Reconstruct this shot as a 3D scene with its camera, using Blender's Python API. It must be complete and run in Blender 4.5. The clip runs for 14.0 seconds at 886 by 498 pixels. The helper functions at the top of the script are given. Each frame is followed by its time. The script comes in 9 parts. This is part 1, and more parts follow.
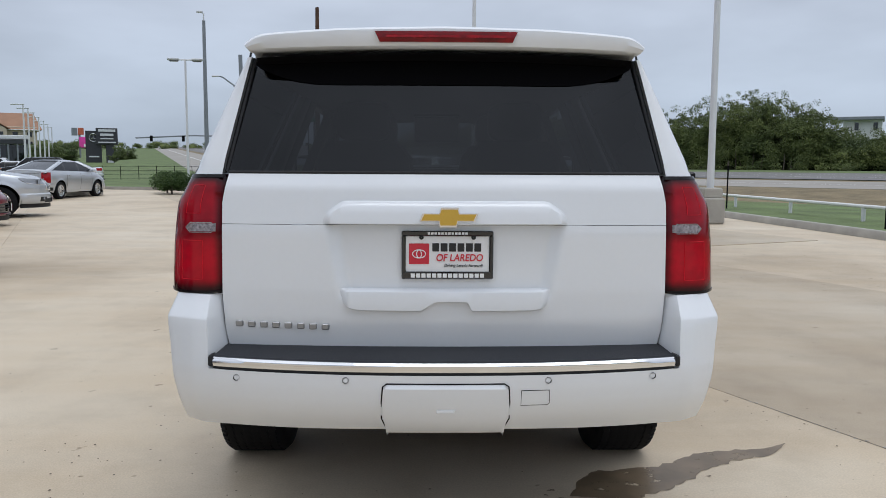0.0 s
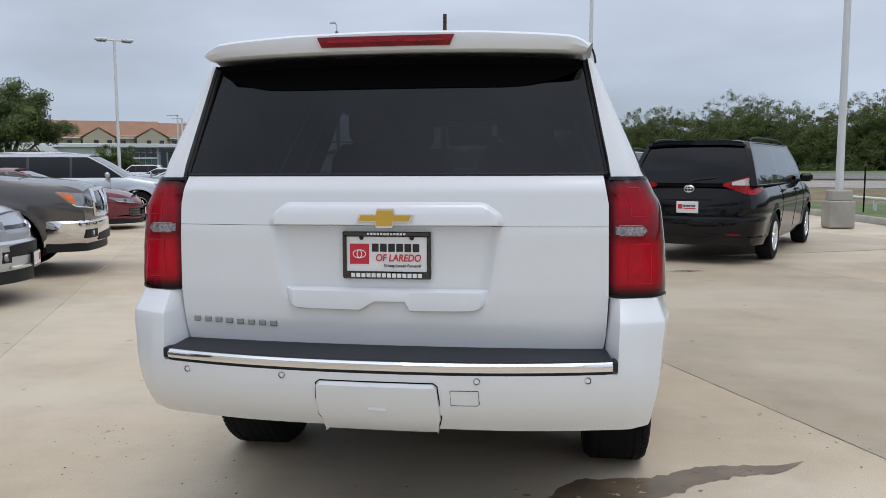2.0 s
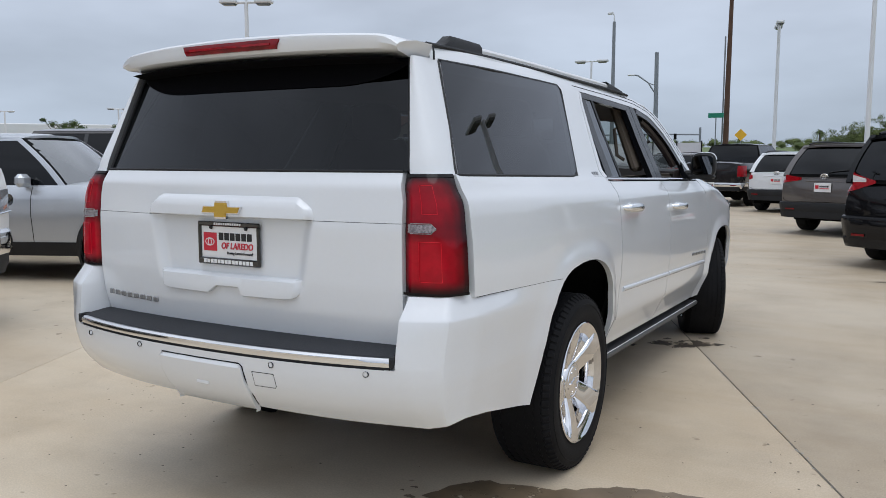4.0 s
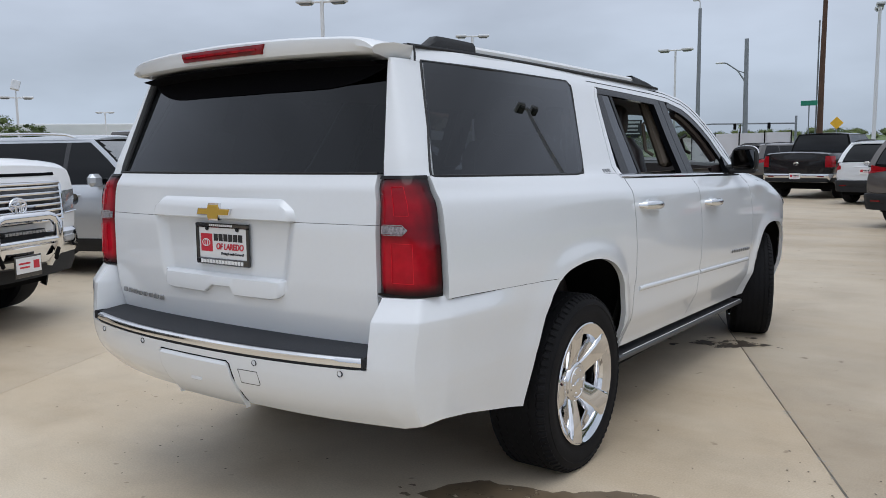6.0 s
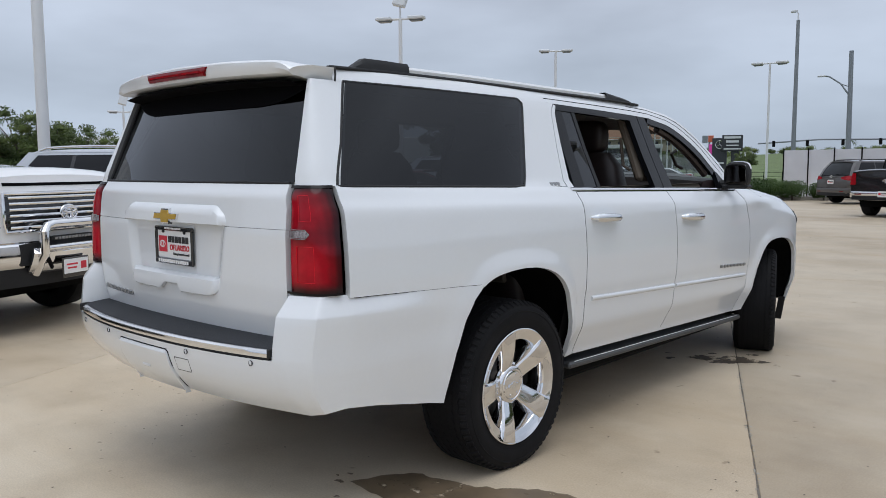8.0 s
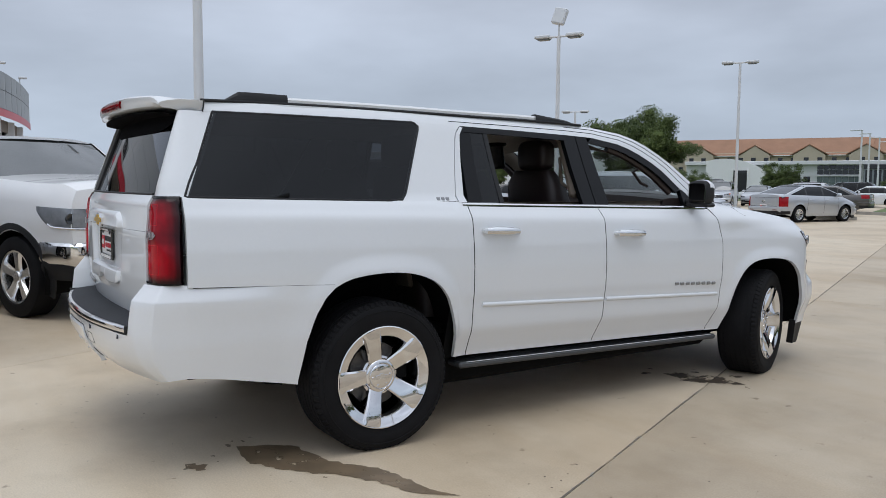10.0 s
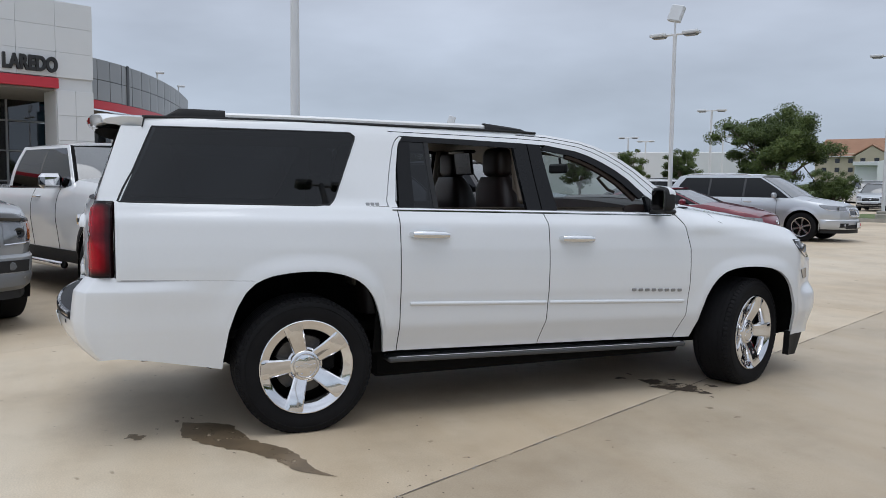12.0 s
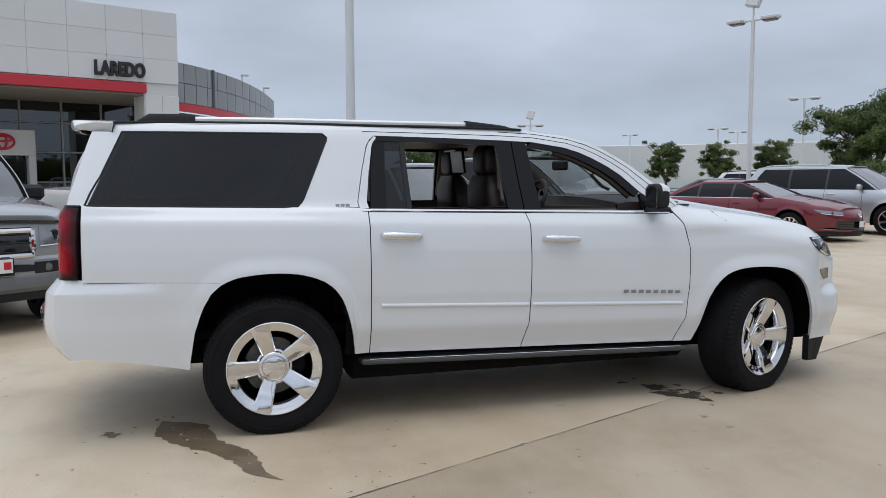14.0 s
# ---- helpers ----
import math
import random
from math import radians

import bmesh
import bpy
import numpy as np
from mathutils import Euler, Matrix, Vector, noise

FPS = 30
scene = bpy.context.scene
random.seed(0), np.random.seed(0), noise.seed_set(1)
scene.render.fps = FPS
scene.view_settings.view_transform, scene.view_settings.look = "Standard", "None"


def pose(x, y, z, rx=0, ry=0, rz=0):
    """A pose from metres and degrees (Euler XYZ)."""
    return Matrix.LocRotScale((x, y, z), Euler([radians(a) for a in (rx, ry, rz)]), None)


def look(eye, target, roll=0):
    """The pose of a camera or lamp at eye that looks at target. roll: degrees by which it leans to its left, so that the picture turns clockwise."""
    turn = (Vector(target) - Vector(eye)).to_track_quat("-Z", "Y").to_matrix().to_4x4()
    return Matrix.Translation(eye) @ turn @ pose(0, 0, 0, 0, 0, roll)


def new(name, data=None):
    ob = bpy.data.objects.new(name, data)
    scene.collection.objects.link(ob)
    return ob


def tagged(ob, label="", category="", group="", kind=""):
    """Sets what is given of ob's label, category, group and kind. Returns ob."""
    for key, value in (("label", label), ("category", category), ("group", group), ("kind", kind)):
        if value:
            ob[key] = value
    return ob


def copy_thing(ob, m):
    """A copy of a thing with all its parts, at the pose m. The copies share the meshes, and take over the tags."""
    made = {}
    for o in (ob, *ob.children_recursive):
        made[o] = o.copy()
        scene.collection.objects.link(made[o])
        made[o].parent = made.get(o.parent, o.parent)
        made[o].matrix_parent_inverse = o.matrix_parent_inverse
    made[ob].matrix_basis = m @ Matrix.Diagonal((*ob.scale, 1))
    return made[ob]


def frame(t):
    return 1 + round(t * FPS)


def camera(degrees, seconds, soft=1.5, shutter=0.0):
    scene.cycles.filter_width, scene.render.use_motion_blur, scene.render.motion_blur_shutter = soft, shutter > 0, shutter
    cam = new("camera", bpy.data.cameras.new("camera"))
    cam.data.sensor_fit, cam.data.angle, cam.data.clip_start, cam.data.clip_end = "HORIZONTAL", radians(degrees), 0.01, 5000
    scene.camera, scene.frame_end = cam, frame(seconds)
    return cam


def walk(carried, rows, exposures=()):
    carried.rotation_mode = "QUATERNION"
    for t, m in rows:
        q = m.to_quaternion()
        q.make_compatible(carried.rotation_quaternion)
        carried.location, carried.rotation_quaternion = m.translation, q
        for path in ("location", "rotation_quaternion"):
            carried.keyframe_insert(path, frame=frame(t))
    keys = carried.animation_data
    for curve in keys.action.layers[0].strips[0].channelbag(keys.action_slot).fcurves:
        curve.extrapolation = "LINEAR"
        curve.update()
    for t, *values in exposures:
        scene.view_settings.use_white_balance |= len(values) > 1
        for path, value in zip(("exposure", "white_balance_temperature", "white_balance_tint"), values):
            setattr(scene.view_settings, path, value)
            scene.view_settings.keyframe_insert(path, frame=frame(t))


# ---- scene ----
cam = camera(57.9, 14.0, 0.5)
PATH = [
    (0, (-0.065, -3.841, 1.38), (-0.023, -1.852, 1.169), 0.3),
    (0.5, (-0.07, -3.844, 1.38), (-0.046, -1.855, 1.171), 0.1),
    (1, (-0.055, -3.83, 1.381), (-0.088, -1.84, 1.177), 0.0),
    (1.5, (0.159, -3.84, 1.372), (0.025, -1.855, 1.169), -0.1),
    (2, (0.602, -3.832, 1.373), (0.309, -1.863, 1.171), -0.2),
    (2.5, (1.063, -3.722, 1.379), (0.573, -1.794, 1.172), -0.1),
    (3, (1.551, -3.656, 1.394), (0.862, -1.79, 1.179), 0.0),
    (3.2, (1.708, -3.599, 1.375), (0.948, -1.762, 1.16), 0.1),
    (5.3, (2.5, -3.185, 1.41), (1.372, -1.55, 1.18), -0.5),
    (5.5, (2.503, -3.18, 1.409), (1.366, -1.551, 1.178), -0.5),
    (6, (2.5, -3.176, 1.41), (1.348, -1.558, 1.176), -0.7),
    (6.5, (2.5, -3.17, 1.411), (1.331, -1.564, 1.179), -0.7),
    (7, (2.539, -3.142, 1.41), (1.339, -1.558, 1.185), -0.6),
    (7.5, (2.84, -3.071, 1.411), (1.583, -1.53, 1.199), -0.3),
    (8, (3.192, -2.932, 1.399), (1.856, -1.457, 1.201), -0.2),
    (8.5, (3.565, -2.729, 1.399), (2.139, -1.339, 1.216), -0.0),
    (8.7, (3.746, -2.652, 1.401), (2.282, -1.302, 1.221), 0.1),
    (10.8, (5.073, -1.583, 1.42), (3.321, -0.633, 1.261), 0.4),
    (11, (5.189, -1.491, 1.43), (3.419, -0.573, 1.27), 0.4),
    (11.5, (5.386, -1.263, 1.429), (3.579, -0.421, 1.267), 0.5),
    (12, (5.487, -1.009, 1.456), (3.647, -0.242, 1.291), 0.6),
    (12.5, (5.61, -0.746, 1.475), (3.743, -0.05, 1.306), 0.7),
    (13, (5.641, -0.543, 1.466), (3.752, 0.088, 1.294), 0.5),
    (13.5, (5.617, -0.401, 1.473), (3.711, 0.181, 1.299), 0.2),
    (14, (5.632, -0.302, 1.484), (3.718, 0.25, 1.307), -0.2),
]
walk(cam, [(t, look(eye, target, roll)) for t, eye, target, roll in PATH], [(0.0, 0.04, 6050, 10), (1.5, 0.05, 6050, 10), (2.8, 0.13, 6050, 10), (5.5, 0.05, 6050, 10), (8.5, 0.04, 6050, 10), (11.0, 0.0, 6050, 10), (14.0, 0.01, 6050, 10)])

# ---- world and light ----
world = bpy.data.worlds.new("overcast_sky")
scene.world = world
world.use_nodes = True
wn, wl = world.node_tree.nodes, world.node_tree.links
wn.clear()
SUN_EL, SUN_ROT = radians(78), radians(140)


def link_world():
    out = wn.new("ShaderNodeOutputWorld")
    bg = wn.new("ShaderNodeBackground")
    sky = wn.new("ShaderNodeTexSky")
    sky.sky_type, sky.sun_disc, sky.sun_elevation, sky.sun_rotation = "NISHITA", False, SUN_EL, SUN_ROT
    sky.air_density, sky.dust_density = 1.0, 3.0
    scale = wn.new("ShaderNodeVectorMath")
    scale.operation = "SCALE"
    scale.inputs["Scale"].default_value = 0.09
    wl.new(sky.outputs[0], scale.inputs[0])
    # cloud layer: brighter overhead, uneven
    co = wn.new("ShaderNodeTexCoord")
    sep = wn.new("ShaderNodeSeparateXYZ")
    wl.new(co.outputs["Generated"], sep.inputs[0])
    ramp = wn.new("ShaderNodeValToRGB")
    e = ramp.color_ramp.elements
    e[0].position, e[0].color = 0.0, (0.53, 0.60, 0.685, 1)
    e[1].position, e[1].color = 1.0, (1.18, 1.21, 1.25, 1)
    mid = e.new(0.28)
    mid.color = (0.65, 0.675, 0.738, 1)
    wl.new(sep.outputs[2], ramp.inputs[0])
    mp = wn.new("ShaderNodeMapping")
    mp.inputs["Scale"].default_value = (1.0, 1.0, 3.2)
    wl.new(co.outputs["Generated"], mp.inputs[0])
    no = wn.new("ShaderNodeTexNoise")
    no.inputs["Scale"].default_value, no.inputs["Detail"].default_value = 2.1, 5.0
    wl.new(mp.outputs[0], no.inputs["Vector"])
    mr = wn.new("ShaderNodeMapRange")
    mr.inputs["From Min"].default_value, mr.inputs["From Max"].default_value = 0.3, 0.7
    mr.inputs["To Min"].default_value, mr.inputs["To Max"].default_value = 0.755, 1.155
    wl.new(no.outputs["Fac"], mr.inputs["Value"])
    cl = wn.new("ShaderNodeVectorMath")
    cl.operation = "SCALE"
    wl.new(ramp.outputs[0], cl.inputs[0])
    # the cloud is thinner towards the sun's quarter
    side = wn.new("ShaderNodeVectorMath")
    side.operation = "DOT_PRODUCT"
    side.inputs[1].default_value = (0.05, -0.04, 0.0)
    wl.new(co.outputs["Generated"], side.inputs[0])
    gain = wn.new("ShaderNodeMath")
    gain.operation = "ADD"
    wl.new(side.outputs["Value"], gain.inputs[0])
    wl.new(mr.outputs[0], gain.inputs[1])
    wl.new(gain.outputs[0], cl.inputs["Scale"])
    mix = wn.new("ShaderNodeMix")
    mix.data_type = "RGBA"
    mix.inputs["Factor"].default_value = 0.88
    wl.new(scale.outputs[0], mix.inputs["A"])
    wl.new(cl.outputs[0], mix.inputs["B"])
    wl.new(mix.outputs["Result"], bg.inputs["Color"])
    bg.inputs["Strength"].default_value = 1.0
    wl.new(bg.outputs[0], out.inputs[0])


link_world()
sun_data = bpy.data.lights.new("sun", "SUN")
sun_data.energy, sun_data.angle, sun_data.color = 0.75, radians(40), (1.0, 0.97, 0.93)
sun = new("sun", sun_data)
sun.matrix_world = look((8, -7, 50), (0, 0, 0))


# ---- materials ----
def principled(name):
    m = bpy.data.materials.new(name)
    m.use_nodes = True
    return m, m.node_tree.nodes, m.node_tree.links, m.node_tree.nodes["Principled BSDF"]


def mat(name, colour, rough=0.5, metal=0.0, vary=0.08, size=3.0, bump=0.0, bump_size=60.0, coat=0.0, spec=0.5, rand=0.0):
    """A surface with two scales of tone and a fine relief; sizes are waves to the metre."""
    m, n, l, b = principled(name)
    b.inputs["Roughness"].default_value, b.inputs["Metallic"].default_value = rough, metal
    b.inputs["Coat Weight"].default_value, b.inputs["Coat Roughness"].default_value = coat, 0.04
    b.inputs["Specular IOR Level"].default_value = spec
    co = n.new("ShaderNodeTexCoord")
    big, fine = n.new("ShaderNodeTexNoise"), n.new("ShaderNodeTexNoise")
    big.inputs["Scale"].default_value, big.inputs["Detail"].default_value = size, 4.0
    fine.inputs["Scale"].default_value, fine.inputs["Detail"].default_value = bump_size, 3.0
    for t in (big, fine):
        l.new(co.outputs["Object"], t.inputs["Vector"])
    add = n.new("ShaderNodeMath")
    add.operation = "MULTIPLY_ADD"
    add.inputs[1].default_value = 0.4
    l.new(fine.outputs["Fac"], add.inputs[0])
    l.new(big.outputs["Fac"], add.inputs[2])
    mr = n.new("ShaderNodeMapRange")
    mr.inputs["From Min"].default_value, mr.inputs["From Max"].default_value = 0.4, 1.0
    mr.inputs["To Min"].default_value, mr.inputs["To Max"].default_value = 1 - vary, 1 + vary
    l.new(add.outputs[0], mr.inputs["Value"])
    sc = n.new("ShaderNodeVectorMath")
    sc.operation = "SCALE"
    sc.inputs[0].default_value = colour[:3]
    l.new(mr.outputs[0], sc.inputs["Scale"])
    last = sc
    if rand:
        oi = n.new("ShaderNodeObjectInfo")
        r2 = n.new("ShaderNodeMapRange")
        r2.inputs["To Min"].default_value, r2.inputs["To Max"].default_value = 1 - rand, 1 + rand
        l.new(oi.outputs["Random"], r2.inputs["Value"])
        s2 = n.new("ShaderNodeVectorMath")
        s2.operation = "SCALE"
        l.new(sc.outputs[0], s2.inputs[0])
        l.new(r2.outputs[0], s2.inputs["Scale"])
        last = s2
    l.new(last.outputs[0], b.inputs["Base Color"])
    if bump:
        bp = n.new("ShaderNodeBump")
        bp.inputs["Strength"].default_value, bp.inputs["Distance"].default_value = 1.0, bump
        l.new(fine.outputs["Fac"], bp.inputs["Height"])
        l.new(bp.outputs[0], b.inputs["Normal"])
    return m


def glass(name, tint, gloss=0.045):
    """Thin pane: lets light through with a tint, and mirrors more at a slant."""
    m = bpy.data.materials.new(name)
    m.use_nodes = True
    n, l = m.node_tree.nodes, m.node_tree.links
    n.clear()
    out, mix = n.new("ShaderNodeOutputMaterial"), n.new("ShaderNodeMixShader")
    tr, gl, lw, pw, ma = (n.new("ShaderNode" + k) for k in ("BsdfTransparent", "BsdfGlossy", "LayerWeight", "Math", "Math"))
    tr.inputs[0].default_value = (*tint, 1)
    gl.inputs["Roughness"].default_value = 0.0
    gl.inputs["Color"].default_value = (0.95, 0.97, 1.0, 1)
    lw.inputs["Blend"].default_value = 0.5
    pw.operation, pw.inputs[1].default_value = "POWER", 4.0
    ma.operation, ma.inputs[1].default_value, ma.inputs[2].default_value = "MULTIPLY_ADD", 0.9, gloss
    l.new(lw.outputs["Facing"], pw.inputs[0])
    l.new(pw.outputs[0], ma.inputs[0])
    l.new(ma.outputs[0], mix.inputs[0])
    l.new(tr.outputs[0], mix.inputs[1])
    l.new(gl.outputs[0], mix.inputs[2])
    l.new(mix.outputs[0], out.inputs[0])
    return m


WHITE = mat("white_paint", (0.716, 0.736, 0.758), 0.30, vary=0.02, size=1.2, coat=1.0)
BLACKPL = mat("black_plastic", (0.015, 0.0155, 0.017), 0.55, vary=0.2, bump=0.0004, bump_size=400, spec=0.3)
GLOSSBLK = mat("gloss_black", (0.012, 0.012, 0.013), 0.12, vary=0.05, coat=0.6)
GREYPL = mat("grey_step_plastic", (0.030, 0.032, 0.037), 0.72, vary=0.15, bump=0.0006, bump_size=500, spec=0.25)
DARK = mat("dark_underbody", (0.007, 0.007, 0.007), 0.9, vary=0.3, size=6, spec=0.08)
CHROME = mat("chrome", (0.76, 0.76, 0.77), 0.06, 1.0, vary=0.03)
SATIN = mat("satin_metal", (0.78, 0.79, 0.80), 0.24, 1.0, vary=0.05)
BOARDGREY = mat("board_grey", (0.16, 0.165, 0.17), 0.4, 0.3, vary=0.1)
RAILSILVER = mat("rail_silver", (0.74, 0.75, 0.76), 0.42, 0.25, vary=0.04)
RUBBER = mat("tyre_rubber", (0.008, 0.008, 0.009), 0.70, vary=0.3, size=9, bump=0.0006, bump_size=150, spec=0.15)
BADGE = mat("badge_metal", (0.30, 0.305, 0.31), 0.30, 0.7, vary=0.1)
GOLD = mat("gold_emblem", (0.62, 0.40, 0.07), 0.35, 0.6, vary=0.15, bump=0.0004, bump_size=600)
REDLENS = mat("red_lens", (0.165, 0.0020, 0.005), 0.10, vary=0.5, size=13, spec=0.35)
REDBRIGHT = mat("bright_red_reflector", (0.30, 0.003, 0.008), 0.12, vary=0.5, size=30, spec=0.35)
BEZEL = mat("lamp_bezel_black", (0.007, 0.006, 0.007), 0.2, vary=0.1, spec=0.2)


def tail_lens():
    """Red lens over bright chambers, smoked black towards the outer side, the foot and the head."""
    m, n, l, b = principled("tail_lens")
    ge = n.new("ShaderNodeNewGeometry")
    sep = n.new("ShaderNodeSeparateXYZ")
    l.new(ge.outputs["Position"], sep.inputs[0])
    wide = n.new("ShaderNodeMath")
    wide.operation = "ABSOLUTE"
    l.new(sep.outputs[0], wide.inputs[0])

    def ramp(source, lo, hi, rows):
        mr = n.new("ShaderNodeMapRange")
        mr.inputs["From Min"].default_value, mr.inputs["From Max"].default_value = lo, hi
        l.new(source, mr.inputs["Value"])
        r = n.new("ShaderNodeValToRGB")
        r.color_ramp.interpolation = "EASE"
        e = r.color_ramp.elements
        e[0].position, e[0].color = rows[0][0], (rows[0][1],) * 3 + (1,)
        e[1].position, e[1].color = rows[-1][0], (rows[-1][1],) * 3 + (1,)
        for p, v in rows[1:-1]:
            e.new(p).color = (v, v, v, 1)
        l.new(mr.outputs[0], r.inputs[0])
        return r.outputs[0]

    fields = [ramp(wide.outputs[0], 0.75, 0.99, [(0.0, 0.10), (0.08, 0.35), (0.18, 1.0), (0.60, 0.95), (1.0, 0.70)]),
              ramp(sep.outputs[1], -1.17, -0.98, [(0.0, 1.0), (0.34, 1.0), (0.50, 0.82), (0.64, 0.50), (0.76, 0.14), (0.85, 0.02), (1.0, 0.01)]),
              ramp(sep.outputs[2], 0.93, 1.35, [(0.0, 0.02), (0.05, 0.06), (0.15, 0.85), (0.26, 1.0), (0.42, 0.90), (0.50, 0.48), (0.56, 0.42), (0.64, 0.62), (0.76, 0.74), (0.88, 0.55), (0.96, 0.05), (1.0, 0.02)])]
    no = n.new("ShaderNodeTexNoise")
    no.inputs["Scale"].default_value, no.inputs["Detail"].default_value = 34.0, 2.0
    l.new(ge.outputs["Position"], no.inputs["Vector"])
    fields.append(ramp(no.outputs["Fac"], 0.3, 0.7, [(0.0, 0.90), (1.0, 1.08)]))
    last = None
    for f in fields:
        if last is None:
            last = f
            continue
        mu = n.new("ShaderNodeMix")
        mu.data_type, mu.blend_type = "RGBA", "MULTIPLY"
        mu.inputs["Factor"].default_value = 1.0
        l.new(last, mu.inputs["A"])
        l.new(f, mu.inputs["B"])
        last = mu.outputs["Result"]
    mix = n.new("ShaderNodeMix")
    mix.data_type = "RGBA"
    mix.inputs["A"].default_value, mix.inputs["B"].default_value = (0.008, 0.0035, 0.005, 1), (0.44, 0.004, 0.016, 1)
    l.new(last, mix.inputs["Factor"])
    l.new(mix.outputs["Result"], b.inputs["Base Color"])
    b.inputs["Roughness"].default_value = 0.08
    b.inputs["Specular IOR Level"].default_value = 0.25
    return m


DOORBLK = mat("door_frame_black", (0.006, 0.0065, 0.008), 0.22, vary=0.1, spec=0.22)
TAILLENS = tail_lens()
LAMPLINE = mat("lamp_chamber_edge", (0.62, 0.012, 0.025), 0.25, vary=0.2, size=40, spec=0.2)
CLEARLENS = mat("clear_lens", (0.24, 0.205, 0.21), 0.18, 0.3, vary=0.8, size=110, coat=1.0)
LAMPCLEAR = mat("pale_clear_lens", (0.70, 0.66, 0.66), 0.12, 0.2, vary=0.15, size=40, coat=1.0)
AMBER = mat("amber_lens", (0.70, 0.16, 0.02), 0.15, vary=0.2, size=20, coat=1.0)
LAMPGLASS = mat("headlamp_glass", (0.26, 0.27, 0.285), 0.10, 0.5, vary=0.22, size=14, coat=1.0)
PRIVACY = glass("privacy_glass", (0.040, 0.044, 0.050), 0.033)
MATTBLK = mat("matt_black", (0.004, 0.004, 0.005), 0.9, vary=0.1, spec=0.05)
LAMPDARK = mat("smoked_lamp", (0.016, 0.016, 0.019), 0.06, 0.0, vary=0.6, size=18, coat=0.3, spec=0.3)
CLEAR = glass("clear_glass", (0.52, 0.57, 0.56), 0.05)
DARKGLASS = mat("dark_car_glass", (0.012, 0.014, 0.016), 0.03, vary=0.2, size=2, spec=0.7)
CREAM = mat("cream_trim", (0.135, 0.108, 0.082), 0.6, vary=0.06, bump=0.0004, bump_size=300)
COCOA = mat("cocoa_leather", (0.022, 0.014, 0.013), 0.45, vary=0.2, bump=0.0006, bump_size=220)
PLATEWHITE = mat("plate_white", (0.78, 0.78, 0.78), 0.35, vary=0.02)
PLATERED = mat("sign_red", (0.55, 0.02, 0.04), 0.4, vary=0.05)
INK = mat("black_ink", (0.015, 0.015, 0.016), 0.5, vary=0.05)


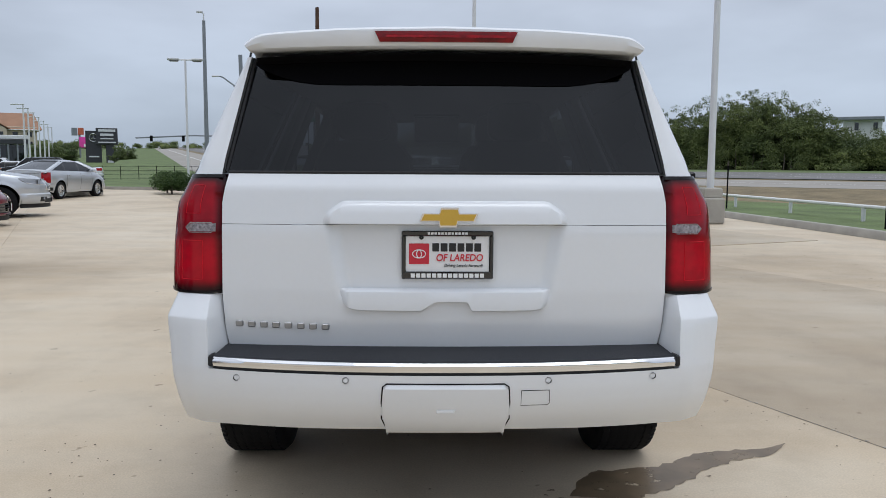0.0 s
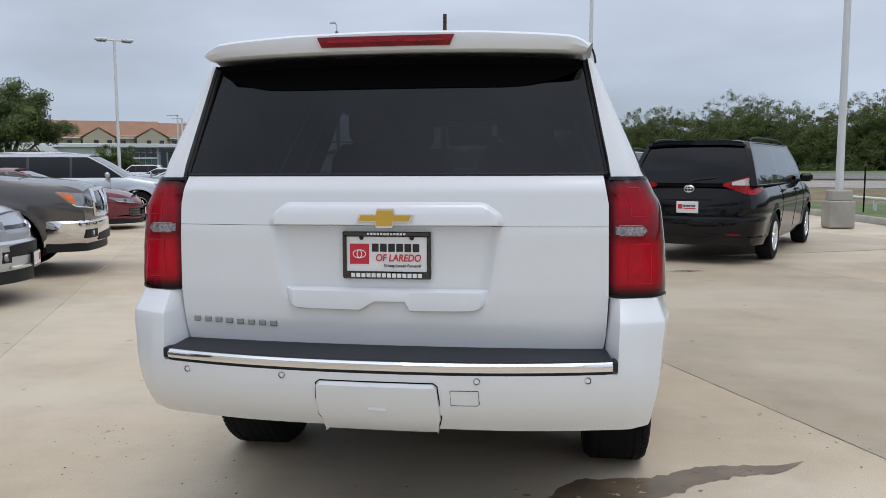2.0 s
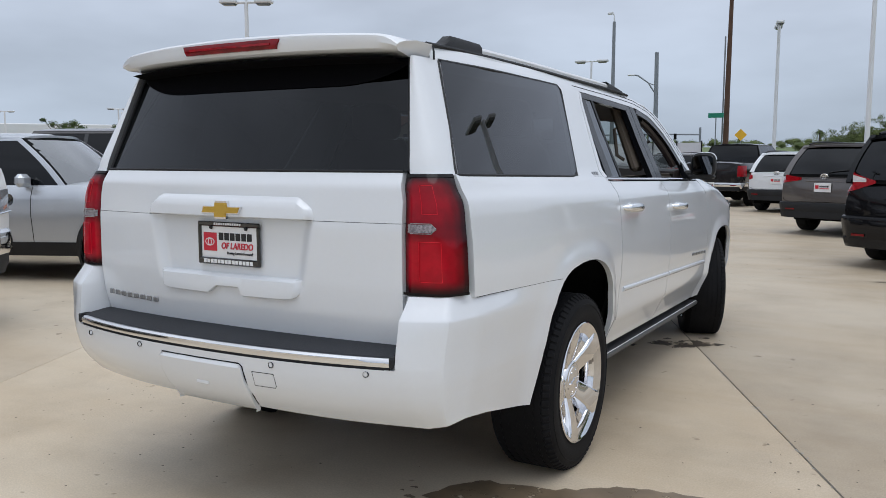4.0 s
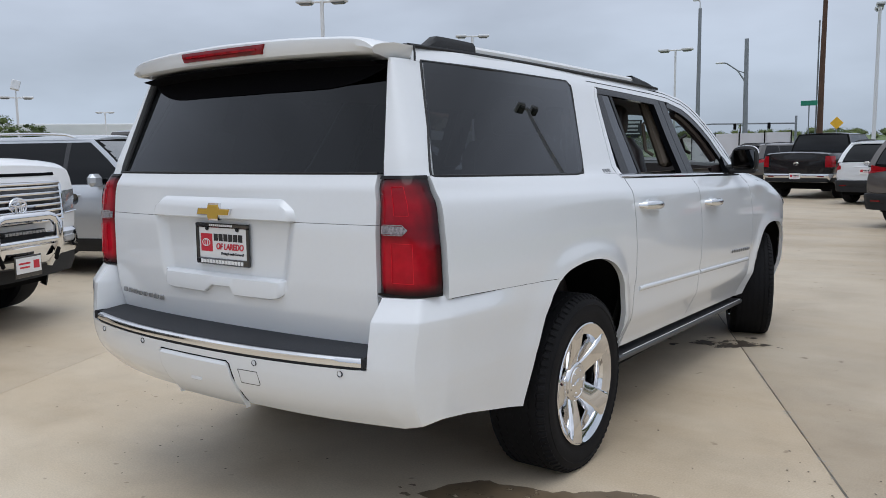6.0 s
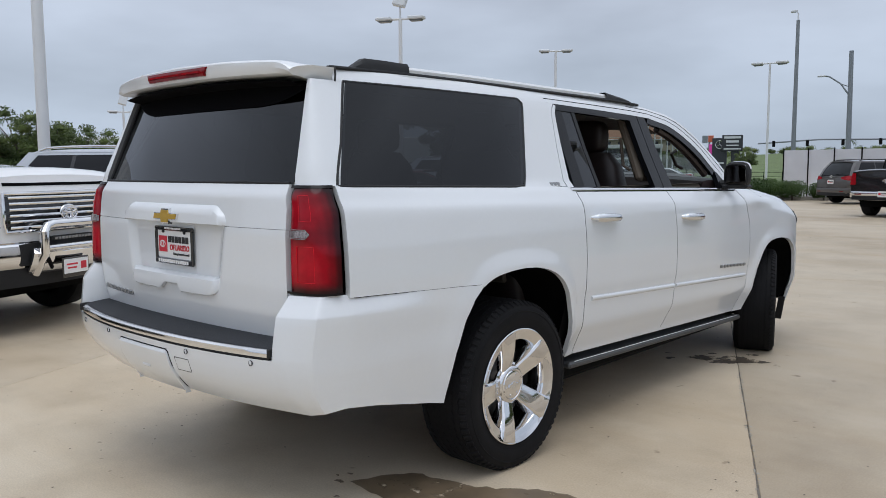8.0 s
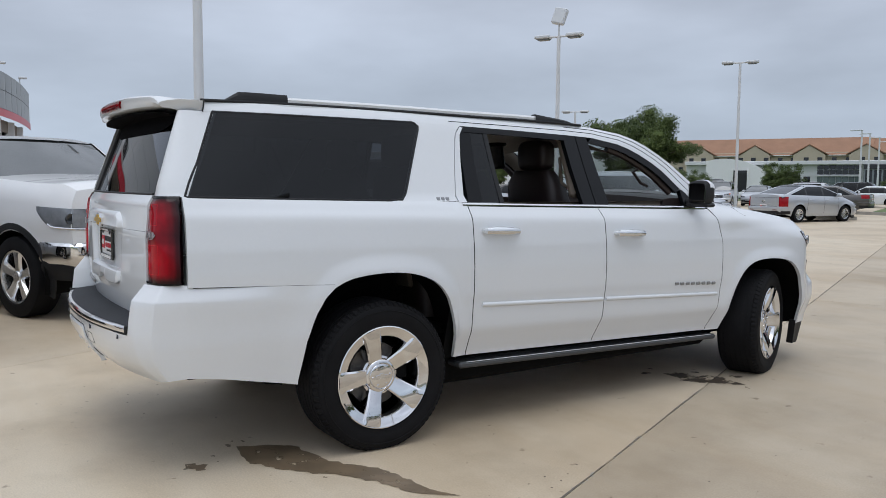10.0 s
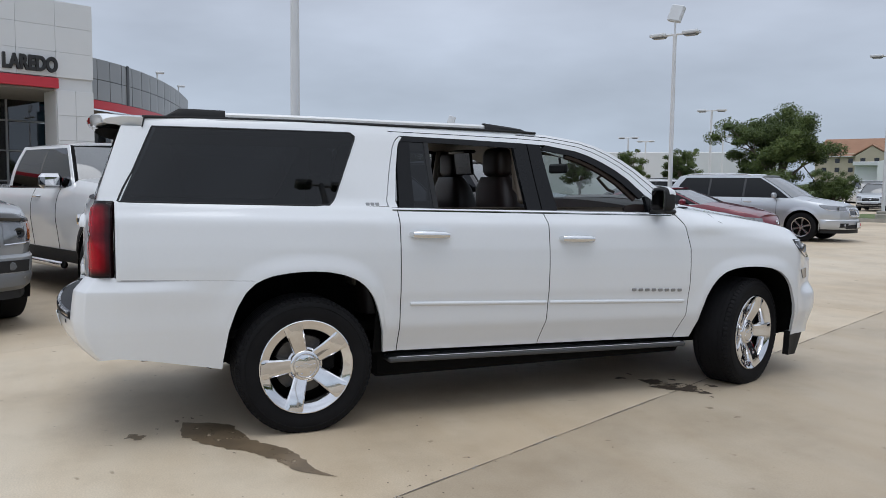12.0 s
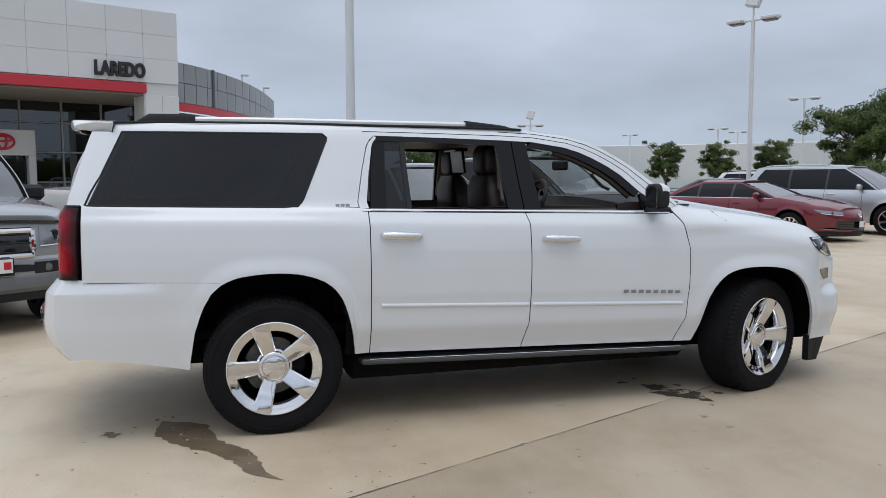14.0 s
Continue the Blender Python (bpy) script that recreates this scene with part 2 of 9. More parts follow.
# ---- mesh tools ----
class Shape:
    """Points and faces of one part."""

    def __init__(self):
        self.v, self.f = [], []

    def add(self, verts, faces):
        k = len(self.v)
        self.v += [tuple(p) for p in verts]
        self.f += [tuple(i + k for i in face) for face in faces]
        return k

    def grid(self, pts, lip=None, closed=False):
        """Rows of points; lip: a vector or function of the point by which the rim turns in."""
        r, c = len(pts), len(pts[0])
        flat = [p for row in pts for p in row]
        span = c if closed else c - 1
        faces = [(i * c + j, i * c + (j + 1) % c, (i + 1) * c + (j + 1) % c, (i + 1) * c + j) for i in range(r - 1) for j in range(span)]
        k = self.add(flat, faces)
        if lip is not None:
            rim = [(0, j) for j in range(c)] + [(i, c - 1) for i in range(1, r)] + [(r - 1, j) for j in range(c - 2, -1, -1)] + [(i, 0) for i in range(r - 2, 0, -1)]
            back = []
            for i, j in rim:
                p = Vector(pts[i][j])
                back.append(p + (Vector(lip(p)) if callable(lip) else Vector(lip)))
            b = self.add(back, [])
            n = len(rim)
            for q in range(n):
                a0, a1 = rim[q], rim[(q + 1) % n]
                self.f.append((k + a0[0] * c + a0[1], k + a1[0] * c + a1[1], b + (q + 1) % n, b + q))
        return k

    def box(self, c, s, b=0.004, m=None):
        """Box with chamfered edges; c centre, s size, m turn about the centre."""
        hx, hy, hz = (max(v / 2, 1e-4) for v in s)
        b = min(b, hx * 0.9, hy * 0.9, hz * 0.9)
        vs, ids = [], {}
        for sx in (-1, 1):
            for sy in (-1, 1):
                for sz in (-1, 1):
                    for ax in range(3):
                        p = [sx * (hx - b), sy * (hy - b), sz * (hz - b)]
                        p[ax] = (sx * hx, sy * hy, sz * hz)[ax]
                        ids[sx, sy, sz, ax] = len(vs)
                        vs.append(p)
        fs = []
        sg = (-1, 1)
        for ax in range(3):
            u, w = [a for a in range(3) if a != ax]
            for s0 in sg:
                loop = []
                for a, d in ((-1, -1), (1, -1), (1, 1), (-1, 1)):
                    k = [0, 0, 0]
                    k[ax], k[u], k[w] = s0, a, d
                    loop.append(ids[(*k, ax)])
                fs.append(loop)
            for a in sg:
                for d in sg:
                    k0, k1 = [0, 0, 0], [0, 0, 0]
                    k0[u] = k1[u] = a
                    k0[w] = k1[w] = d
                    k0[ax], k1[ax] = -1, 1
                    fs.append([ids[(*k0, u)], ids[(*k1, u)], ids[(*k1, w)], ids[(*k0, w)]])
        for sx in sg:
            for sy in sg:
                for sz in sg:
                    fs.append([ids[sx, sy, sz, a] for a in range(3)])
        if m is not None:
            vs = [m @ Vector(p) for p in vs]
        self.add([Vector(p) + Vector(c) for p in vs], fs)
        return self

    def tube(self, path, r, n=10, caps=True):
        """Tube along points; r one radius or one for each point."""
        path = [Vector(p) for p in path]
        rs = r if isinstance(r, (list, tuple)) else [r] * len(path)
        rings, side = [], None
        for i, p in enumerate(path):
            d = (path[min(i + 1, len(path) - 1)] - path[max(i - 1, 0)]).normalized()
            if side is None:
                side = d.orthogonal().normalized()
            side = (side - d * side.dot(d)).normalized()
            up = d.cross(side)
            rings.append([p + rs[i] * (side * math.cos(2 * math.pi * k / n) + up * math.sin(2 * math.pi * k / n)) for k in range(n)])
        k = self.grid(rings, closed=True)
        if caps:
            self.f.append(tuple(k + j for j in range(n)))
            self.f.append(tuple(k + (len(path) - 1) * n + j for j in range(n)))
        return self

    def lathe(self, profile, n=48, m=None):
        """Profile of (radius, height) turned about the x axis (height along x)."""
        rings = [[Vector((h, r * math.cos(2 * math.pi * k / n), r * math.sin(2 * math.pi * k / n))) for k in range(n)] for r, h in profile]
        if m is not None:
            rings = [[m @ p for p in ring] for ring in rings]
        self.grid(rings, closed=True)
        return self

    def prism(self, poly, place, depth):
        """Flat outline of (u, v) put into space by place(u, v, w), with w from 0 to depth."""
        n = len(poly)
        a = [place(u, v, 0) for u, v in poly]
        b = [place(u, v, depth) for u, v in poly]
        self.add(a + b, [tuple(range(n)), tuple(range(2 * n - 1, n - 1, -1))] + [(i, (i + 1) % n, n + (i + 1) % n, n + i) for i in range(n)])
        return self

    def mirror(self):
        """The same shape on the other side of the x = 0 plane."""
        s = Shape()
        s.v = [(-x, y, z) for x, y, z in self.v]
        s.f = [tuple(reversed(f)) for f in self.f]
        return s

    def both(self):
        o = self.mirror()
        self.add(o.v, o.f)
        return self


def mesh_of(name, shape, material, angle=35, smooth=True, weld=True):
    me = bpy.data.meshes.new(name)
    me.from_pydata([tuple(p) for p in shape.v], [], shape.f)
    bm = bmesh.new()
    bm.from_mesh(me)
    if weld:
        bmesh.ops.remove_doubles(bm, verts=bm.verts, dist=0.0004)
    bmesh.ops.recalc_face_normals(bm, faces=bm.faces)
    bm.to_mesh(me)
    bm.free()
    if smooth:
        me.shade_smooth()
        me.set_sharp_from_angle(angle=radians(angle))
    me.materials.append(material)
    return me


def part(name, shape, material, parent=None, label="", angle=35, smooth=True, weld=True):
    ob = new(name, mesh_of(name, shape, material, angle, smooth, weld))
    if parent is not None:
        ob.parent = parent
    if label:
        ob["label"] = label
    return ob


def thing(name, label, category, m=None, group="", kind=""):
    e = tagged(new(name), label, category, group, kind)
    e.empty_display_size = 0.3
    if m is not None:
        e.matrix_basis = m
    return e


def lettering(name, words, size, material, parent, m, depth=0.004, label="", bold=0.0, shear=0.0, width=None):
    """Words as a mesh, centred, standing in the plane of m."""
    cu = bpy.data.curves.new(name, "FONT")
    cu.body, cu.size, cu.extrude, cu.offset, cu.align_x, cu.align_y, cu.shear = words, size, depth / 2, bold, "CENTER", "CENTER", shear
    tmp = bpy.data.objects.new(name, cu)
    scene.collection.objects.link(tmp)
    me = bpy.data.meshes.new_from_object(tmp.evaluated_get(bpy.context.evaluated_depsgraph_get()))
    scene.collection.objects.unlink(tmp)
    bpy.data.objects.remove(tmp)
    if width:
        xs = [v.co.x for v in me.vertices]
        k = width / (max(xs) - min(xs))
        for v in me.vertices:
            v.co.x *= k
    me.materials.clear()
    me.materials.append(material)
    ob = new(name, me)
    ob.matrix_basis = m
    ob.parent = parent
    if label:
        ob["label"] = label
    return ob


def lerp(a, b, t):
    return a + (b - a) * t


def table(rows):
    """A function through rows of (key, value), straight between them."""
    ks, vs = zip(*sorted(rows))
    return lambda t: float(np.interp(t, ks, vs))


def soft(rows, width):
    """Like table(), rounded over the given width."""
    ks, vs = zip(*sorted(rows))
    t = np.linspace(ks[0] - 3 * width, ks[-1] + 3 * width, 900)
    v = np.interp(t, ks, vs)
    half = int(2.5 * width / (t[1] - t[0])) + 1
    w = np.exp(-0.5 * ((np.arange(-half, half + 1) * (t[1] - t[0])) / width) ** 2)
    v = np.convolve(np.pad(v, half, mode="edge"), w / w.sum(), "valid")
    return lambda q: float(np.interp(q, t, v))


def step(t):
    t = min(max(t, 0.0), 1.0)
    return t * t * (3 - 2 * t)


def spread(a, b, n):
    return [a + (b - a) * i / (n - 1) for i in range(n)]


# ---- the white sport utility ----
suv = thing("large_suv", "long white pearl sport utility with chrome wheels, windows rolled down", "car")
P_SIDE = soft([(0.20, 0.86), (0.40, 0.905), (0.46, 0.914), (0.572, 0.962), (0.588, 0.973), (0.63, 0.979), (0.76, 0.988), (0.80, 0.996), (0.95, 0.999), (1.08, 0.992),
               (1.20, 0.978), (1.236, 0.970), (1.264, 0.946), (1.305, 0.920), (1.335, 0.889), (1.745, 0.732), (1.80, 0.700), (1.90, 0.60)], 0.012)
PLAN_FRONT = soft([(3.2, 0.0), (3.6, 0.006), (3.8, 0.020), (3.95, 0.050), (4.05, 0.095), (4.15, 0.18)], 0.03)
NOSE_CUT = soft([(0.30, 0.0), (0.58, 0.008), (0.645, 0.020), (0.705, 0.085), (0.92, 0.090), (1.0, 0.060), (1.1, 0.045)], 0.012)
HOOD_EDGE = soft([(2.5, 1.318), (2.76, 1.290), (2.94, 1.266), (3.1, 1.243), (3.32, 1.211), (3.55, 1.177), (3.70, 1.150), (3.80, 1.122), (3.90, 1.080), (3.97, 1.050), (4.05, 1.01), (4.2, 0.94)], 0.02)
REAR_ARCH = [(-0.447, 0.41), (-0.442, 0.45), (-0.413, 0.622), (-0.370, 0.749), (-0.320, 0.838), (-0.258, 0.894), (-0.175, 0.926), (-0.06, 0.941), (0.046, 0.945),
             (0.15, 0.938), (0.24, 0.918), (0.315, 0.889), (0.376, 0.845), (0.424, 0.78), (0.458, 0.70), (0.485, 0.568), (0.503, 0.44)]
FRONT_ARCH = [(2.83, 0.37), (2.848, 0.52), (2.885, 0.655), (2.935, 0.75), (3.002, 0.813), (3.06, 0.844), (3.134, 0.864), (3.22, 0.872), (3.314, 0.873), (3.41, 0.866),
              (3.50, 0.852), (3.575, 0.825), (3.64, 0.78), (3.695, 0.71), (3.735, 0.625), (3.772, 0.50), (3.812, 0.32)]


def belt(y):
    return 1.315 - 0.0205 * y


def arch_distance(y, z, cy, cz, a, b):
    dz = max(z - cz, 0) / b
    return (abs((y - cy) / a) ** 2.6 + dz**2.6) ** (1 / 2.6)


def W(y, z):
    """Half width of the body at a length and a height."""
    x = P_SIDE(z + 0.022 * y)
    x -= 0.036 * step((-0.25 - y) / 0.8) * (1.0 if z < 1.25 else 1.0 - 0.7 * step((z - 1.25) / 0.15))
    for cy, cz, a, b in ((0.027, 0.44, 0.47, 0.505), (3.31, 0.38, 0.48, 0.487)):
        d = arch_distance(y, z, cy, cz, a, b)
        if d < 1.3 and z > 0.3:
            x += 0.015 * step(1 - (d - 1.0) / 0.20)
    if z > 1.36 and y < -0.35:
        x -= 0.026 * step((-0.35 - y) / 0.5) * min((z - 1.36) / 0.40, 1.0)
    if y > 2.65:
        k = step((y - 2.65) / 0.25)
        h = HOOD_EDGE(y) - z
        if z > 0.9:
            x = lerp(x, min(max(0.995, x), x + 0.05 * step((z - 1.1) / 0.15)) - 0.10 * max(0.0, 1 - h / 0.15) ** 2, k)
        x -= PLAN_FRONT(y) + NOSE_CUT(z) * step((y - 3.74) / 0.26)
    return x


T0 = soft([(0.70, -1.125), (0.76, -1.138), (0.85, -1.158), (0.95, -1.166), (1.15, -1.165), (1.30, -1.150), (1.345, -1.122), (1.73, -0.985), (1.85, -0.93)], 0.010)


def block(x, z, x0, x1, z0, z1, ex, ez):
    return step((x - x0) / ex + 0.5) * step((x1 - x) / ex + 0.5) * step((z - z0) / ez + 0.5) * step((z1 - z) / ez + 0.5)


def T(x, z):
    """How far back the tail lies."""
    y = T0(z) + 0.045 * (abs(x) / 0.76) ** 2.2
    if 0.8 < z < 1.3 and abs(x) < 0.5:
        wide = 0.385 - 0.05 * (1.175 - z) / 0.28
        y += 0.024 * block(x, z, -wide, wide, 0.930, 1.19, 0.06, 0.030)
    return y


S0, S1 = -0.90, -1.20
sunk = lambda z: 0.022


def corner(s, z, off=0.0):
    """The body round the rear corner: along the side, then round to the tail's edge."""
    if s >= S0:
        return Vector((W(s, z) + off, s, z))
    xe = 0.766 if z < 1.34 else lerp(0.757, 0.684, (z - 1.34) / 0.40)
    xe = lerp(0.757, xe, step((1.34 - z) / 0.1)) if 1.24 < z < 1.34 else xe
    ye = T0(z) + 0.045 * (xe / 0.76) ** 2.2 + 0.004 - 0.006 * step((z - 1.345) / 0.03)
    t = (S0 - s) / (S0 - S1) * math.pi / 2
    tight = step((z - 1.345) / 0.06)
    k = lerp(0.55, 0.50, tight)
    w0 = W(S0, z)
    x = xe + (w0 - xe) * max(math.cos(t), 0.0) ** k
    y = S0 + (ye - S0) * max(math.sin(t), 0.0) ** lerp(0.80, 0.74, tight)
    return Vector((x + off * math.cos(t), y - off * math.sin(t), z))


def pair(name, shape, material, label="", angle=35):
    """A part of the right side and its twin on the left."""
    part(name, shape, material, suv, label, angle)
    part(name, shape.mirror(), material, suv, label, angle)


INWARD = (-0.025, 0, 0)


def side_panel(left, right, bottom, top, rows, cols):
    """Panel between two upright edges (functions of height) and a lower and an upper edge (functions of length)."""
    pts = []
    for r in range(rows):
        t = r / (rows - 1)
        row = []
        for c in cols:
            y = lerp(left(1.0), right(1.0), c)
            z = lerp(bottom(y), top(y), t)
            y = lerp(left(z), right(z), c)
            z = lerp(bottom(y), top(y), t)
            row.append((W(y, z), y, z))
        pts.append(row)
    return pts


split_door = table([(0.30, 1.555), (0.414, 1.573), (0.575, 1.604), (0.723, 1.609), (1.0, 1.612), (1.2, 1.610), (1.271, 1.592)])
front_edge = table([(0.30, 2.64), (0.379, 2.676), (0.551, 2.734), (0.785, 2.745), (1.011, 2.747), (1.18, 2.703), (1.244, 2.655), (1.30, 2.63)])
door_low = lambda y: 0.43 - 0.0245 * (y - 0.594)
door_top = lambda y: belt(y) - 0.017

s = Shape()
s.grid(side_panel(lambda z: 0.597, split_door, door_low, door_top, 44, spread(0, 1, 30)), INWARD)
pair("rear_door", s, WHITE)
s = Shape()
s.grid(side_panel(lambda z: split_door(z) + 0.006, front_edge, door_low, door_top, 44, spread(0, 1, 34)), INWARD)
pair("front_door", s, WHITE)

# quarter panel: lower band with the wheel arch, pillars and rail round the glass
arch_r = soft(REAR_ARCH, 0.022)


def quarter_low(y):
    if y < -0.262:
        return 0.905 - 0.032 * (y + 0.31) - 0.002
    return arch_r(y) if y < 0.50 else 0.43


ys = spread(-0.985, -0.275, 22) + [y for y, z in REAR_ARCH if y > -0.262] + [0.05 + 0.028 * i for i in range(-10, 16)] + [0.503, 0.53, 0.56, 0.591]
ys = sorted(set(round(y, 4) for y in ys))
s = Shape()
s.grid([[(W(y, z), y, z) for y in ys for z in [lerp(quarter_low(y), belt(y) + 0.004, t)]] for t in spread(0, 1, 34)], INWARD)
win_rear = lambda z: lerp(-0.962, -0.780, (z - 1.336) / 0.417)
win_front = table([(1.30, 0.178), (1.322, 0.184), (1.334, 0.198), (1.352, 0.214), (1.72, 0.378), (1.738, 0.378), (1.752, 0.35)])
door_back = table([(1.29, 0.545), (1.34, 0.535), (1.538, 0.577), (1.69, 0.618), (1.73, 0.648), (1.76, 0.69)])
TOP_B = [(-0.83, 1.750), (-0.5, 1.752), (0.0, 1.753), (0.39, 1.752), (0.66, 1.746), (1.1, 1.736), (1.5, 1.724), (1.72, 1.714), (1.94, 1.680), (2.04, 1.650), (2.13, 1.612), (2.23, 1.560), (2.32, 1.500), (2.446, 1.386), (2.60, 1.258)]
TOP_T = [(-0.83, 1.800), (-0.5, 1.806), (0.0, 1.808), (0.39, 1.806), (0.66, 1.803), (1.1, 1.801), (1.5, 1.796), (1.74, 1.785), (1.99, 1.752), (2.11, 1.718), (2.215, 1.674), (2.32, 1.617), (2.415, 1.556), (2.565, 1.440), (2.725, 1.305)]
for left, right, n in ((win_front, door_back, 12),):
    s.grid([[(W(y, z), y, z) for c in spread(0, 1, n) for y in [lerp(left(z), right(z), c)]] for z in spread(belt(0.4) + 0.004, 1.752, 18)], INWARD)
pillar = Shape()
pillar.grid([[tuple(corner(lerp(win_rear(z), S1 + 0.001, c), z)) for c in spread(0, 1, 22)] for z in spread(1.338, 1.752, 20)], (-0.003, 0.022, 0))
pair("rear_pillar", pillar, WHITE)
pair("quarter_panel", s, WHITE)
rail = Shape()
rail.grid([[(W(lerp(b[0], t[0], q), lerp(b[1], t[1], q)), lerp(b[0], t[0], q), lerp(b[1], t[1], q)) for b, t in zip(TOP_B, TOP_T)] for q in spread(0, 1, 7)], INWARD)
pair("roof_side_rail", rail, WHITE)

# fender, hood, front end
arch_f = soft(FRONT_ARCH, 0.022)


def fender_low(y):
    if y < 2.83:
        return 0.375
    return arch_f(y) if y < 3.807 else 0.32


ys = sorted(set(round(y, 4) for y in [2.76, 2.79, 2.81] + [y for y, z in FRONT_ARCH] + spread(2.9, 3.75, 26) + spread(3.82, 4.10, 14)))
s = Shape()
rows = []
for t in spread(0, 1, 36):
    row = []
    for y in ys:
        z = lerp(fender_low(y), HOOD_EDGE(y), t)
        yy = y if y > 2.77 else front_edge(z) + 0.006
        z = lerp(fender_low(yy), HOOD_EDGE(yy), t)
        row.append((W(yy, z), yy, z))
    rows.append(row)
s.grid(rows, INWARD)
pair("fender", s, WHITE)
s = Shape()
rows = []
for i in range(30):
    v = i / 29
    row = []
    for q in spread(-1, 1, 41):
        y0 = lerp(2.62, 4.08, v)
        xe = max(W(y0, HOOD_EDGE(y0)) - 0.012, 0.3)
        y = y0 + 0.13 * (1 - q * q) * (0.6 if v < 0.5 else 0.9)
        z = HOOD_EDGE(y0) + 0.055 * (1 - abs(q) ** 2.4) * (1 - 0.5 * v) + 0.012 * step((0.72 - abs(q)) / 0.12) + 0.002
        row.append((q * xe, y, z))
    rows.append(row)
s.grid(rows, (0, 0, -0.02))
part("hood", s, WHITE, suv)
s = Shape()
rows = []
for z in spread(0.31, 1.0, 20):
    row = []
    for q in spread(-1, 1, 31):
        x = (W(4.08, z) - 0.006) * q
        row.append((x, 4.085 + (0.245 - 0.085 * step((z - 0.64) / 0.10) - 0.02 * step((z - 0.80) / 0.2) - 0.05 * step((0.42 - z) / 0.2)) * (1 - abs(q) ** 2.5), z))
    rows.append(row)
s.grid(rows, (0, -0.05, 0))
part("front_bumper", s, WHITE, suv)
s = Shape()
for k in range(5):
    s.box((0, 4.240 - 0.006 * k, 0.70 + 0.055 * k), (0.92, 0.05, 0.028), 0.006)
part("grille", s, CHROME, suv)
lamp_foot = table([(3.728, 1.052), (3.742, 1.018), (3.770, 0.983), (3.83, 0.950), (3.96, 0.912), (4.09, 0.905)])
lamp_head = lambda y: HOOD_EDGE(y) - 0.014 if y > 3.96 else min(HOOD_EDGE(y) - 0.014, 1.060 - 0.02 * (y - 3.73))
s = Shape()
s.grid([[(W(y, z) + 0.004, y, z) for y in spread(3.728, 4.09, 26) for z in [lerp(lamp_foot(y), max(lamp_head(y), lamp_foot(y) + 0.004), t)]] for t in spread(0, 1, 9)], INWARD)
pair("headlamp", s, LAMPDARK, "smoked headlamp with a bright lower edge")
for k, (za, zb_) in enumerate(((0.004, 0.016), (0.0, 0.0))):
    s = Shape()
    if k == 0:
        s.grid([[(W(y, z) + 0.008, y, z) for y in spread(3.742, 4.06, 20) for z in [lamp_foot(y) + lerp(za, zb_, t)]] for t in (0, 0.5, 1)], INWARD)
    else:
        s.grid([[(W(y, z) + 0.008, y, z) for y in spread(3.745, 4.03, 16) for z in [lamp_head(y) - lerp(0.003, 0.013, t)]] for t in (0, 0.5, 1)], INWARD)
    pair("lamp_strip", s, CHROME)
s = Shape()
s.lathe([(0.0005, 0.006), (0.026, 0.004), (0.034, 0.010), (0.036, -0.004)], 20, Matrix.Translation((W(3.87, 0.985) + 0.004, 3.87, 0.988)) @ Matrix.Rotation(radians(22), 4, "Z"))
pair("lamp_projector", s, LAMPGLASS)
s = Shape()
s.grid([[(W(y, z) + 0.006, y, z) for y in spread(3.835, 3.99, 9) for z in [lerp(0.822 - 0.95 * min(0.075, y - 3.835), 0.828, t)]] for t in spread(0, 1, 5)], INWARD)
pair("fog_lamp", s, GLOSSBLK)
s = Shape()
rows = []
for t in spread(0, 1, 6):
    z = lerp(0.345, 0.150, t)
    y0, y1 = lerp(3.800, 3.835, t), lerp(3.995, 3.935, t)
    rows.append([(W(y, 0.36) - 0.006 - 0.03 * t, y, z - 0.02 * (y - y0)) for y in spread(y0, y1, 6)])
s.grid(rows, (-0.05, -0.01, 0))
pair("mud_flap", s, BLACKPL, "black plastic flap under the front corner")

# roof, glass
s = Shape()
rows = []
for y in spread(-0.815, 1.74, 40):
    zt = table(TOP_T)(y)
    xt = W(max(y, -0.8), zt) + 0.001
    rows.append([(xt * q, y + 0.10 * (1 - q * q) * step((y - 1.2) / 0.5), zt + 0.045 * (1 - abs(q) ** 2.2)) for q in spread(-1, 1, 33)])
s.grid(rows, (0, 0, -0.02))
part("roof", s, WHITE, suv)
s = Shape()
rows = []
for y, z in TOP_T[7:]:
    xt = W(y, z) - 0.012
    bow = 0.10 + 0.10 * (y - 1.74)
    rows.append([(xt * q, y + bow * (1 - abs(q) ** 2.0), z + 0.044 * (1 - abs(q) ** 2.2) * max(0, 1 - (y - 1.74) / 0.5)) for q in spread(-1, 1, 25)])
s.grid(rows)
part("windshield", s, CLEAR, suv).visible_shadow = False
s = Shape()
s.grid([[((W(2.68, 1.28) - 0.03) * q, lerp(2.58, 2.74, t) + 0.17 * (1 - q * q), 1.305 - 0.02 * t + 0.02 * (1 - q * q)) for q in spread(-1, 1, 21)] for t in spread(0, 1, 4)], (0, 0, -0.03))
part("cowl", s, BLACKPL, suv)

s = Shape()
lean = [np.polyfit((-0.9, -0.6, -0.3, 0.0, 0.3), [W(y, z) for y in (-0.9, -0.6, -0.3, 0.0, 0.3)], 2) for z in (1.36, 1.73)]


def pane_x(y, z):
    return lerp(float(np.polyval(lean[0], y)), float(np.polyval(lean[1], y)), (z - 1.36) / 0.37)


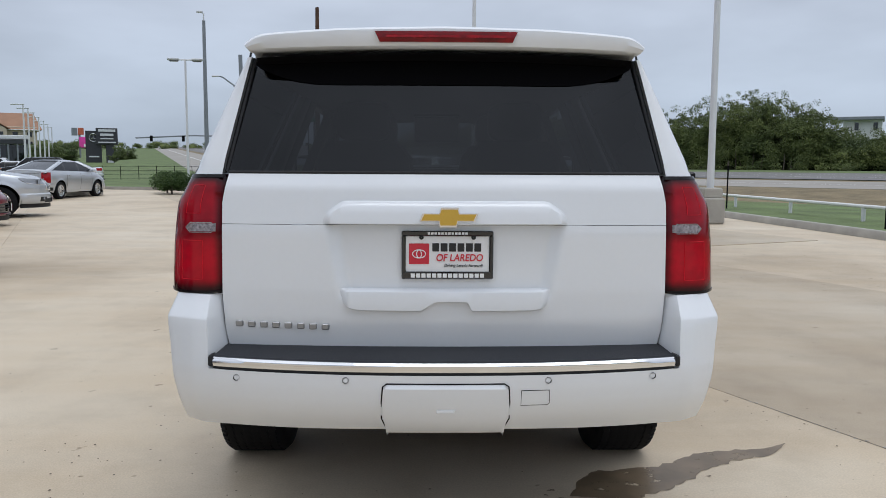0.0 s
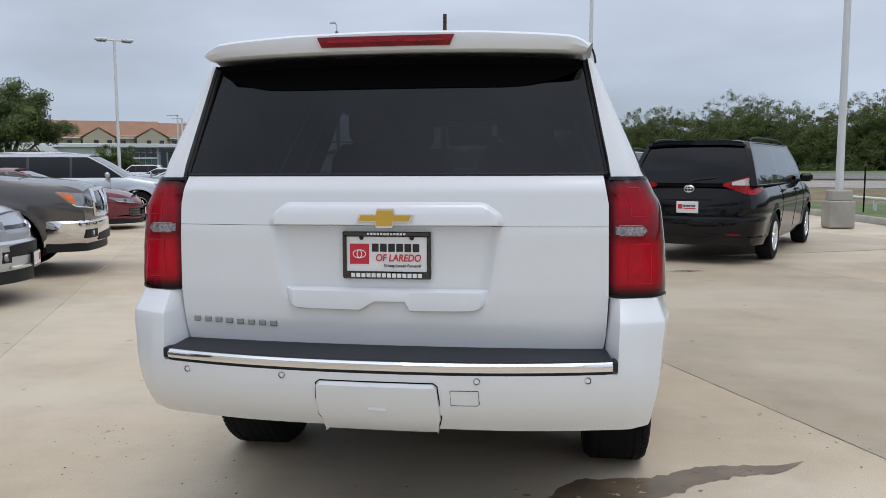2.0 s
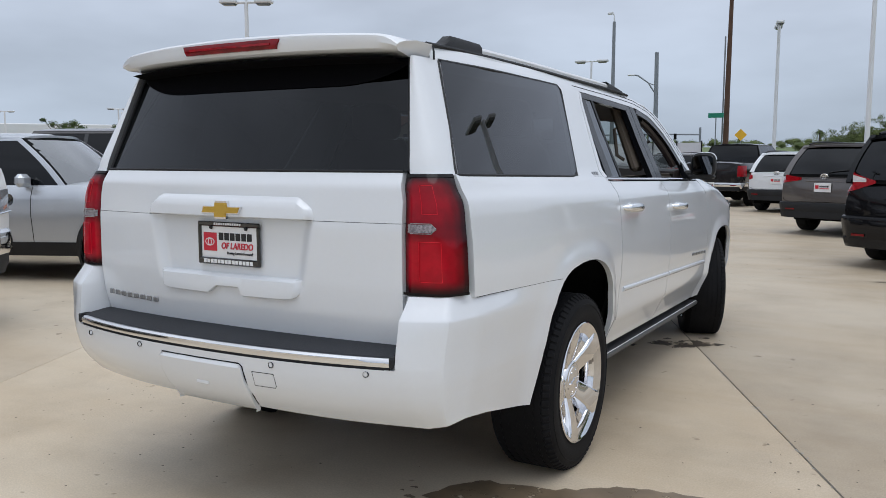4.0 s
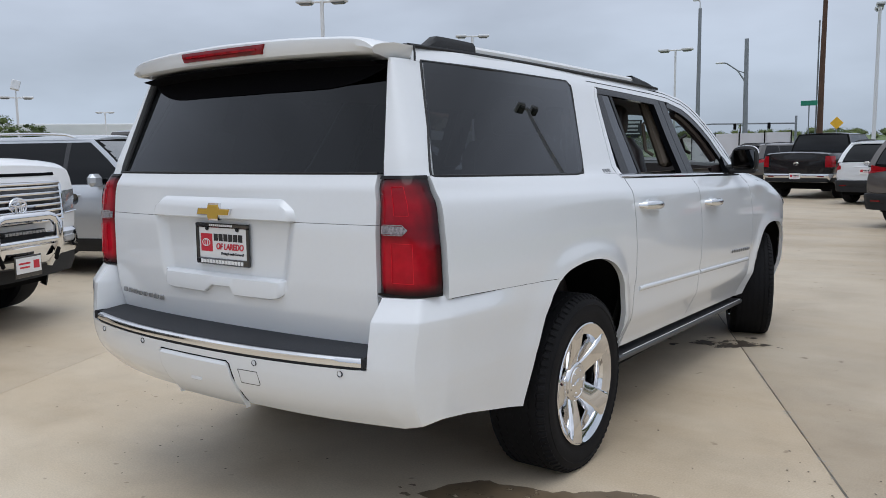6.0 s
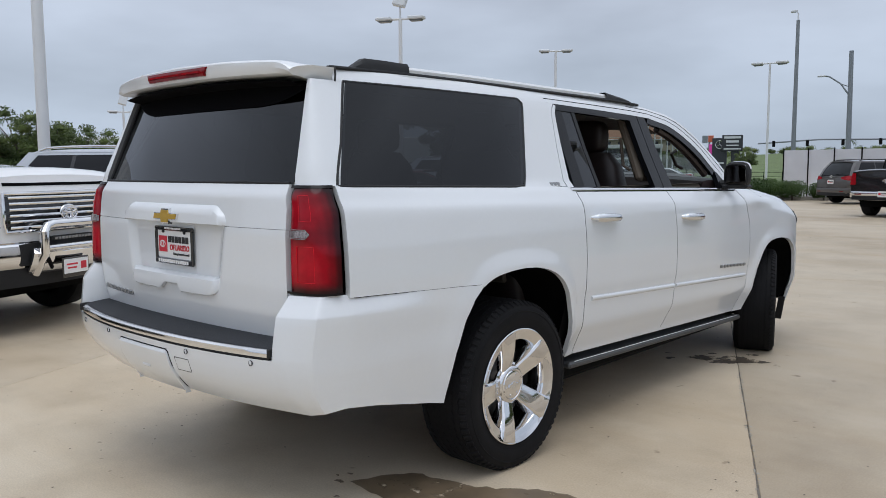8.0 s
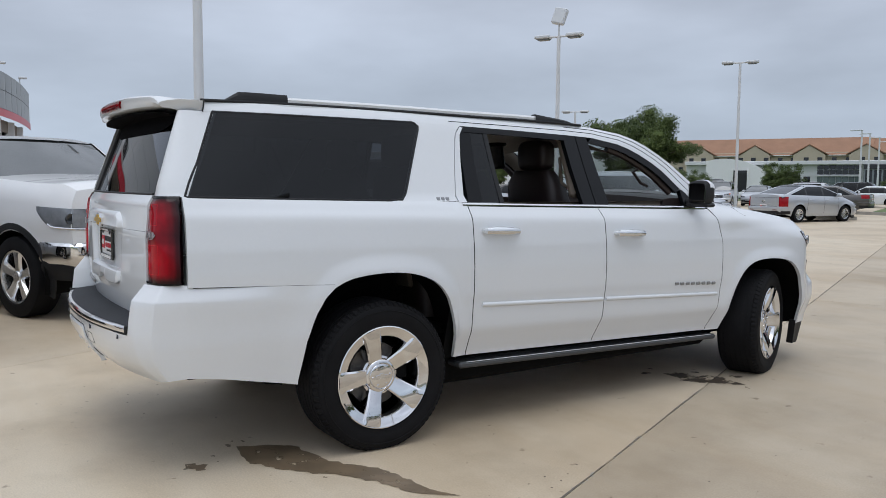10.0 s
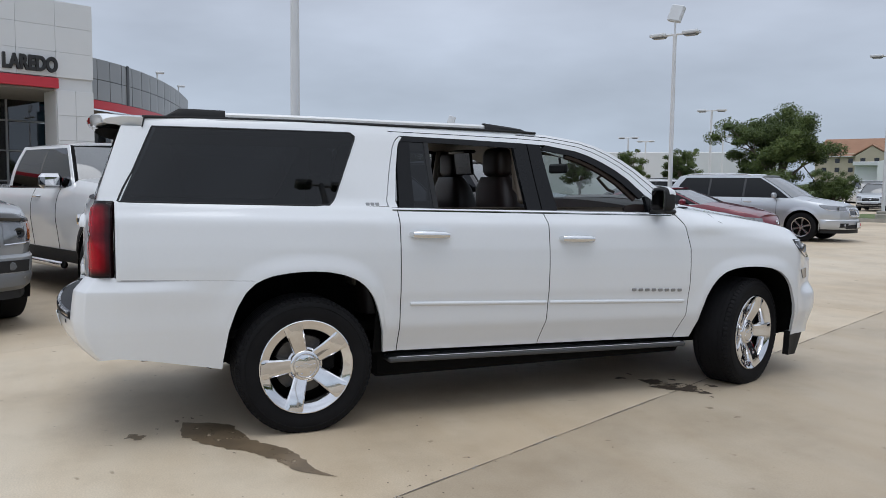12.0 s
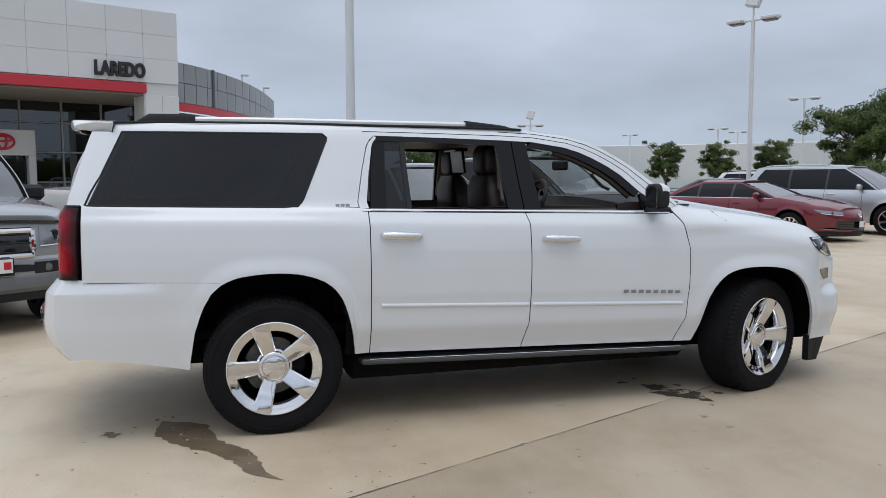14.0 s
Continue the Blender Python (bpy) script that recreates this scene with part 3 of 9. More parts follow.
rows = []
for t in spread(0, 1, 16):
    row = []
    for c in spread(0, 1, 26):
        z = lerp(belt(lerp(-0.96, 0.18, c)) + 0.006, 1.749, t)
        y = lerp(win_rear(z) + 0.004, win_front(z) - 0.004, c)
        z = lerp(belt(y) + 0.006, 1.749, t)
        row.append((pane_x(y, z) + 0.002, y, z))
    rows.append(row)
s.grid(rows)
for sh in (s, s.mirror()):
    part("quarter_glass", sh, PRIVACY, suv, "dark tinted side glass").visible_shadow = False
# thin black seal round the quarter glass
s = Shape()
loop = [(win_rear(z), z) for z in spread(1.338, 1.752, 14)] + [(y, 1.752) for y in spread(-0.78, 0.34, 24)] + [(win_front(z), z) for z in spread(1.75, 1.322, 22)] + [(y, belt(y) + 0.002) for y in spread(0.10, -0.95, 22)]
s.tube([corner(y, z, -0.002) for y, z in loop + loop[:1]], 0.006, 6, False)
pair("glass_seal", s, BLACKPL)

# doors above the belt: black frames, fixed pane, bright strip
def strip(poly_low, poly_high, off, n=4, lip=(-0.035, 0, 0)):
    sh = Shape()
    sh.grid([[(W(lerp(a[0], b[0], q), lerp(a[1], b[1], q)) + off, lerp(a[0], b[0], q), lerp(a[1], b[1], q)) for a, b in zip(poly_low, poly_high)] for q in spread(0, 1, n)], lip)
    return sh


pair("window_frame", strip([(door_back(z) + 0.005, z) for z in spread(1.303, 1.742, 12)], [(door_back(z) + lerp(0.060, 0.030, (z - 1.303) / 0.44), z) for z in spread(1.303, 1.735, 12)], 0.001), WHITE, "white metal surround of the rear door glass")
pair("door_pillar", strip([(1.49, belt(1.49)), (1.475, 1.50), (1.465, 1.735)], [(1.594, belt(1.59)), (1.58, 1.50), (1.568, 1.735)], 0.000, 5), DOORBLK, "black centre pillar")
pair("door_pillar", strip([(1.601, belt(1.6)), (1.587, 1.50), (1.575, 1.733)], [(1.715, belt(1.71)), (1.69, 1.50), (1.668, 1.725)], 0.000, 5), DOORBLK, "black centre pillar")
pair("window_frame", strip([(0.66, 1.712), (1.0, 1.704), (1.49, 1.688)], [(0.66, 1.750), (1.0, 1.744), (1.49, 1.732)], -0.002), DOORBLK)
pair("window_frame", strip([(b[0] - 0.045, b[1] - 0.032) for b in TOP_B[7:14]], [(b[0], b[1] + 0.004) for b in TOP_B[7:14]], -0.002), DOORBLK)
pair("divider_bar", strip([(0.838, belt(0.84)), (0.832, 1.50), (0.828, 1.735)], [(0.868, belt(0.86)), (0.862, 1.50), (0.858, 1.735)], -0.002), BLACKPL)
pair("mirror_sail", strip([(2.44, belt(2.44)), (2.445, 1.30), (2.44, 1.37)], [(2.635, belt(2.63) + 0.002), (2.585, 1.285), (2.46, 1.376)], 0.003), DOORBLK)
pair("window_frame", strip([(0.612, belt(0.61)), (0.634, 1.55), (0.668, 1.735)], [(0.712, belt(0.71)), (0.722, 1.55), (0.738, 1.735)], -0.004, 5), DOORBLK)
for sh in (strip([(0.615, belt(0.62)), (0.64, 1.55), (0.69, 1.735)], [(0.84, belt(0.84)), (0.834, 1.55), (0.83, 1.735)], -0.006, 6, None),):
    for q in (sh, sh.mirror()):
        part("rear_door_glass", q, PRIVACY, suv, "small fixed tinted pane").visible_shadow = False
bar = Shape()
bar.grid([[(W(y, belt(y) - 0.017 + 0.020 * q) + 0.003 + 0.006 * math.sin(math.pi * q), y, belt(y) - 0.017 + 0.020 * q) for y in spread(0.56, 2.63, 50)] for q in spread(0, 1, 4)], INWARD)
pair("belt_strip", bar, CHROME)
bar = Shape()
bar.grid([[(W(y, z) + 0.012 * math.sin(math.pi * min(max(q, 0.02), 0.98)) ** 0.5, y, z) for y in spread(0.655, 1.596, 20) for z in [lerp(0.712 - 0.038 * (y - 0.65), 0.738 - 0.038 * (y - 0.65), q)]] for q in spread(0, 1, 6)], INWARD)
bar.grid([[(W(y, z) + 0.012 * math.sin(math.pi * min(max(q, 0.02), 0.98)) ** 0.5, y, z) for y in spread(1.622, 2.70, 20) for z in [lerp(0.712 - 0.038 * (y - 0.65), 0.738 - 0.038 * (y - 0.65), q)]] for q in spread(0, 1, 6)], INWARD)
pair("door_moulding", bar, WHITE)
for y0, z0 in ((0.655, 1.145), (1.690, 1.103)):
    h = Shape()
    x0 = W(y0 + 0.13, z0)
    h.tube([(x0 - 0.012, y0, z0), (x0 + 0.026, y0 + 0.018, z0), (x0 + 0.036, y0 + 0.07, z0), (x0 + 0.036, y0 + 0.18, z0 - 0.004), (x0 + 0.026, y0 + 0.235, z0 - 0.006), (x0 - 0.012, y0 + 0.255, z0 - 0.006)], [0.010, 0.018, 0.021, 0.021, 0.018, 0.010], 12)
    h.v = [(x, y, z0 + (z - z0) * 1.15) for x, y, z in h.v]
    pair("door_handle", h, SATIN, "chrome pull handle")
    c = Shape()
    c.lathe([(0.001, 0.001), (0.035, 0.001), (0.045, 0.003), (0.046, -0.01)], 24, Matrix.Translation((x0, y0 + 0.13, z0 - 0.012)) @ Matrix.Diagonal((1, 1.7, 0.8, 1)))
    pair("handle_cup", c, WHITE)
for k in range(8):
    b = Shape()
    b.box((W(2.3, 0.74) + 0.004, 2.275 + 0.0545 * k, 0.745 - 0.0026 * k), (0.010, 0.036, 0.022), 0.004)
    part("badge_bar", b, BADGE, suv)
for k in range(3):
    b = Shape()
    b.box((W(0.45, 1.325) + 0.001, 0.415 + 0.03 * k, 1.322), (0.012, 0.024, 0.022), 0.003, Euler((0, radians(-22), 0)).to_matrix())
    part("trim_badge_bar", b, BADGE, suv)

# tailgate in two pieces, glass, spoiler
def gate_edge(z):
    return table([(0.74, 0.744), (0.80, 0.754), (0.934, 0.760), (1.25, 0.756), (1.345, 0.738)])(z)


s = Shape()
s.grid([[(gate_edge(z) * q, T(gate_edge(z) * q, z), z) for q in spread(-1, 1, 191)] for z in spread(0.752, 1.1742, 92)], (0, 0.03, 0))
gate = part("tailgate", s, WHITE, suv)
s = Shape()
s.grid([[(gate_edge(z) * q, T(gate_edge(z) * q, z), z) for q in spread(-1, 1, 151)] for z in spread(1.1760, 1.346, 34)], (0, 0.03, 0))
part("tailgate_upper", s, WHITE, suv)
# ridge over the plate and the ledge below it
plain = lambda x, z: T0(z) + 0.045 * (abs(x) / 0.76) ** 2.2
ridge_top = table([(0, 1.250), (0.335, 1.250), (0.352, 1.246), (0.40, 1.212), (0.415, 1.192)])
s = Shape()
rows = [[] for _ in range(7)]
for x in spread(-0.415, 0.415, 84):
    zt_, zb_ = ridge_top(abs(x)), 1.1785
    for k, (z, o) in enumerate(((zb_, -0.02), (zb_, 0.020), (zb_ + 0.003, 0.0235), (lerp(zb_, zt_, 0.5), 0.0240), (lerp(zb_, zt_, 0.82), 0.0215), (zt_, 0.012), (zt_ + 0.010, -0.006))):
        e_ = step((0.4155 - abs(x)) / 0.030)
        rows[k].append((x, plain(x, z) - (o * e_ - 0.004 * (1 - e_)), z))
s.grid(rows)
part("gate_ridge", s, WHITE, suv, "raised ridge over the plate", 30)
ledge_low = table([(-0.357, 0.938), (-0.350, 0.912), (-0.335, 0.898), (-0.31, 0.889), (-0.28, 0.886), (-0.084, 0.884), (-0.080, 0.886), (-0.038, 0.913), (-0.030, 0.915), (0.070, 0.915), (0.076, 0.913), (0.090, 0.886), (0.094, 0.884), (0.29, 0.886), (0.315, 0.889), (0.335, 0.898), (0.350, 0.912), (0.357, 0.938)])
s = Shape()
rows = [[] for _ in range(7)]
for x in sorted(spread(-0.357, 0.357, 110) + [-0.082, -0.036, 0.073, 0.092]):
    zl = ledge_low(x)
    for k, (z, o) in enumerate(((0.960, -0.026), (0.956, 0.004), (0.950, 0.012), (lerp(0.950, zl, 0.6), 0.019), (zl + 0.003, 0.019), (zl, 0.016), (zl + 0.002, -0.030))):
        e_ = step((0.3575 - abs(x)) / 0.032)
        rows[k].append((x, plain(x, z) - (o * e_ - 0.006 * (1 - e_)), z))
s.grid(rows)
part("gate_ledge", s, WHITE, suv, "pull ledge with a notch", 30)
# grey sheet stands for the shadow on white paint in the notch
s = Shape()
s.grid([[(x, plain(x, z) + 0.004, z) for x in spread(-0.09, 0.10, 8)] for z in (0.880, 0.925)])
part("pull_notch", s, GREYPL, suv)
s = Shape()
s.grid([[((lerp(0.751, 0.671, t)) * q, T0(z) + 0.045 * (abs(q) * 0.735 / 0.76) ** 2.2 + sunk(z), z) for q in spread(-1, 1, 31)] for t in spread(0, 1, 14) for z in [lerp(1.351, 1.745, t)]])
part("rear_glass", s, PRIVACY, suv, "dark tinted rear window").visible_shadow = False
s = Shape()
s.tube([(lerp(0.752, 0.674, t), T0(z) + 0.045 * (lerp(0.752, 0.674, t) / 0.76) ** 2.2 + sunk(z), z) for t in spread(0, 1, 12) for z in [lerp(1.350, 1.745, t)]], 0.008, 6)
s.both()
s.tube([(0.738 * q, T0(1.349) + 0.045 * (abs(q) * 0.738 / 0.76) ** 2.2 + 0.002, 1.349) for q in spread(-1, 1, 25)], 0.006, 6)
s.grid([[(0.750 * q, T0(1.349) + 0.045 * (abs(q) * 0.738 / 0.76) ** 2.2 + 0.002 + 0.028 * v, 1.3495 + 0.003 * v) for q in spread(-1, 1, 25)] for v in (0, 0.5, 1)])
part("rear_glass_seal", s, BLACKPL, suv)
s = Shape()
s.grid([[(p.x - 0.001 - 0.006 * q, p.y + 0.001 + (sunk(z) + 0.012) * q, z) for q in (0, 0.25, 0.6, 1)] for z in spread(1.345, 1.752, 20) for p in [corner(S1 + 0.001, z)]])
pair("glass_return", s, BOARDGREY, "grey inner return beside the rear window")

spoiler_top = soft([(0, 1.838), (0.5, 1.832), (0.78, 1.824), (0.90, 1.819), (0.955, 1.811), (1.0, 1.784)], 0.012)
s = Shape()
cols = []
for q in spread(-1, 1, 61):
    e = abs(q)
    yb = -1.112 + 0.080 * e**2.6
    zb_ = spoiler_top(e)
    zc = 1.768 - 0.006 * e**2
    cols.append([(0.705 * q, -0.822 - 0.03 * (1 - e), 1.802 + 0.045 * (1 - e**2.2)), (0.702 * q, -0.93 - 0.02 * (1 - e), 1.803 + 0.046 * (1 - e**2.2)), (0.696 * q, lerp(-0.93, yb, 0.6), lerp(1.803 + 0.046 * (1 - e**2.2), zb_ + 0.004, 0.65)), (0.690 * q, yb + 0.012, zb_), (0.688 * q, yb + 0.001, zb_ - 0.008),
                 (0.684 * q, yb, lerp(zb_, zc, 0.55)), (0.680 * q, yb + 0.010, zc + 0.006), (0.676 * q, yb + 0.022, zc), (0.668 * q, yb + 0.06, zc - 0.002), (0.668 * q, -0.955 + 0.04 * e**2, 1.748), (0.69 * q, -0.835, 1.748)])
s.grid(cols)
n_ = len(cols[0])
for k in (0, len(s.v) - n_):
    s.f += [tuple(k + i for i in f) for f in ((0, 1, 9, 10), (1, 2, 8, 9), (2, 3, 7, 8), (3, 4, 6, 7), (4, 5, 6))]
part("spoiler", s, WHITE, suv, angle=30)
s = Shape()
s.tube([(0.716, -0.832, 1.748), (0.712, -0.826, 1.775), (0.703, -0.820, 1.803), (0.66, -0.824, 1.811)], 0.004, 6)
pair("spoiler_seam", s, BLACKPL)
s = Shape()
rows = []
for k, (dy, z) in enumerate(((0.03, 1.7525), (0.07, 1.744), (0.12, 1.740), (0.17, 1.742))):
    rows.append([(0.655 * q, -1.112 + dy + 0.074 * abs(q) ** 2.4, z - 0.012 * abs(q) ** 2) for q in spread(-1, 1, 31)])
s.grid(rows)
part("spoiler_underside", s, MATTBLK, suv)
# black band on the glass, painted for the spoiler's dark reflection
s = Shape()
rows = []
for t in spread(0, 1, 5):
    row = []
    for q in spread(-1, 1, 41):
        zl = 1.655 + 0.070 * max(0.0, (abs(q) - 0.55) / 0.45) ** 2.4
        z = lerp(zl, 1.748, t)
        wide = lerp(0.751, 0.671, (z - 1.351) / 0.394) - 0.004
        row.append((wide * q, T0(z) + 0.045 * (abs(q) * 0.735 / 0.76) ** 2.2 + sunk(z) - 0.004, z))
    rows.append(row)
s.grid(rows)
part("glass_band", s, MATTBLK, suv, "black printed band at the head of the rear window")
s = Shape()
s.grid([[(lerp(0.238, 0.222, t) * q, -1.119 + 0.080 * (0.34 * abs(q)) ** 2.6 - 0.003 * math.sin(math.pi * t), lerp(1.819, 1.784, t)) for q in spread(-1, 1, 15)] for t in spread(0, 1, 6)], (0, 0.02, 0))
part("brake_light", s, REDLENS, suv, "red high brake light")
s = Shape()
s.grid([[(0.20 * q, -1.126 + 0.080 * (0.3 * abs(q)) ** 2.6, lerp(1.806, 1.798, t)) for q in spread(-1, 1, 9)] for t in (0, 1)], (0, 0.008, 0))
part("brake_light_strip", s, REDBRIGHT, suv)

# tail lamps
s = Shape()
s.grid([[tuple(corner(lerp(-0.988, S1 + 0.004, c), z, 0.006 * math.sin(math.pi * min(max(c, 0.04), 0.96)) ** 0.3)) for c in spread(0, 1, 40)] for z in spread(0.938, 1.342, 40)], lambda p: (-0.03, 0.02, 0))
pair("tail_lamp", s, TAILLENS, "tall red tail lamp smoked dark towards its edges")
s = Shape()
s.grid([[tuple(corner(lerp(-0.988, S1, c), z, 0.0085)) for c in spread(0.63, 0.985, 10) for z in [lerp(1.149 + 0.010 * max(0, 0.72 - c) / 0.09, 1.176 - 0.010 * max(0, 0.72 - c) / 0.09, t)]] for t in spread(0, 1, 5)], lambda p: (-0.006, 0.006, 0))
pair("reversing_lamp", s, CLEARLENS, "clear reversing lamp wedge")
s = Shape()
loop = [(0.975, 1.146), (0.72, 1.146), (0.625, 1.1625), (0.72, 1.179), (0.975, 1.179), (0.975, 1.146)]
path = [(lerp(a[0], b[0], t), lerp(a[1], b[1], t)) for a, b in zip(loop, loop[1:]) for t in (0, 0.25, 0.5, 0.75)]
s.tube([corner(lerp(-0.988, S1, c), z, 0.009) for c, z in path], 0.0016, 5, False)
pair("lamp_trim", s, CLEARLENS)
s = Shape()
s.grid([[tuple(corner(lerp(-0.988, S1, c), z, 0.0072)) for c in spread(0.0, 1, 16)] for z in spread(0.939, 0.947, 3)], lambda p: (-0.004, 0.004, 0))
pair("lamp_bezel", s, BEZEL)
s = Shape()
s.grid([[tuple(corner(lerp(-0.988, S1, c), z, 0.0072)) for c in spread(0.0, 1, 16)] for z in spread(1.331, 1.3415, 3)], lambda p: (-0.004, 0.004, 0))
pair("lamp_bezel", s, BEZEL)
for z0, z1, c0, c1 in ((0.985, 1.118, 0.55, 0.90), (1.210, 1.305, 0.60, 0.86)):
    s = Shape()
    loop = [(c, z0) for c in spread(c0, c1, 6)] + [(c1, z) for z in spread(z0, z1, 4)[1:]] + [(c, z1) for c in spread(c1, c0, 6)[1:]] + [(c0, z) for z in spread(z1, z0, 4)[1:]]
    s.tube([corner(lerp(-0.988, S1, c), z, 0.0062) for c, z in loop], 0.0011, 5, False)
    pair("lamp_ring", s, LAMPLINE)

# rear bumper
edge_arch = table([(z, y) for y, z in REAR_ARCH[:6]] + [(0.93, -0.16)])
tuck = soft([(0.30, 1.5), (0.40, 1.0), (0.62, 0.0), (1.0, 0.0)], 0.02)
b_off = soft([(0.38, 0.012), (0.54, 0.013), (0.62, 0.014), (0.862, 0.018), (0.935, -0.016)], 0.003)
b_side = soft([(0.38, 0.0), (0.62, 0.002), (0.845, 0.004), (0.895, 0.001), (0.945, 0.0)], 0.004)
b_rear = soft([(0.40, -1.13), (0.475, -1.198), (0.527, -1.250), (0.56, -1.276), (0.60, -1.297), (0.65, -1.311), (0.70, -1.316), (0.76, -1.311), (0.862, -1.298), (0.935, -1.238)], 0.004)
crown = lambda x: 0.116 * (abs(x) / 0.85) ** 2.3


bend_x = soft([(-0.2, 1.03), (0.0, 1.0), (0.50, 0.76), (1.0, 0.0), (1.1, -0.1)], 0.03)
bend_y = soft([(-0.2, -0.2), (0.0, 0.0), (0.50, 0.74), (1.0, 1.0), (1.1, 1.0)], 0.03)


def bumper_at(u, z):
    """u from 0 at the arch, 0.45 at the corner's start, 0.62 at its end, to 1 at the middle."""
    if u <= 0.45:
        y = lerp(edge_arch(z), -0.98, u / 0.45)
        return Vector((W(y, max(z, 0.62)) + lerp(b_side(z) * step((-0.40 - y) / 0.2), b_off(z), step((-0.52 - y) / 0.30)) - 0.042 * tuck(z), y, z))
    x0 = W(-0.98, max(z, 0.62)) + b_off(z) - 0.042 * tuck(z)
    rear = lambda x: b_rear(z) + crown(x)
    if u <= 0.62:
        t = (u - 0.45) / 0.17
        return Vector((0.84 + (x0 - 0.84) * bend_x(t), -0.98 + (rear(0.84) + 0.98) * bend_y(t), z))
    if u <= 0.70:
        k = (u - 0.62) / 0.08
        x = lerp(0.84, lerp(0.752, 0.766, min(max((z - 0.74) / 0.19, 0.0), 1.0)), k)
        fold = max(0.0, (k - 0.58) / 0.42) * step((z - 0.7002) / 0.004)
        return Vector((x, lerp(rear(x), -1.105, fold), z))
    x = lerp(0.752, 0.0, (u - 0.70) / 0.30)
    return Vector((x, rear(x), z))


def bumper_top(y):
    line = 0.905 - 0.032 * (y + 0.31) - 0.004
    return lerp(line, 0.936, step((-0.93 - y) / 0.07))


def bumper_low(u):
    return float(np.interp(u, (0, 0.13, 0.315, 0.45, 0.535, 0.62, 0.80, 1.0), (0.402, 0.430, 0.474, 0.496, 0.488, 0.474, 0.480, 0.492)))


us = spread(0, 0.45, 16) + spread(0.45, 0.62, 19)[1:] + [0.6332, 0.65, 0.6662, 0.6664, 0.6668, 0.676, 0.69, 0.70] + spread(0.70, 1.0, 18)[1:]
s = Shape()
s.grid([[tuple(bumper_at(u, lerp(bumper_low(u), 0.70, t))) for u in us] for t in spread(0, 1, 16)])
uc = [u for u in us if u <= 0.7001]
UP = [0.0, 0.03, 0.06, 0.08, 0.30, 0.55, 0.67, 0.685, 0.70, 0.72, 0.78, 0.86, 0.95, 1.0]
up = []
for t in UP:
    row = []
    for u in uc:
        z = lerp(0.70, bumper_top(bumper_at(u, 0.9).y), t)
        row.append(tuple(bumper_at(u, z)))
    up.append(row)
s.grid(up)
inner = [up[i][-1] for i in range(14)]
s.grid([[(p[0], p[1] + 0.12 * q, p[2]) for q in (0, 0.3, 1)] for p in inner])
s.grid([[(lerp(p[0], p[0] * 0.93, q), lerp(p[1], p[1] + (0.03 if p[1] < -1 else 0), q), p[2] - 0.003 * q) for p in up[-1]] for q in (0, 1)])
s.grid([[(p[0] - 0.012 * q, p[1] + 0.012 * q, p[2] + 0.035 * q) for p in [tuple(bumper_at(u, bumper_low(u))) for u in us]] for q in (0, 1)])
s.both()
part("rear_bumper", s, WHITE, suv, angle=28)
s = Shape()
s.grid([[(0.775 * q * k, y + c * crown(0.775 * q), z) for q in spread(-1, 1, 41)] for y, z, k, c in ((-1.304, 0.731, 1.0, 1.0), (-1.294, 0.742, 0.996, 1.0), (-1.24, 0.749, 0.985, 0.85), (-1.16, 0.755, 0.975, 0.55), (-1.10, 0.757, 0.965, 0.45), (-1.06, 0.748, 0.96, 0.45))])
part("step_pad", s, GREYPL, suv, "grey plastic step pad")
s = Shape()
s.grid([[(0.772 * q, -1.314 + dy + crown(0.772 * q), z - 0.002) for q in spread(-1, 1, 41)] for dy, z in ((0.02, 0.741), (0.003, 0.741), (-0.004, 0.734), (-0.006, 0.722), (-0.002, 0.712), (0.02, 0.709))])
part("bumper_strip", s, CHROME, suv, "chrome strip along the step")
s = Shape()
s.grid([[(0.772 * q, -1.310 + dy + crown(0.772 * q), z) for q in spread(-1, 1, 41)] for dy, z in ((0.0, 0.712), (-0.002, 0.700), (0.02, 0.698))])
s.box((0.780, -1.200, 0.727), (0.016, 0.06, 0.036), 0.004)
s.box((-0.780, -1.200, 0.727), (0.014, 0.06, 0.036), 0.004)
part("strip_bed", s, BLACKPL, suv)
s = Shape()
s.grid([[(0.205 * q * k, b_rear(max(z, 0.5)) - (o if abs(q) < 0.995 else 0.010 if abs(q) < 1.001 else -0.012) + crown(0.2 * q), z) for q in [-1.004, -1.0, -0.98] + spread(-0.95, 0.95, 9) + [0.98, 1.0, 1.004]] for z, o, k in ((0.670, -0.01, 0.94), (0.668, 0.002, 0.95), (0.656, 0.009, 0.99), (0.600, 0.011, 1.01), (0.545, 0.014, 1.02), (0.530, 0.014, 0.99), (0.482, 0.006, 0.96), (0.472, -0.02, 0.95))])
part("hitch_cover", s, WHITE, suv, "white cover plate over the tow hitch")
s = Shape()
s.tube([(x, b_rear(max(z, 0.5)) - 0.001 + crown(x), z) for x, z in ((-0.200, 0.500), (-0.212, 0.540), (-0.210, 0.610), (-0.205, 0.662), (-0.192, 0.672), (0, 0.672), (0.192, 0.672), (0.205, 0.662), (0.210, 0.610), (0.212, 0.540), (0.200, 0.500))], 0.0022, 6)
part("cover_gap", s, MATTBLK, suv)
s = Shape()
s.box((0.0, b_rear(0.575) - 0.0125, 0.575), (0.062, 0.006, 0.014), 0.003)
part("cover_badge", s, WHITE, suv)
s = Shape()
ring = [(x_, z_ + 0.016) for x_, z_ in ((-0.046, 0.632), (0.046, 0.632), (0.048, 0.585), (0.041, 0.578), (-0.046, 0.578), (-0.046, 0.632))]
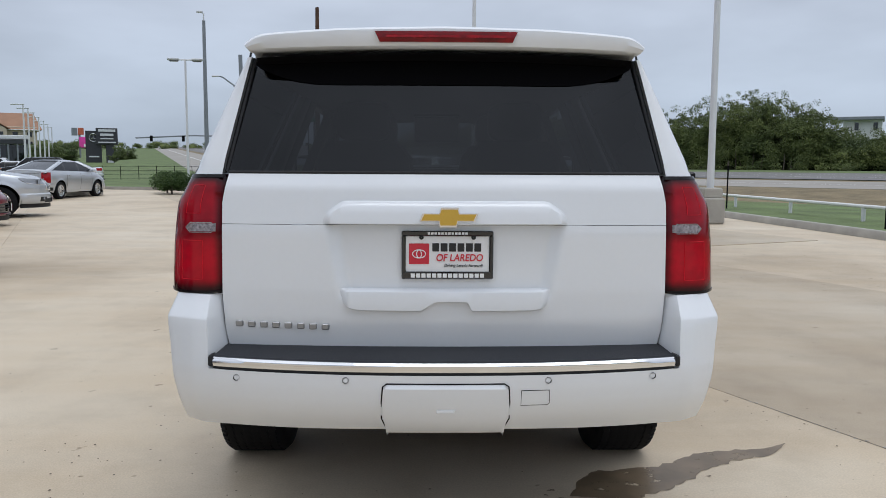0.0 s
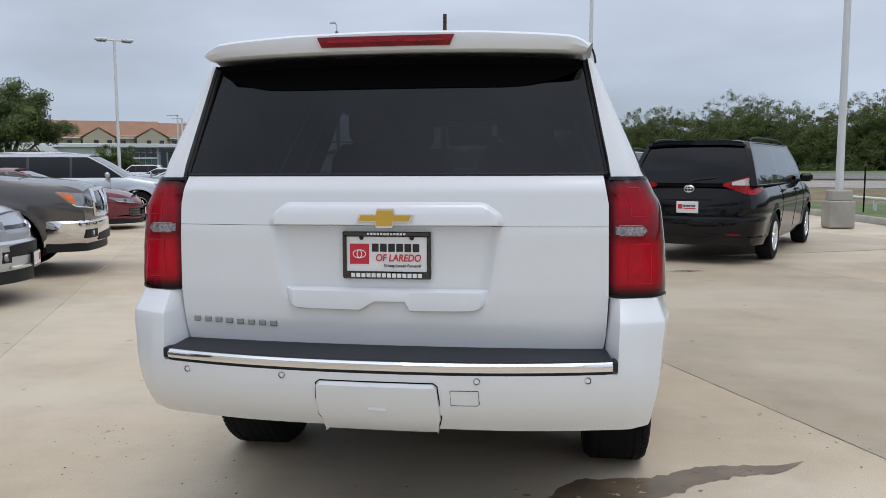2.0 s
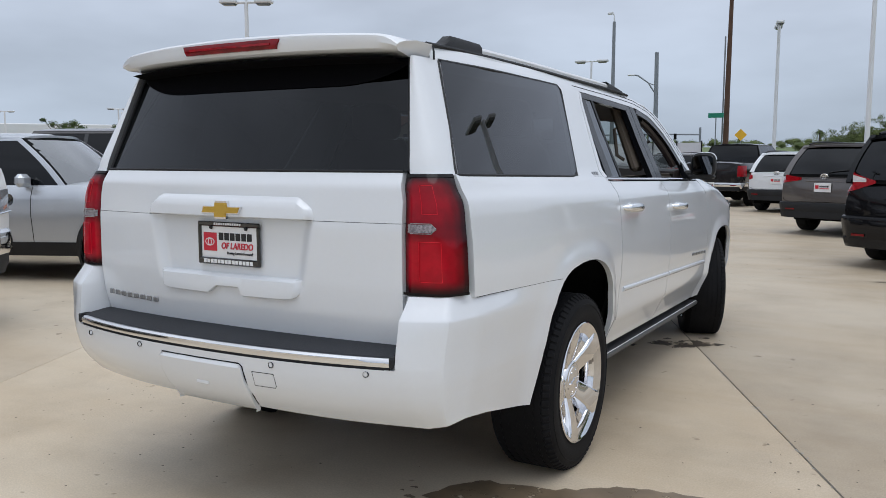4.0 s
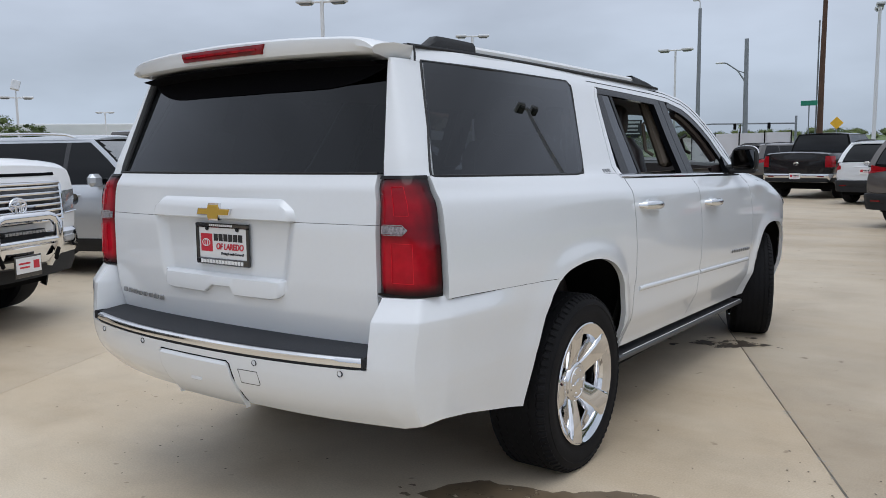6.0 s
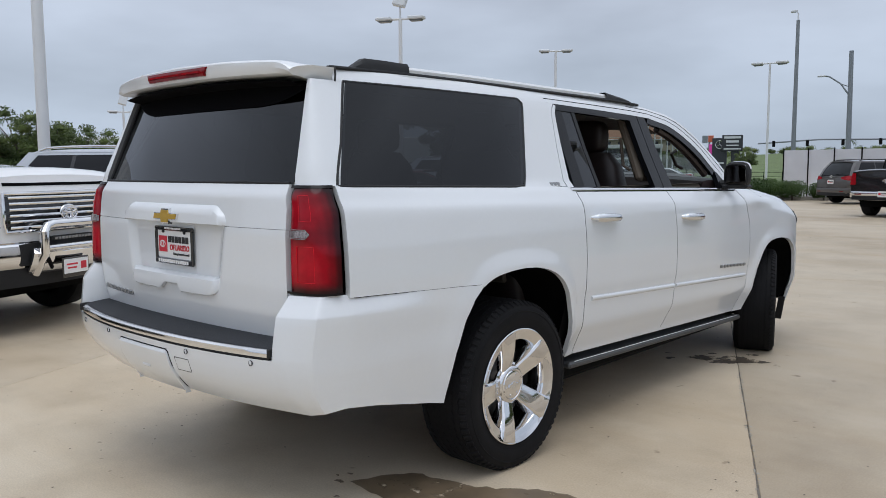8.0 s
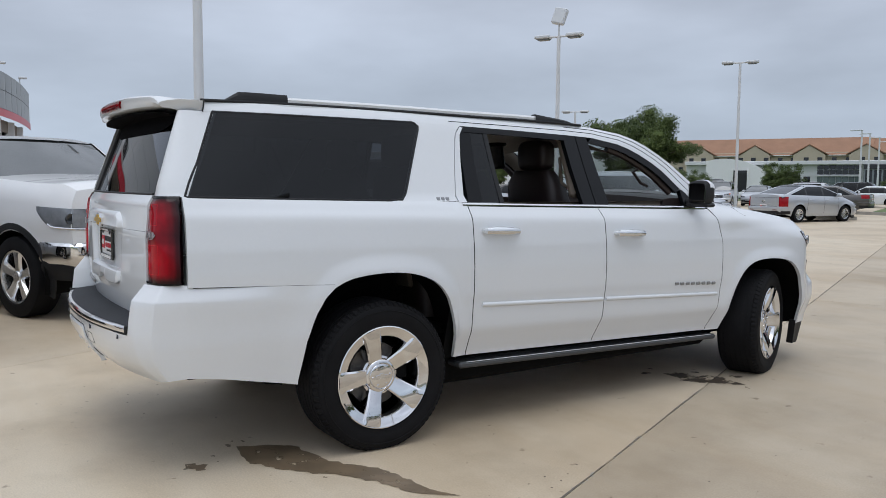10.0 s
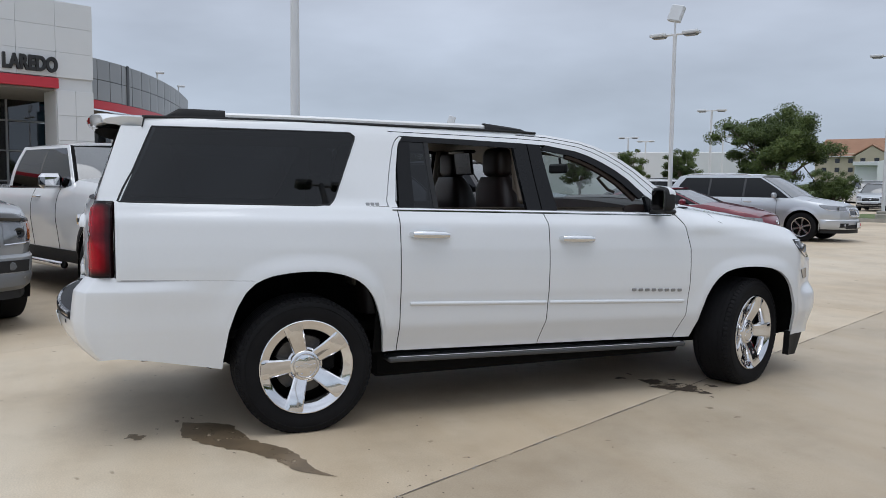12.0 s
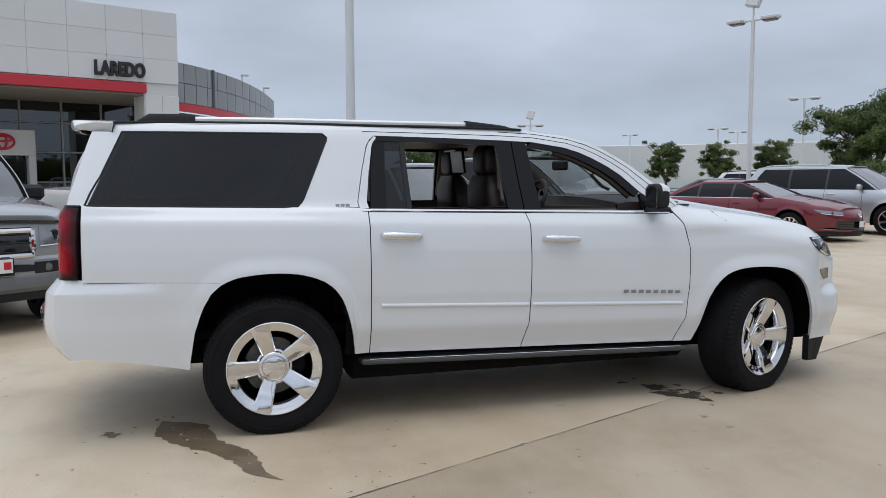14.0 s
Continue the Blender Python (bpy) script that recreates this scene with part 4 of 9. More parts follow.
s.tube([(0.293 + x, b_rear(z) + crown(0.293 + x), z) for x, z in ring], 0.0014, 5, False)
part("tow_eye_cover", s, GREYPL, suv)
for x, z in ((-0.690, 0.676), (-0.325, 0.682), (0.334, 0.682), (0.692, 0.682)):
    yb = b_rear(z) + crown(x)
    s = Shape()
    turn = Matrix.Translation((x, yb, z)) @ Matrix.Rotation(radians(-90), 4, "Z")
    s.lathe([(0.0105, 0.004), (0.0105, -0.0015), (0.0085, -0.0015), (0.0085, 0.001)], 20, turn)
    part("parking_sensor", s, GREYPL, suv)
    s = Shape()
    s.lathe([(0.0005, 0.0022), (0.0075, 0.0022), (0.0084, 0.0005), (0.0084, -0.004)], 16, turn)
    part("sensor_face", s, WHITE, suv)

# notch, emblem, badge, plate
cross = [(-0.098, -0.013), (-0.033, -0.013), (-0.030, -0.033), (0.026, -0.033), (0.030, -0.013), (0.088, -0.013), (0.098, 0.013), (0.036, 0.013), (0.031, 0.033), (-0.026, 0.033), (-0.032, 0.013), (-0.088, 0.013)]
ey = T(0, 1.205) - 0.022
s = Shape()
s.prism(cross, lambda u, v, w: (0.010 + u, ey - 0.012 + w, 1.204 + v), 0.02)
emblem = part("emblem", s, CHROME, suv, "gold cross emblem with a chrome edge", smooth=False)
s = Shape()
s.prism([(u * 0.93, v * 0.80) for u, v in cross], lambda u, v, w: (0.010 + u, ey - 0.0155 + w, 1.204 + v), 0.006)
part("emblem_face", s, GOLD, emblem, smooth=False)
s = Shape()
s.box((0.006, T(0, 1.168) + 0.01, 1.166), (0.03, 0.012, 0.024), 0.004)
part("camera_lens", s, GLOSSBLK, suv)
for k in range(8):
    b = Shape()
    x = -0.705 + 0.0425 * k
    b.box((x, T(x, 0.833) - 0.003, 0.833 - 0.001 * k), (0.026, 0.008, 0.021), 0.003)
    part("badge_bar", b, BADGE, suv)
PX, PZ = 0.007, 1.074
py = T(0.0, 1.07) - 0.006
frame_s = Shape()
for x, z, w, h in ((0, 0.073, 0.310, 0.018), (0, -0.069, 0.310, 0.026), (-0.148, 0.002, 0.014, 0.13), (0.148, 0.002, 0.014, 0.13)):
    frame_s.box((PX + x, py - 0.004, PZ + z), (w, 0.014, h), 0.004)
plate = part("plate_frame", frame_s, GLOSSBLK, suv, "black dealer plate frame")
s = Shape()
s.box((PX, py + 0.001, PZ + 0.002), (0.296, 0.006, 0.15), 0.002)
part("plate", s, PLATEWHITE, plate, "white paper dealer plate")
s = Shape()
s.box((PX - 0.096, py - 0.003, PZ + 0.004), (0.068, 0.003, 0.070), 0.001)
part("plate_red_square", s, PLATERED, plate)
s = Shape()
for a, b in ((0.022, 0.014), (0.008, 0.013)):
    s.tube([(PX - 0.096 + a * math.cos(t), py - 0.0055, PZ + 0.004 + b * math.sin(t)) for t in spread(0, 2 * math.pi, 25)], 0.0018, 5, False)
part("plate_mark", s, PLATEWHITE, plate)
for k in range(6):
    s = Shape()
    s.box((PX - 0.040 + 0.0285 * k, py - 0.003, PZ + 0.026), (0.023, 0.003, 0.028), 0.001)
    part("plate_word_bar", s, INK, plate)
facing = lambda x, z, dy=0.0: Matrix.Translation((x, py - 0.004 + dy, z)) @ Matrix.Rotation(radians(90), 4, "X")
lettering("plate_words", "OF LAREDO", 0.034, PLATERED, plate, facing(PX + 0.040, PZ - 0.010), 0.002, "red words on the plate", 0.0005, 0.15, 0.158)
lettering("plate_motto", "Driving Laredo Forward!", 0.015, GREYPL, plate, facing(PX + 0.054, PZ - 0.036), 0.002, "", 0, 0.2, 0.13)
for k in range(12):
    s = Shape()
    s.box((PX - 0.063 + 0.0115 * k, py - 0.0115, PZ + 0.074), (0.0085, 0.002, 0.008), 0.0005)
    part("frame_word_bar", s, PLATEWHITE, plate)
for k in range(14):
    s = Shape()
    s.box((PX - 0.117 + 0.018 * k, py - 0.0115, PZ - 0.069), (0.014, 0.002, 0.014), 0.0005)
    part("frame_word_bar", s, PLATEWHITE, plate)
for x in (-0.088, 0.088):
    s = Shape()
    s.lathe([(0.0005, 0.006), (0.007, 0.005), (0.008, 0.0)], 12, Matrix.Translation((PX + x, py - 0.004, PZ + 0.060)) @ Matrix.Rotation(radians(-90), 4, "Z"))
    part("plate_screw", s, BLACKPL, plate)

# roof rails
s = Shape()
s.grid([[(0.655 + dx, y, table(TOP_T)(y) + dz) for y in spread(-0.42, 1.34, 40)] for dx, dz in ((0.022, 0.010), (0.024, 0.028), (0.014, 0.040), (-0.010, 0.040), (-0.018, 0.026), (-0.016, 0.008))], (0, 0, -0.004))
pair("roof_rail", s, RAILSILVER, "satin roof rail on black feet")
s = Shape()
s.tube([(0.683, y, table(TOP_T)(y) + 0.006) for y in spread(-0.83, 1.66, 50)], 0.008, 8)
pair("roof_gutter", s, BLACKPL)
for y0, y1, top0, top1 in ((-0.72, -0.38, 0.052, 0.046), (1.64, 1.28, 0.012, 0.044)):
    s = Shape()
    prof = []
    for t in spread(0, 1, 9):
        y = lerp(y0, y1, t)
        zb = table(TOP_T)(min(y, 2)) + 0.002
        h = lerp(top0, top1, t) * step(t / 0.28 + (0.08 if y0 > 0 else 0.05)) + 0.004
        prof.append([(0.655 + dx * k, y, zb + dz * h) for dx, dz, k in ((0.030, 0, 1), (0.028, 0.7, 1), (0.018, 1, 1), (-0.014, 1, 1), (-0.024, 0.7, 1), (-0.026, 0, 1))])
    s.grid(prof, (0, 0.01 if y0 > 0 else -0.01, 0))
    pair("rail_foot", s, BLACKPL)

# running board, sill, underside
s = Shape()
s.box((0.868, 1.66, 0.350), (0.136, 2.24, 0.034), 0.010, Euler((radians(-1.3), 0, 0)).to_matrix())
pair("running_board", s, mat("board_metal", (0.075, 0.078, 0.082), 0.45, 0.4, vary=0.15, size=4), "dark powered running board")
s = Shape()
s.box((0.930, 1.66, 0.3675), (0.006, 2.14, 0.004), 0.0015, Euler((radians(-1.3), 0, 0)).to_matrix())
pair("board_strip", s, RAILSILVER)
# underbody kept low, and an unseen tail block added, to darken the ground below
for nm_, at_, size_, round_ in (("underbody", (0.0, 1.66, 0.34), (1.60, 2.36, 0.20), 0.03), ("rear_floor_pan", (0.0, -0.72, 0.60), (1.4, 0.7, 0.20), 0.03), ("spare_wheel_tray", (0.0, -0.60, 0.45), (1.0, 0.62, 0.16), 0.06),
                                ("engine_undertray", (0.0, 3.4, 0.42), (1.2, 1.3, 0.32), 0.03), ("rear_axle", (0.0, 0.0, 0.42), (1.3, 0.14, 0.14), 0.05)):
    s = Shape()
    s.box(at_, size_, round_)
    part(nm_, s, DARK, suv)
s = Shape()
s.tube([(0.45, -0.75, 0.50), (0.45, -0.3, 0.48), (0.40, 0.4, 0.42)], 0.035, 12)
part("exhaust_pipe", s, DARK, suv)
for cy, cz, a, b, w0 in ((0.030, 0.44, 0.525, 0.545, 0.97), (3.32, 0.38, 0.525, 0.525, 0.95)):
    def rim_at(t, drop):
        """Point of the well's outline: squarer than an ellipse, running straight down at both feet."""
        if not 0 <= t <= math.pi:
            return (cy - a * math.copysign(1, math.cos(t)), cz - drop)
        return (cy - a * math.copysign(abs(math.cos(t)) ** 0.77, math.cos(t)), cz + b * math.sin(t) ** 0.77)
    ts = [-0.1] + spread(0.0, math.pi, 30) + [math.pi + 0.1]
    s = Shape()
    s.grid([[(min(x, W(y, max(z, 0.42)) - 0.035), y, z) for t in ts for y, z in [rim_at(t, drop)]] for x, drop in ((w0, 0.02), (0.86, 0.05), (0.60, 0.10), (0.45, 0.11))])
    s.add([(0.45, *rim_at(t, 0.11)) for t in ts], [tuple(range(len(ts)))])
    pair("wheel_well", s, DARK)
s = Shape()
s.grid([[(W(y, z) - 0.04, y, z) for y in spread(0.45, 2.84, 12)] for z in (0.42, 0.7, 1.0, 1.27)])
pair("inner_door", s, DARK)


# wheels
def wheel(m, spin, drop):
    """One wheel facing +x; drop: height of the hub over the ground, where the tyre presses flat."""
    tyre = Shape()
    R, w = 0.417, 0.138
    tyre.lathe([(0.275, -w + 0.02), (0.285, -w + 0.004), (0.31, -w - 0.004), (0.35, -w - 0.008), (0.390, -w + 0.000), (0.408, -w + 0.018), (0.414, -0.09), (R, -0.05), (R, 0.05), (0.414, 0.09), (0.409, w - 0.020), (0.398, w - 0.004), (0.380, w + 0.004), (0.350, w + 0.008), (0.318, w + 0.007), (0.300, w + 0.001), (0.292, w + 0.003), (0.288, w - 0.004), (0.276, w - 0.018)], 96)
    flat = lambda sh: [(x, y, max(z, -drop)) for x, y, z in sh.v]
    tyre.v = flat(tyre)
    t = part("tyre", tyre, RUBBER, suv)
    t.matrix_basis = m
    lugs = Shape()
    for k in range(72):
        c_ = Matrix.Rotation(2 * math.pi * k / 72, 3, "X")
        lugs.box(c_ @ Vector((0.1205, 0.0, R - 0.0135)), (0.034, 0.024, 0.016), 0.003, c_ @ Euler((0, radians(34), 0)).to_matrix())
    lugs.v = flat(lugs)
    part("tread_shoulder", lugs, RUBBER, t)
    for x in (-0.095, -0.057, -0.019, 0.019, 0.057, 0.093):
        rib = Shape()
        n_ = 120
        rib.grid([[(x + dx + (0.004 if k % 2 else -0.004), rr * math.cos(2 * math.pi * k / n_), rr * math.sin(2 * math.pi * k / n_)) for k in range(n_)] for dx, rr in ((-0.015, R - 0.006), (-0.013, R + 0.002), (0.013, R + 0.002), (0.015, R - 0.006))], closed=True)
        rib.v = flat(rib)
        part("tread_rib", rib, RUBBER, t)
    # thin ridge round the shoulder of the sidewall
    ring = Shape()
    ring.lathe([(0.366, w + 0.0062), (0.368, w + 0.0085), (0.371, w + 0.0085), (0.373, w + 0.0050)], 72)
    part("sidewall_ridge", ring, RUBBER, t)
    rim = Shape()
    rim.lathe([(0.287, w - 0.010), (0.286, w + 0.004), (0.281, w + 0.007), (0.274, w + 0.004), (0.262, w - 0.003), (0.240, w - 0.009), (0.230, w - 0.013), (0.225, w - 0.022), (0.222, w - 0.06), (0.216, w - 0.11), (0.214, -0.06), (0.27, -w)], 96)
    r = part("rim", rim, CHROME, suv, "polished chrome five-spoke rim")
    r.matrix_basis = m
    for k in range(5):
        a = radians(spin + 72 * k)
        sp = Shape()
        rows = []
        for rr, half, x in ((0.080, 0.043, w - 0.046), (0.110, 0.045, w - 0.036), (0.145, 0.0475, w - 0.023), (0.185, 0.051, w - 0.010), (0.225, 0.055, w - 0.001), (0.258, 0.0585, w + 0.004), (0.277, 0.061, w + 0.006)):
            sink = 0.8 if rr < 0.24 else 0.40 if rr < 0.27 else 0.15
            sec = [(-1.17, -0.070 * sink), (-1.06, -0.020 * sink), (-0.98, -0.009 * sink), (-0.80, 0.0), (-0.40, 0.0012), (0.40, 0.0012), (0.80, 0.0), (0.98, -0.009 * sink), (1.06, -0.020 * sink), (1.17, -0.070 * sink)]
            rows.append([(x + dx, rr * math.cos(a) - q * half * math.sin(a), rr * math.sin(a) + q * half * math.cos(a)) for q, dx in sec])
        sp.grid(rows)
        part("spoke", sp, CHROME, r, angle=22)
    face = w - 0.030
    cap = Shape()
    cap.lathe([(0.0005, face), (0.056, face - 0.002), (0.068, face - 0.005), (0.072, face - 0.010), (0.076, face - 0.006), (0.085, face - 0.007), (0.093, face - 0.013), (0.098, face - 0.026), (0.110, face - 0.030), (0.114, face - 0.06)], 60)
    part("centre_cap", cap, CHROME, r)
    for k in range(6):
        a = radians(spin + 30 + 60 * k)
        lug = Shape()
        lug.lathe([(0.0005, face + 0.002), (0.006, face + 0.001), (0.0085, face - 0.006)], 10, Matrix.Translation((0, 0.054 * math.cos(a), 0.054 * math.sin(a))))
        part("cap_stud", lug, CHROME, r)
    e = Shape()
    e.prism([(u * 0.40, v * 0.46) for u, v in cross], lambda u, v, q: (face - 0.001 + q, u, v), 0.005)
    part("cap_emblem", e, SATIN, r, smooth=False)
    d = Shape()
    d.lathe([(0.06, w - 0.095), (0.175, w - 0.095), (0.177, w - 0.125), (0.06, w - 0.13)], 48)
    part("brake_disc", d, BRAKESTEEL, r)
    d = Shape()
    d.box((w - 0.11, 0.15, 0.05), (0.07, 0.09, 0.19), 0.015)
    part("brake_caliper", d, DARK, r)
    hub = Shape()
    hub.lathe([(0.001, -0.06), (0.24, -0.06), (0.24, -0.062), (0.001, -0.10)], 32)
    part("wheel_back", hub, DARK, r)


BRAKESTEEL = mat("brake_steel", (0.09, 0.085, 0.08), 0.45, 0.8, vary=0.3, size=20)
SLIM = Matrix.Diagonal((1.0, 0.955, 0.955, 1.0))
wheel(pose(0.998 - 0.144, 0.022, 0.389) @ SLIM, 36, 0.407)
wheel(pose(-0.998 + 0.144, 0.022, 0.389, 0, 0, 180) @ SLIM, 36, 0.407)
wheel(pose(0.978 - 0.146, 3.325, 0.376, 0, 0, 20) @ SLIM, -2, 0.394)
wheel(pose(-0.978 + 0.146, 3.325, 0.376, 0, 0, 200) @ SLIM, 50, 0.394)

# mirrors
s = Shape()
rows = []
for t, wx, hz in ((0.0, 0.05, 0.05), (0.12, 0.082, 0.080), (0.5, 0.086, 0.088), (0.85, 0.074, 0.072), (1.0, 0.035, 0.04)):
    rows.append([(1.005 + wx * math.copysign(abs(math.cos(a)) ** 0.6, math.cos(a)), lerp(2.440, 2.545, t), 1.355 + hz * math.copysign(abs(math.sin(a)) ** 0.6, math.sin(a)) + 0.0) for a in spread(0, 2 * math.pi, 25)[:-1]])
s.grid(rows, closed=True)
pair("mirror_housing", s, BLACKPL, "black door mirror housing")
s = Shape()
rows = []
for t, wx, hz in ((0.30, 0.087, 0.087), (0.5, 0.089, 0.091), (0.85, 0.077, 0.075), (1.0, 0.036, 0.041)):
    rows.append([(1.005 + wx * math.copysign(abs(math.cos(a)) ** 0.6, math.cos(a)), lerp(2.440, 2.547, t), 1.356 + hz * math.copysign(abs(math.sin(a)) ** 0.6, math.sin(a))) for a in spread(0.25, math.pi - 0.05, 19)])
s.grid(rows)
pair("mirror_cap", s, WHITE, "white mirror cap")
s = Shape()
s.grid([[(1.005 + wx * math.copysign(abs(math.cos(a)) ** 0.6, math.cos(a)), y, 1.355 + hz * math.copysign(abs(math.sin(a)) ** 0.6, math.sin(a))) for a in spread(0, 2 * math.pi, 25)] for wx, hz, y in ((0.085, 0.084, 2.447), (0.075, 0.072, 2.437))])
s.tube([(0.88, 2.50, 1.285), (0.97, 2.50, 1.29), (1.02, 2.50, 1.31)], [0.035, 0.03, 0.035], 10)
s.box((0.99, 2.50, 1.275), (0.18, 0.10, 0.03), 0.012)
pair("mirror_base", s, BLACKPL)
s = Shape()
s.box((1.005, 2.441, 1.355), (0.134, 0.004, 0.126), 0.001)
pair("mirror_glass", s, mat("mirror_glass", (0.45, 0.46, 0.48), 0.02, 1.0, vary=0.0))
pair("cowl_vent", Shape().box((0.80, 2.80, 1.295), (0.09, 0.06, 0.012), 0.004), BLACKPL)

# cabin
s = Shape()
s.grid([[(0.86 * q, y, 1.715 + 0.06 * (1 - q * q) - 0.10 * step((y - 1.5) / 0.5)) for q in spread(-1, 1, 13)] for y in spread(-0.85, 1.95, 12)])
s.v = [(x * 0.80, y, z) for x, y, z in s.v]
part("headliner", s, CREAM, suv)
s = Shape()
s.box((0, 0.85, 0.56), (1.5, 3.3, 0.06), 0.01)
part("cabin_floor", s, DARK, suv)
s = Shape()
s.grid([[(0.84 * q, lerp(2.22, 2.74, t) - 0.05 * abs(q) * (1 - t), 1.05 + 0.27 * step(t / 0.25) + 0.03 * (1 - q * q)) for q in spread(-1, 1, 17)] for t in spread(0, 1, 10)], (0, 0, -0.25))
part("dashboard", s, COCOA, suv, "dark padded dashboard")
s = Shape()
s.box((0.02, 2.19, 1.14), (0.30, 0.06, 0.20), 0.02)
part("console_screen", s, GLOSSBLK, suv)
s = Shape()
s.tube([(-0.40 + 0.19 * math.cos(a), 2.20 + 0.07 * math.sin(a), 1.285 + 0.175 * math.sin(a)) for a in spread(0, 2 * math.pi, 33)], 0.016, 8, False)
s.tube([(-0.40, 2.20, 1.285), (-0.40, 2.42, 1.16)], 0.03, 10)
s.box((-0.40, 2.20, 1.285), (0.36, 0.03, 0.05), 0.01)
part("steering_wheel", s, COCOA, suv)


def cn(a, k):
    return math.copysign(abs(math.cos(a)) ** k, math.cos(a))


def sn(a, k):
    return math.copysign(abs(math.sin(a)) ** k, math.sin(a))


def seat(x, y):
    b = Shape()
    prof = ((0.0, 0.62, 0.10), (0.02, 0.80, 0.14), (-0.02, 1.05, 0.13), (-0.07, 1.28, 0.115), (-0.10, 1.42, 0.09), (-0.115, 1.50, 0.05))
    rows = []
    for dy, z, t in prof:
        half = 0.26 if z < 1.35 else (0.24 if z < 1.45 else 0.18)
        rows.append([(x + half * math.copysign(abs(math.cos(a)) ** 0.55, math.cos(a)), y + dy + t * math.copysign(abs(math.sin(a)) ** 0.55, math.sin(a)), z) for a in spread(0, 2 * math.pi, 21)[:-1]])
    b.grid(rows, closed=True)
    b.f.append(tuple(range(len(b.v) - 20, len(b.v))))
    sb = part("seat_back", b, COCOA, suv, "dark brown leather seat")
    b = Shape()
    b.grid([[(x + 0.145 * cn(a, 0.5) * cn(e, 0.6), y - 0.10 + 0.07 * sn(a, 0.5) * cn(e, 0.6), 1.60 + 0.105 * sn(e, 0.5)) for a in spread(0, 2 * math.pi, 25)] for e in spread(-1.5, 1.5, 11)])
    b.box((x, y - 0.11, 1.50), (0.14, 0.05, 0.06), 0.02)
    part("headrest", b, COCOA, sb)
    b = Shape()
    b.box((x, y + 0.30, 0.72), (0.50, 0.52, 0.16), 0.05)
    part("seat_cushion", b, COCOA, sb)
    b = Shape()
    b.box((x, y - 0.175, 1.02), (0.42, 0.03, 0.46), 0.03, Euler((radians(12), 0, 0)).to_matrix())
    part("seat_shell", b, CREAM, sb, "cream back shell")


for x in (-0.40, 0.40):
    seat(x, 1.62)
    seat(x, 0.55)
s = Shape()
s.grid([[(W(y, z) - 0.075, y, z) for y in spread(0.62, 2.5, 12)] for z in (0.6, 0.95, 1.22, 1.30)], (0.03, 0, 0))
pair("door_card", s, CREAM)
s = Shape()
s.tube([(W(b[0] - 0.06, b[1] - 0.03) - 0.05, b[0] - 0.06, b[1] - 0.03) for b in TOP_B[8:14]], 0.024, 8)
pair("pillar_trim", s, COCOA)
s = Shape()
s.grid([[(W(lerp(b[0], t_[0], q), lerp(b[1], t_[1], q)) - 0.040 - 0.012 * math.sin(math.pi * q), lerp(b[0], t_[0], q) - 0.02, lerp(b[1], t_[1], q) - 0.012) for b, t_ in zip(TOP_B[6:14], TOP_T[6:14])] for q in spread(0.0, 1.0, 6)])
pair("pillar_trim", s, CREAM, "cream inner trim of the front pillar")
s = Shape()
s.box((0.72, 1.56, 1.53), (0.06, 0.15, 0.44), 0.02, Euler((0, radians(-20), 0)).to_matrix())
pair("pillar_trim", s, CREAM)
s = Shape()
s.tube([(0.0, 2.26, 1.66), (0.0, 2.27, 1.60)], 0.01, 6)
s.box((0.0, 2.25, 1.575), (0.26, 0.03, 0.075), 0.014)
part("inner_mirror", s, BLACKPL, suv)

# roof screen, grab handles, belts
s = Shape()
s.box((0.0, 1.42, 1.685), (0.30, 0.10, 0.025), 0.01)
s.box((0.0, 1.44, 1.60), (0.29, 0.022, 0.17), 0.008, Euler((radians(8), 0, 0)).to_matrix())
part("roof_screen", s, DOORBLK, suv, "black folding roof screen")
for pts in (((0.69, 2.20, 1.52), (0.66, 2.18, 1.50), (0.655, 2.27, 1.42), (0.68, 2.31, 1.40)), ((0.695, 1.53, 1.60), (0.655, 1.51, 1.58), (0.675, 1.51, 1.42), (0.72, 1.52, 1.39))):
    s = Shape()
    s.tube(pts, 0.011, 8)
    pair("grab_handle", s, CREAM if pts[0][1] < 2 else COCOA)
# dark gaps round the doors
for edge, z0, z1 in ((lambda z: 0.594, 0.43, 1.29), (lambda z: split_door(z) + 0.003, 0.42, 1.28), (lambda z: front_edge(z) + 0.003, 0.38, 1.25)):
    s = Shape()
    s.tube([(W(edge(z), z) - 0.0052, edge(z), z) for z in spread(z0, z1, 40)], 0.0048, 6)
    pair("door_gap", s, MATTBLK)
s = Shape()
s.tube([(W(y, 0.903 - 0.032 * (y + 0.31)) - 0.004, y, 0.9025 - 0.032 * (y + 0.31)) for y in spread(-0.96, -0.27, 20)], 0.0026, 6)
pair("bumper_gap", s, MATTBLK)
# shut line over the doors and round the foot of the front pillar, roof ditch, edge of the bonnet
over = [(lerp(b[0], t_[0], 0.40), lerp(b[1], t_[1], 0.40)) for b, t_ in zip(TOP_B[3:13], TOP_T[3:13])]
over[0] = (0.600, over[0][1] - 0.004)
foot = [(2.585, 1.320), (2.650, 1.264)]
s = Shape()
s.tube([(W(y, z) - 0.002, y, z) for y, z in over + foot], 0.0034, 6)
pair("door_gap", s, MATTBLK)
s = Shape()
ditch = [(lerp(b[0], t_[0], 0.74), lerp(b[1], t_[1], 0.74)) for b, t_ in zip(TOP_B[6:], TOP_T[6:])]
s.tube([(W(y, z) - 0.002, y, z) for y, z in ditch], 0.0036, 6)
pair("roof_ditch", s, MATTBLK)
s = Shape()
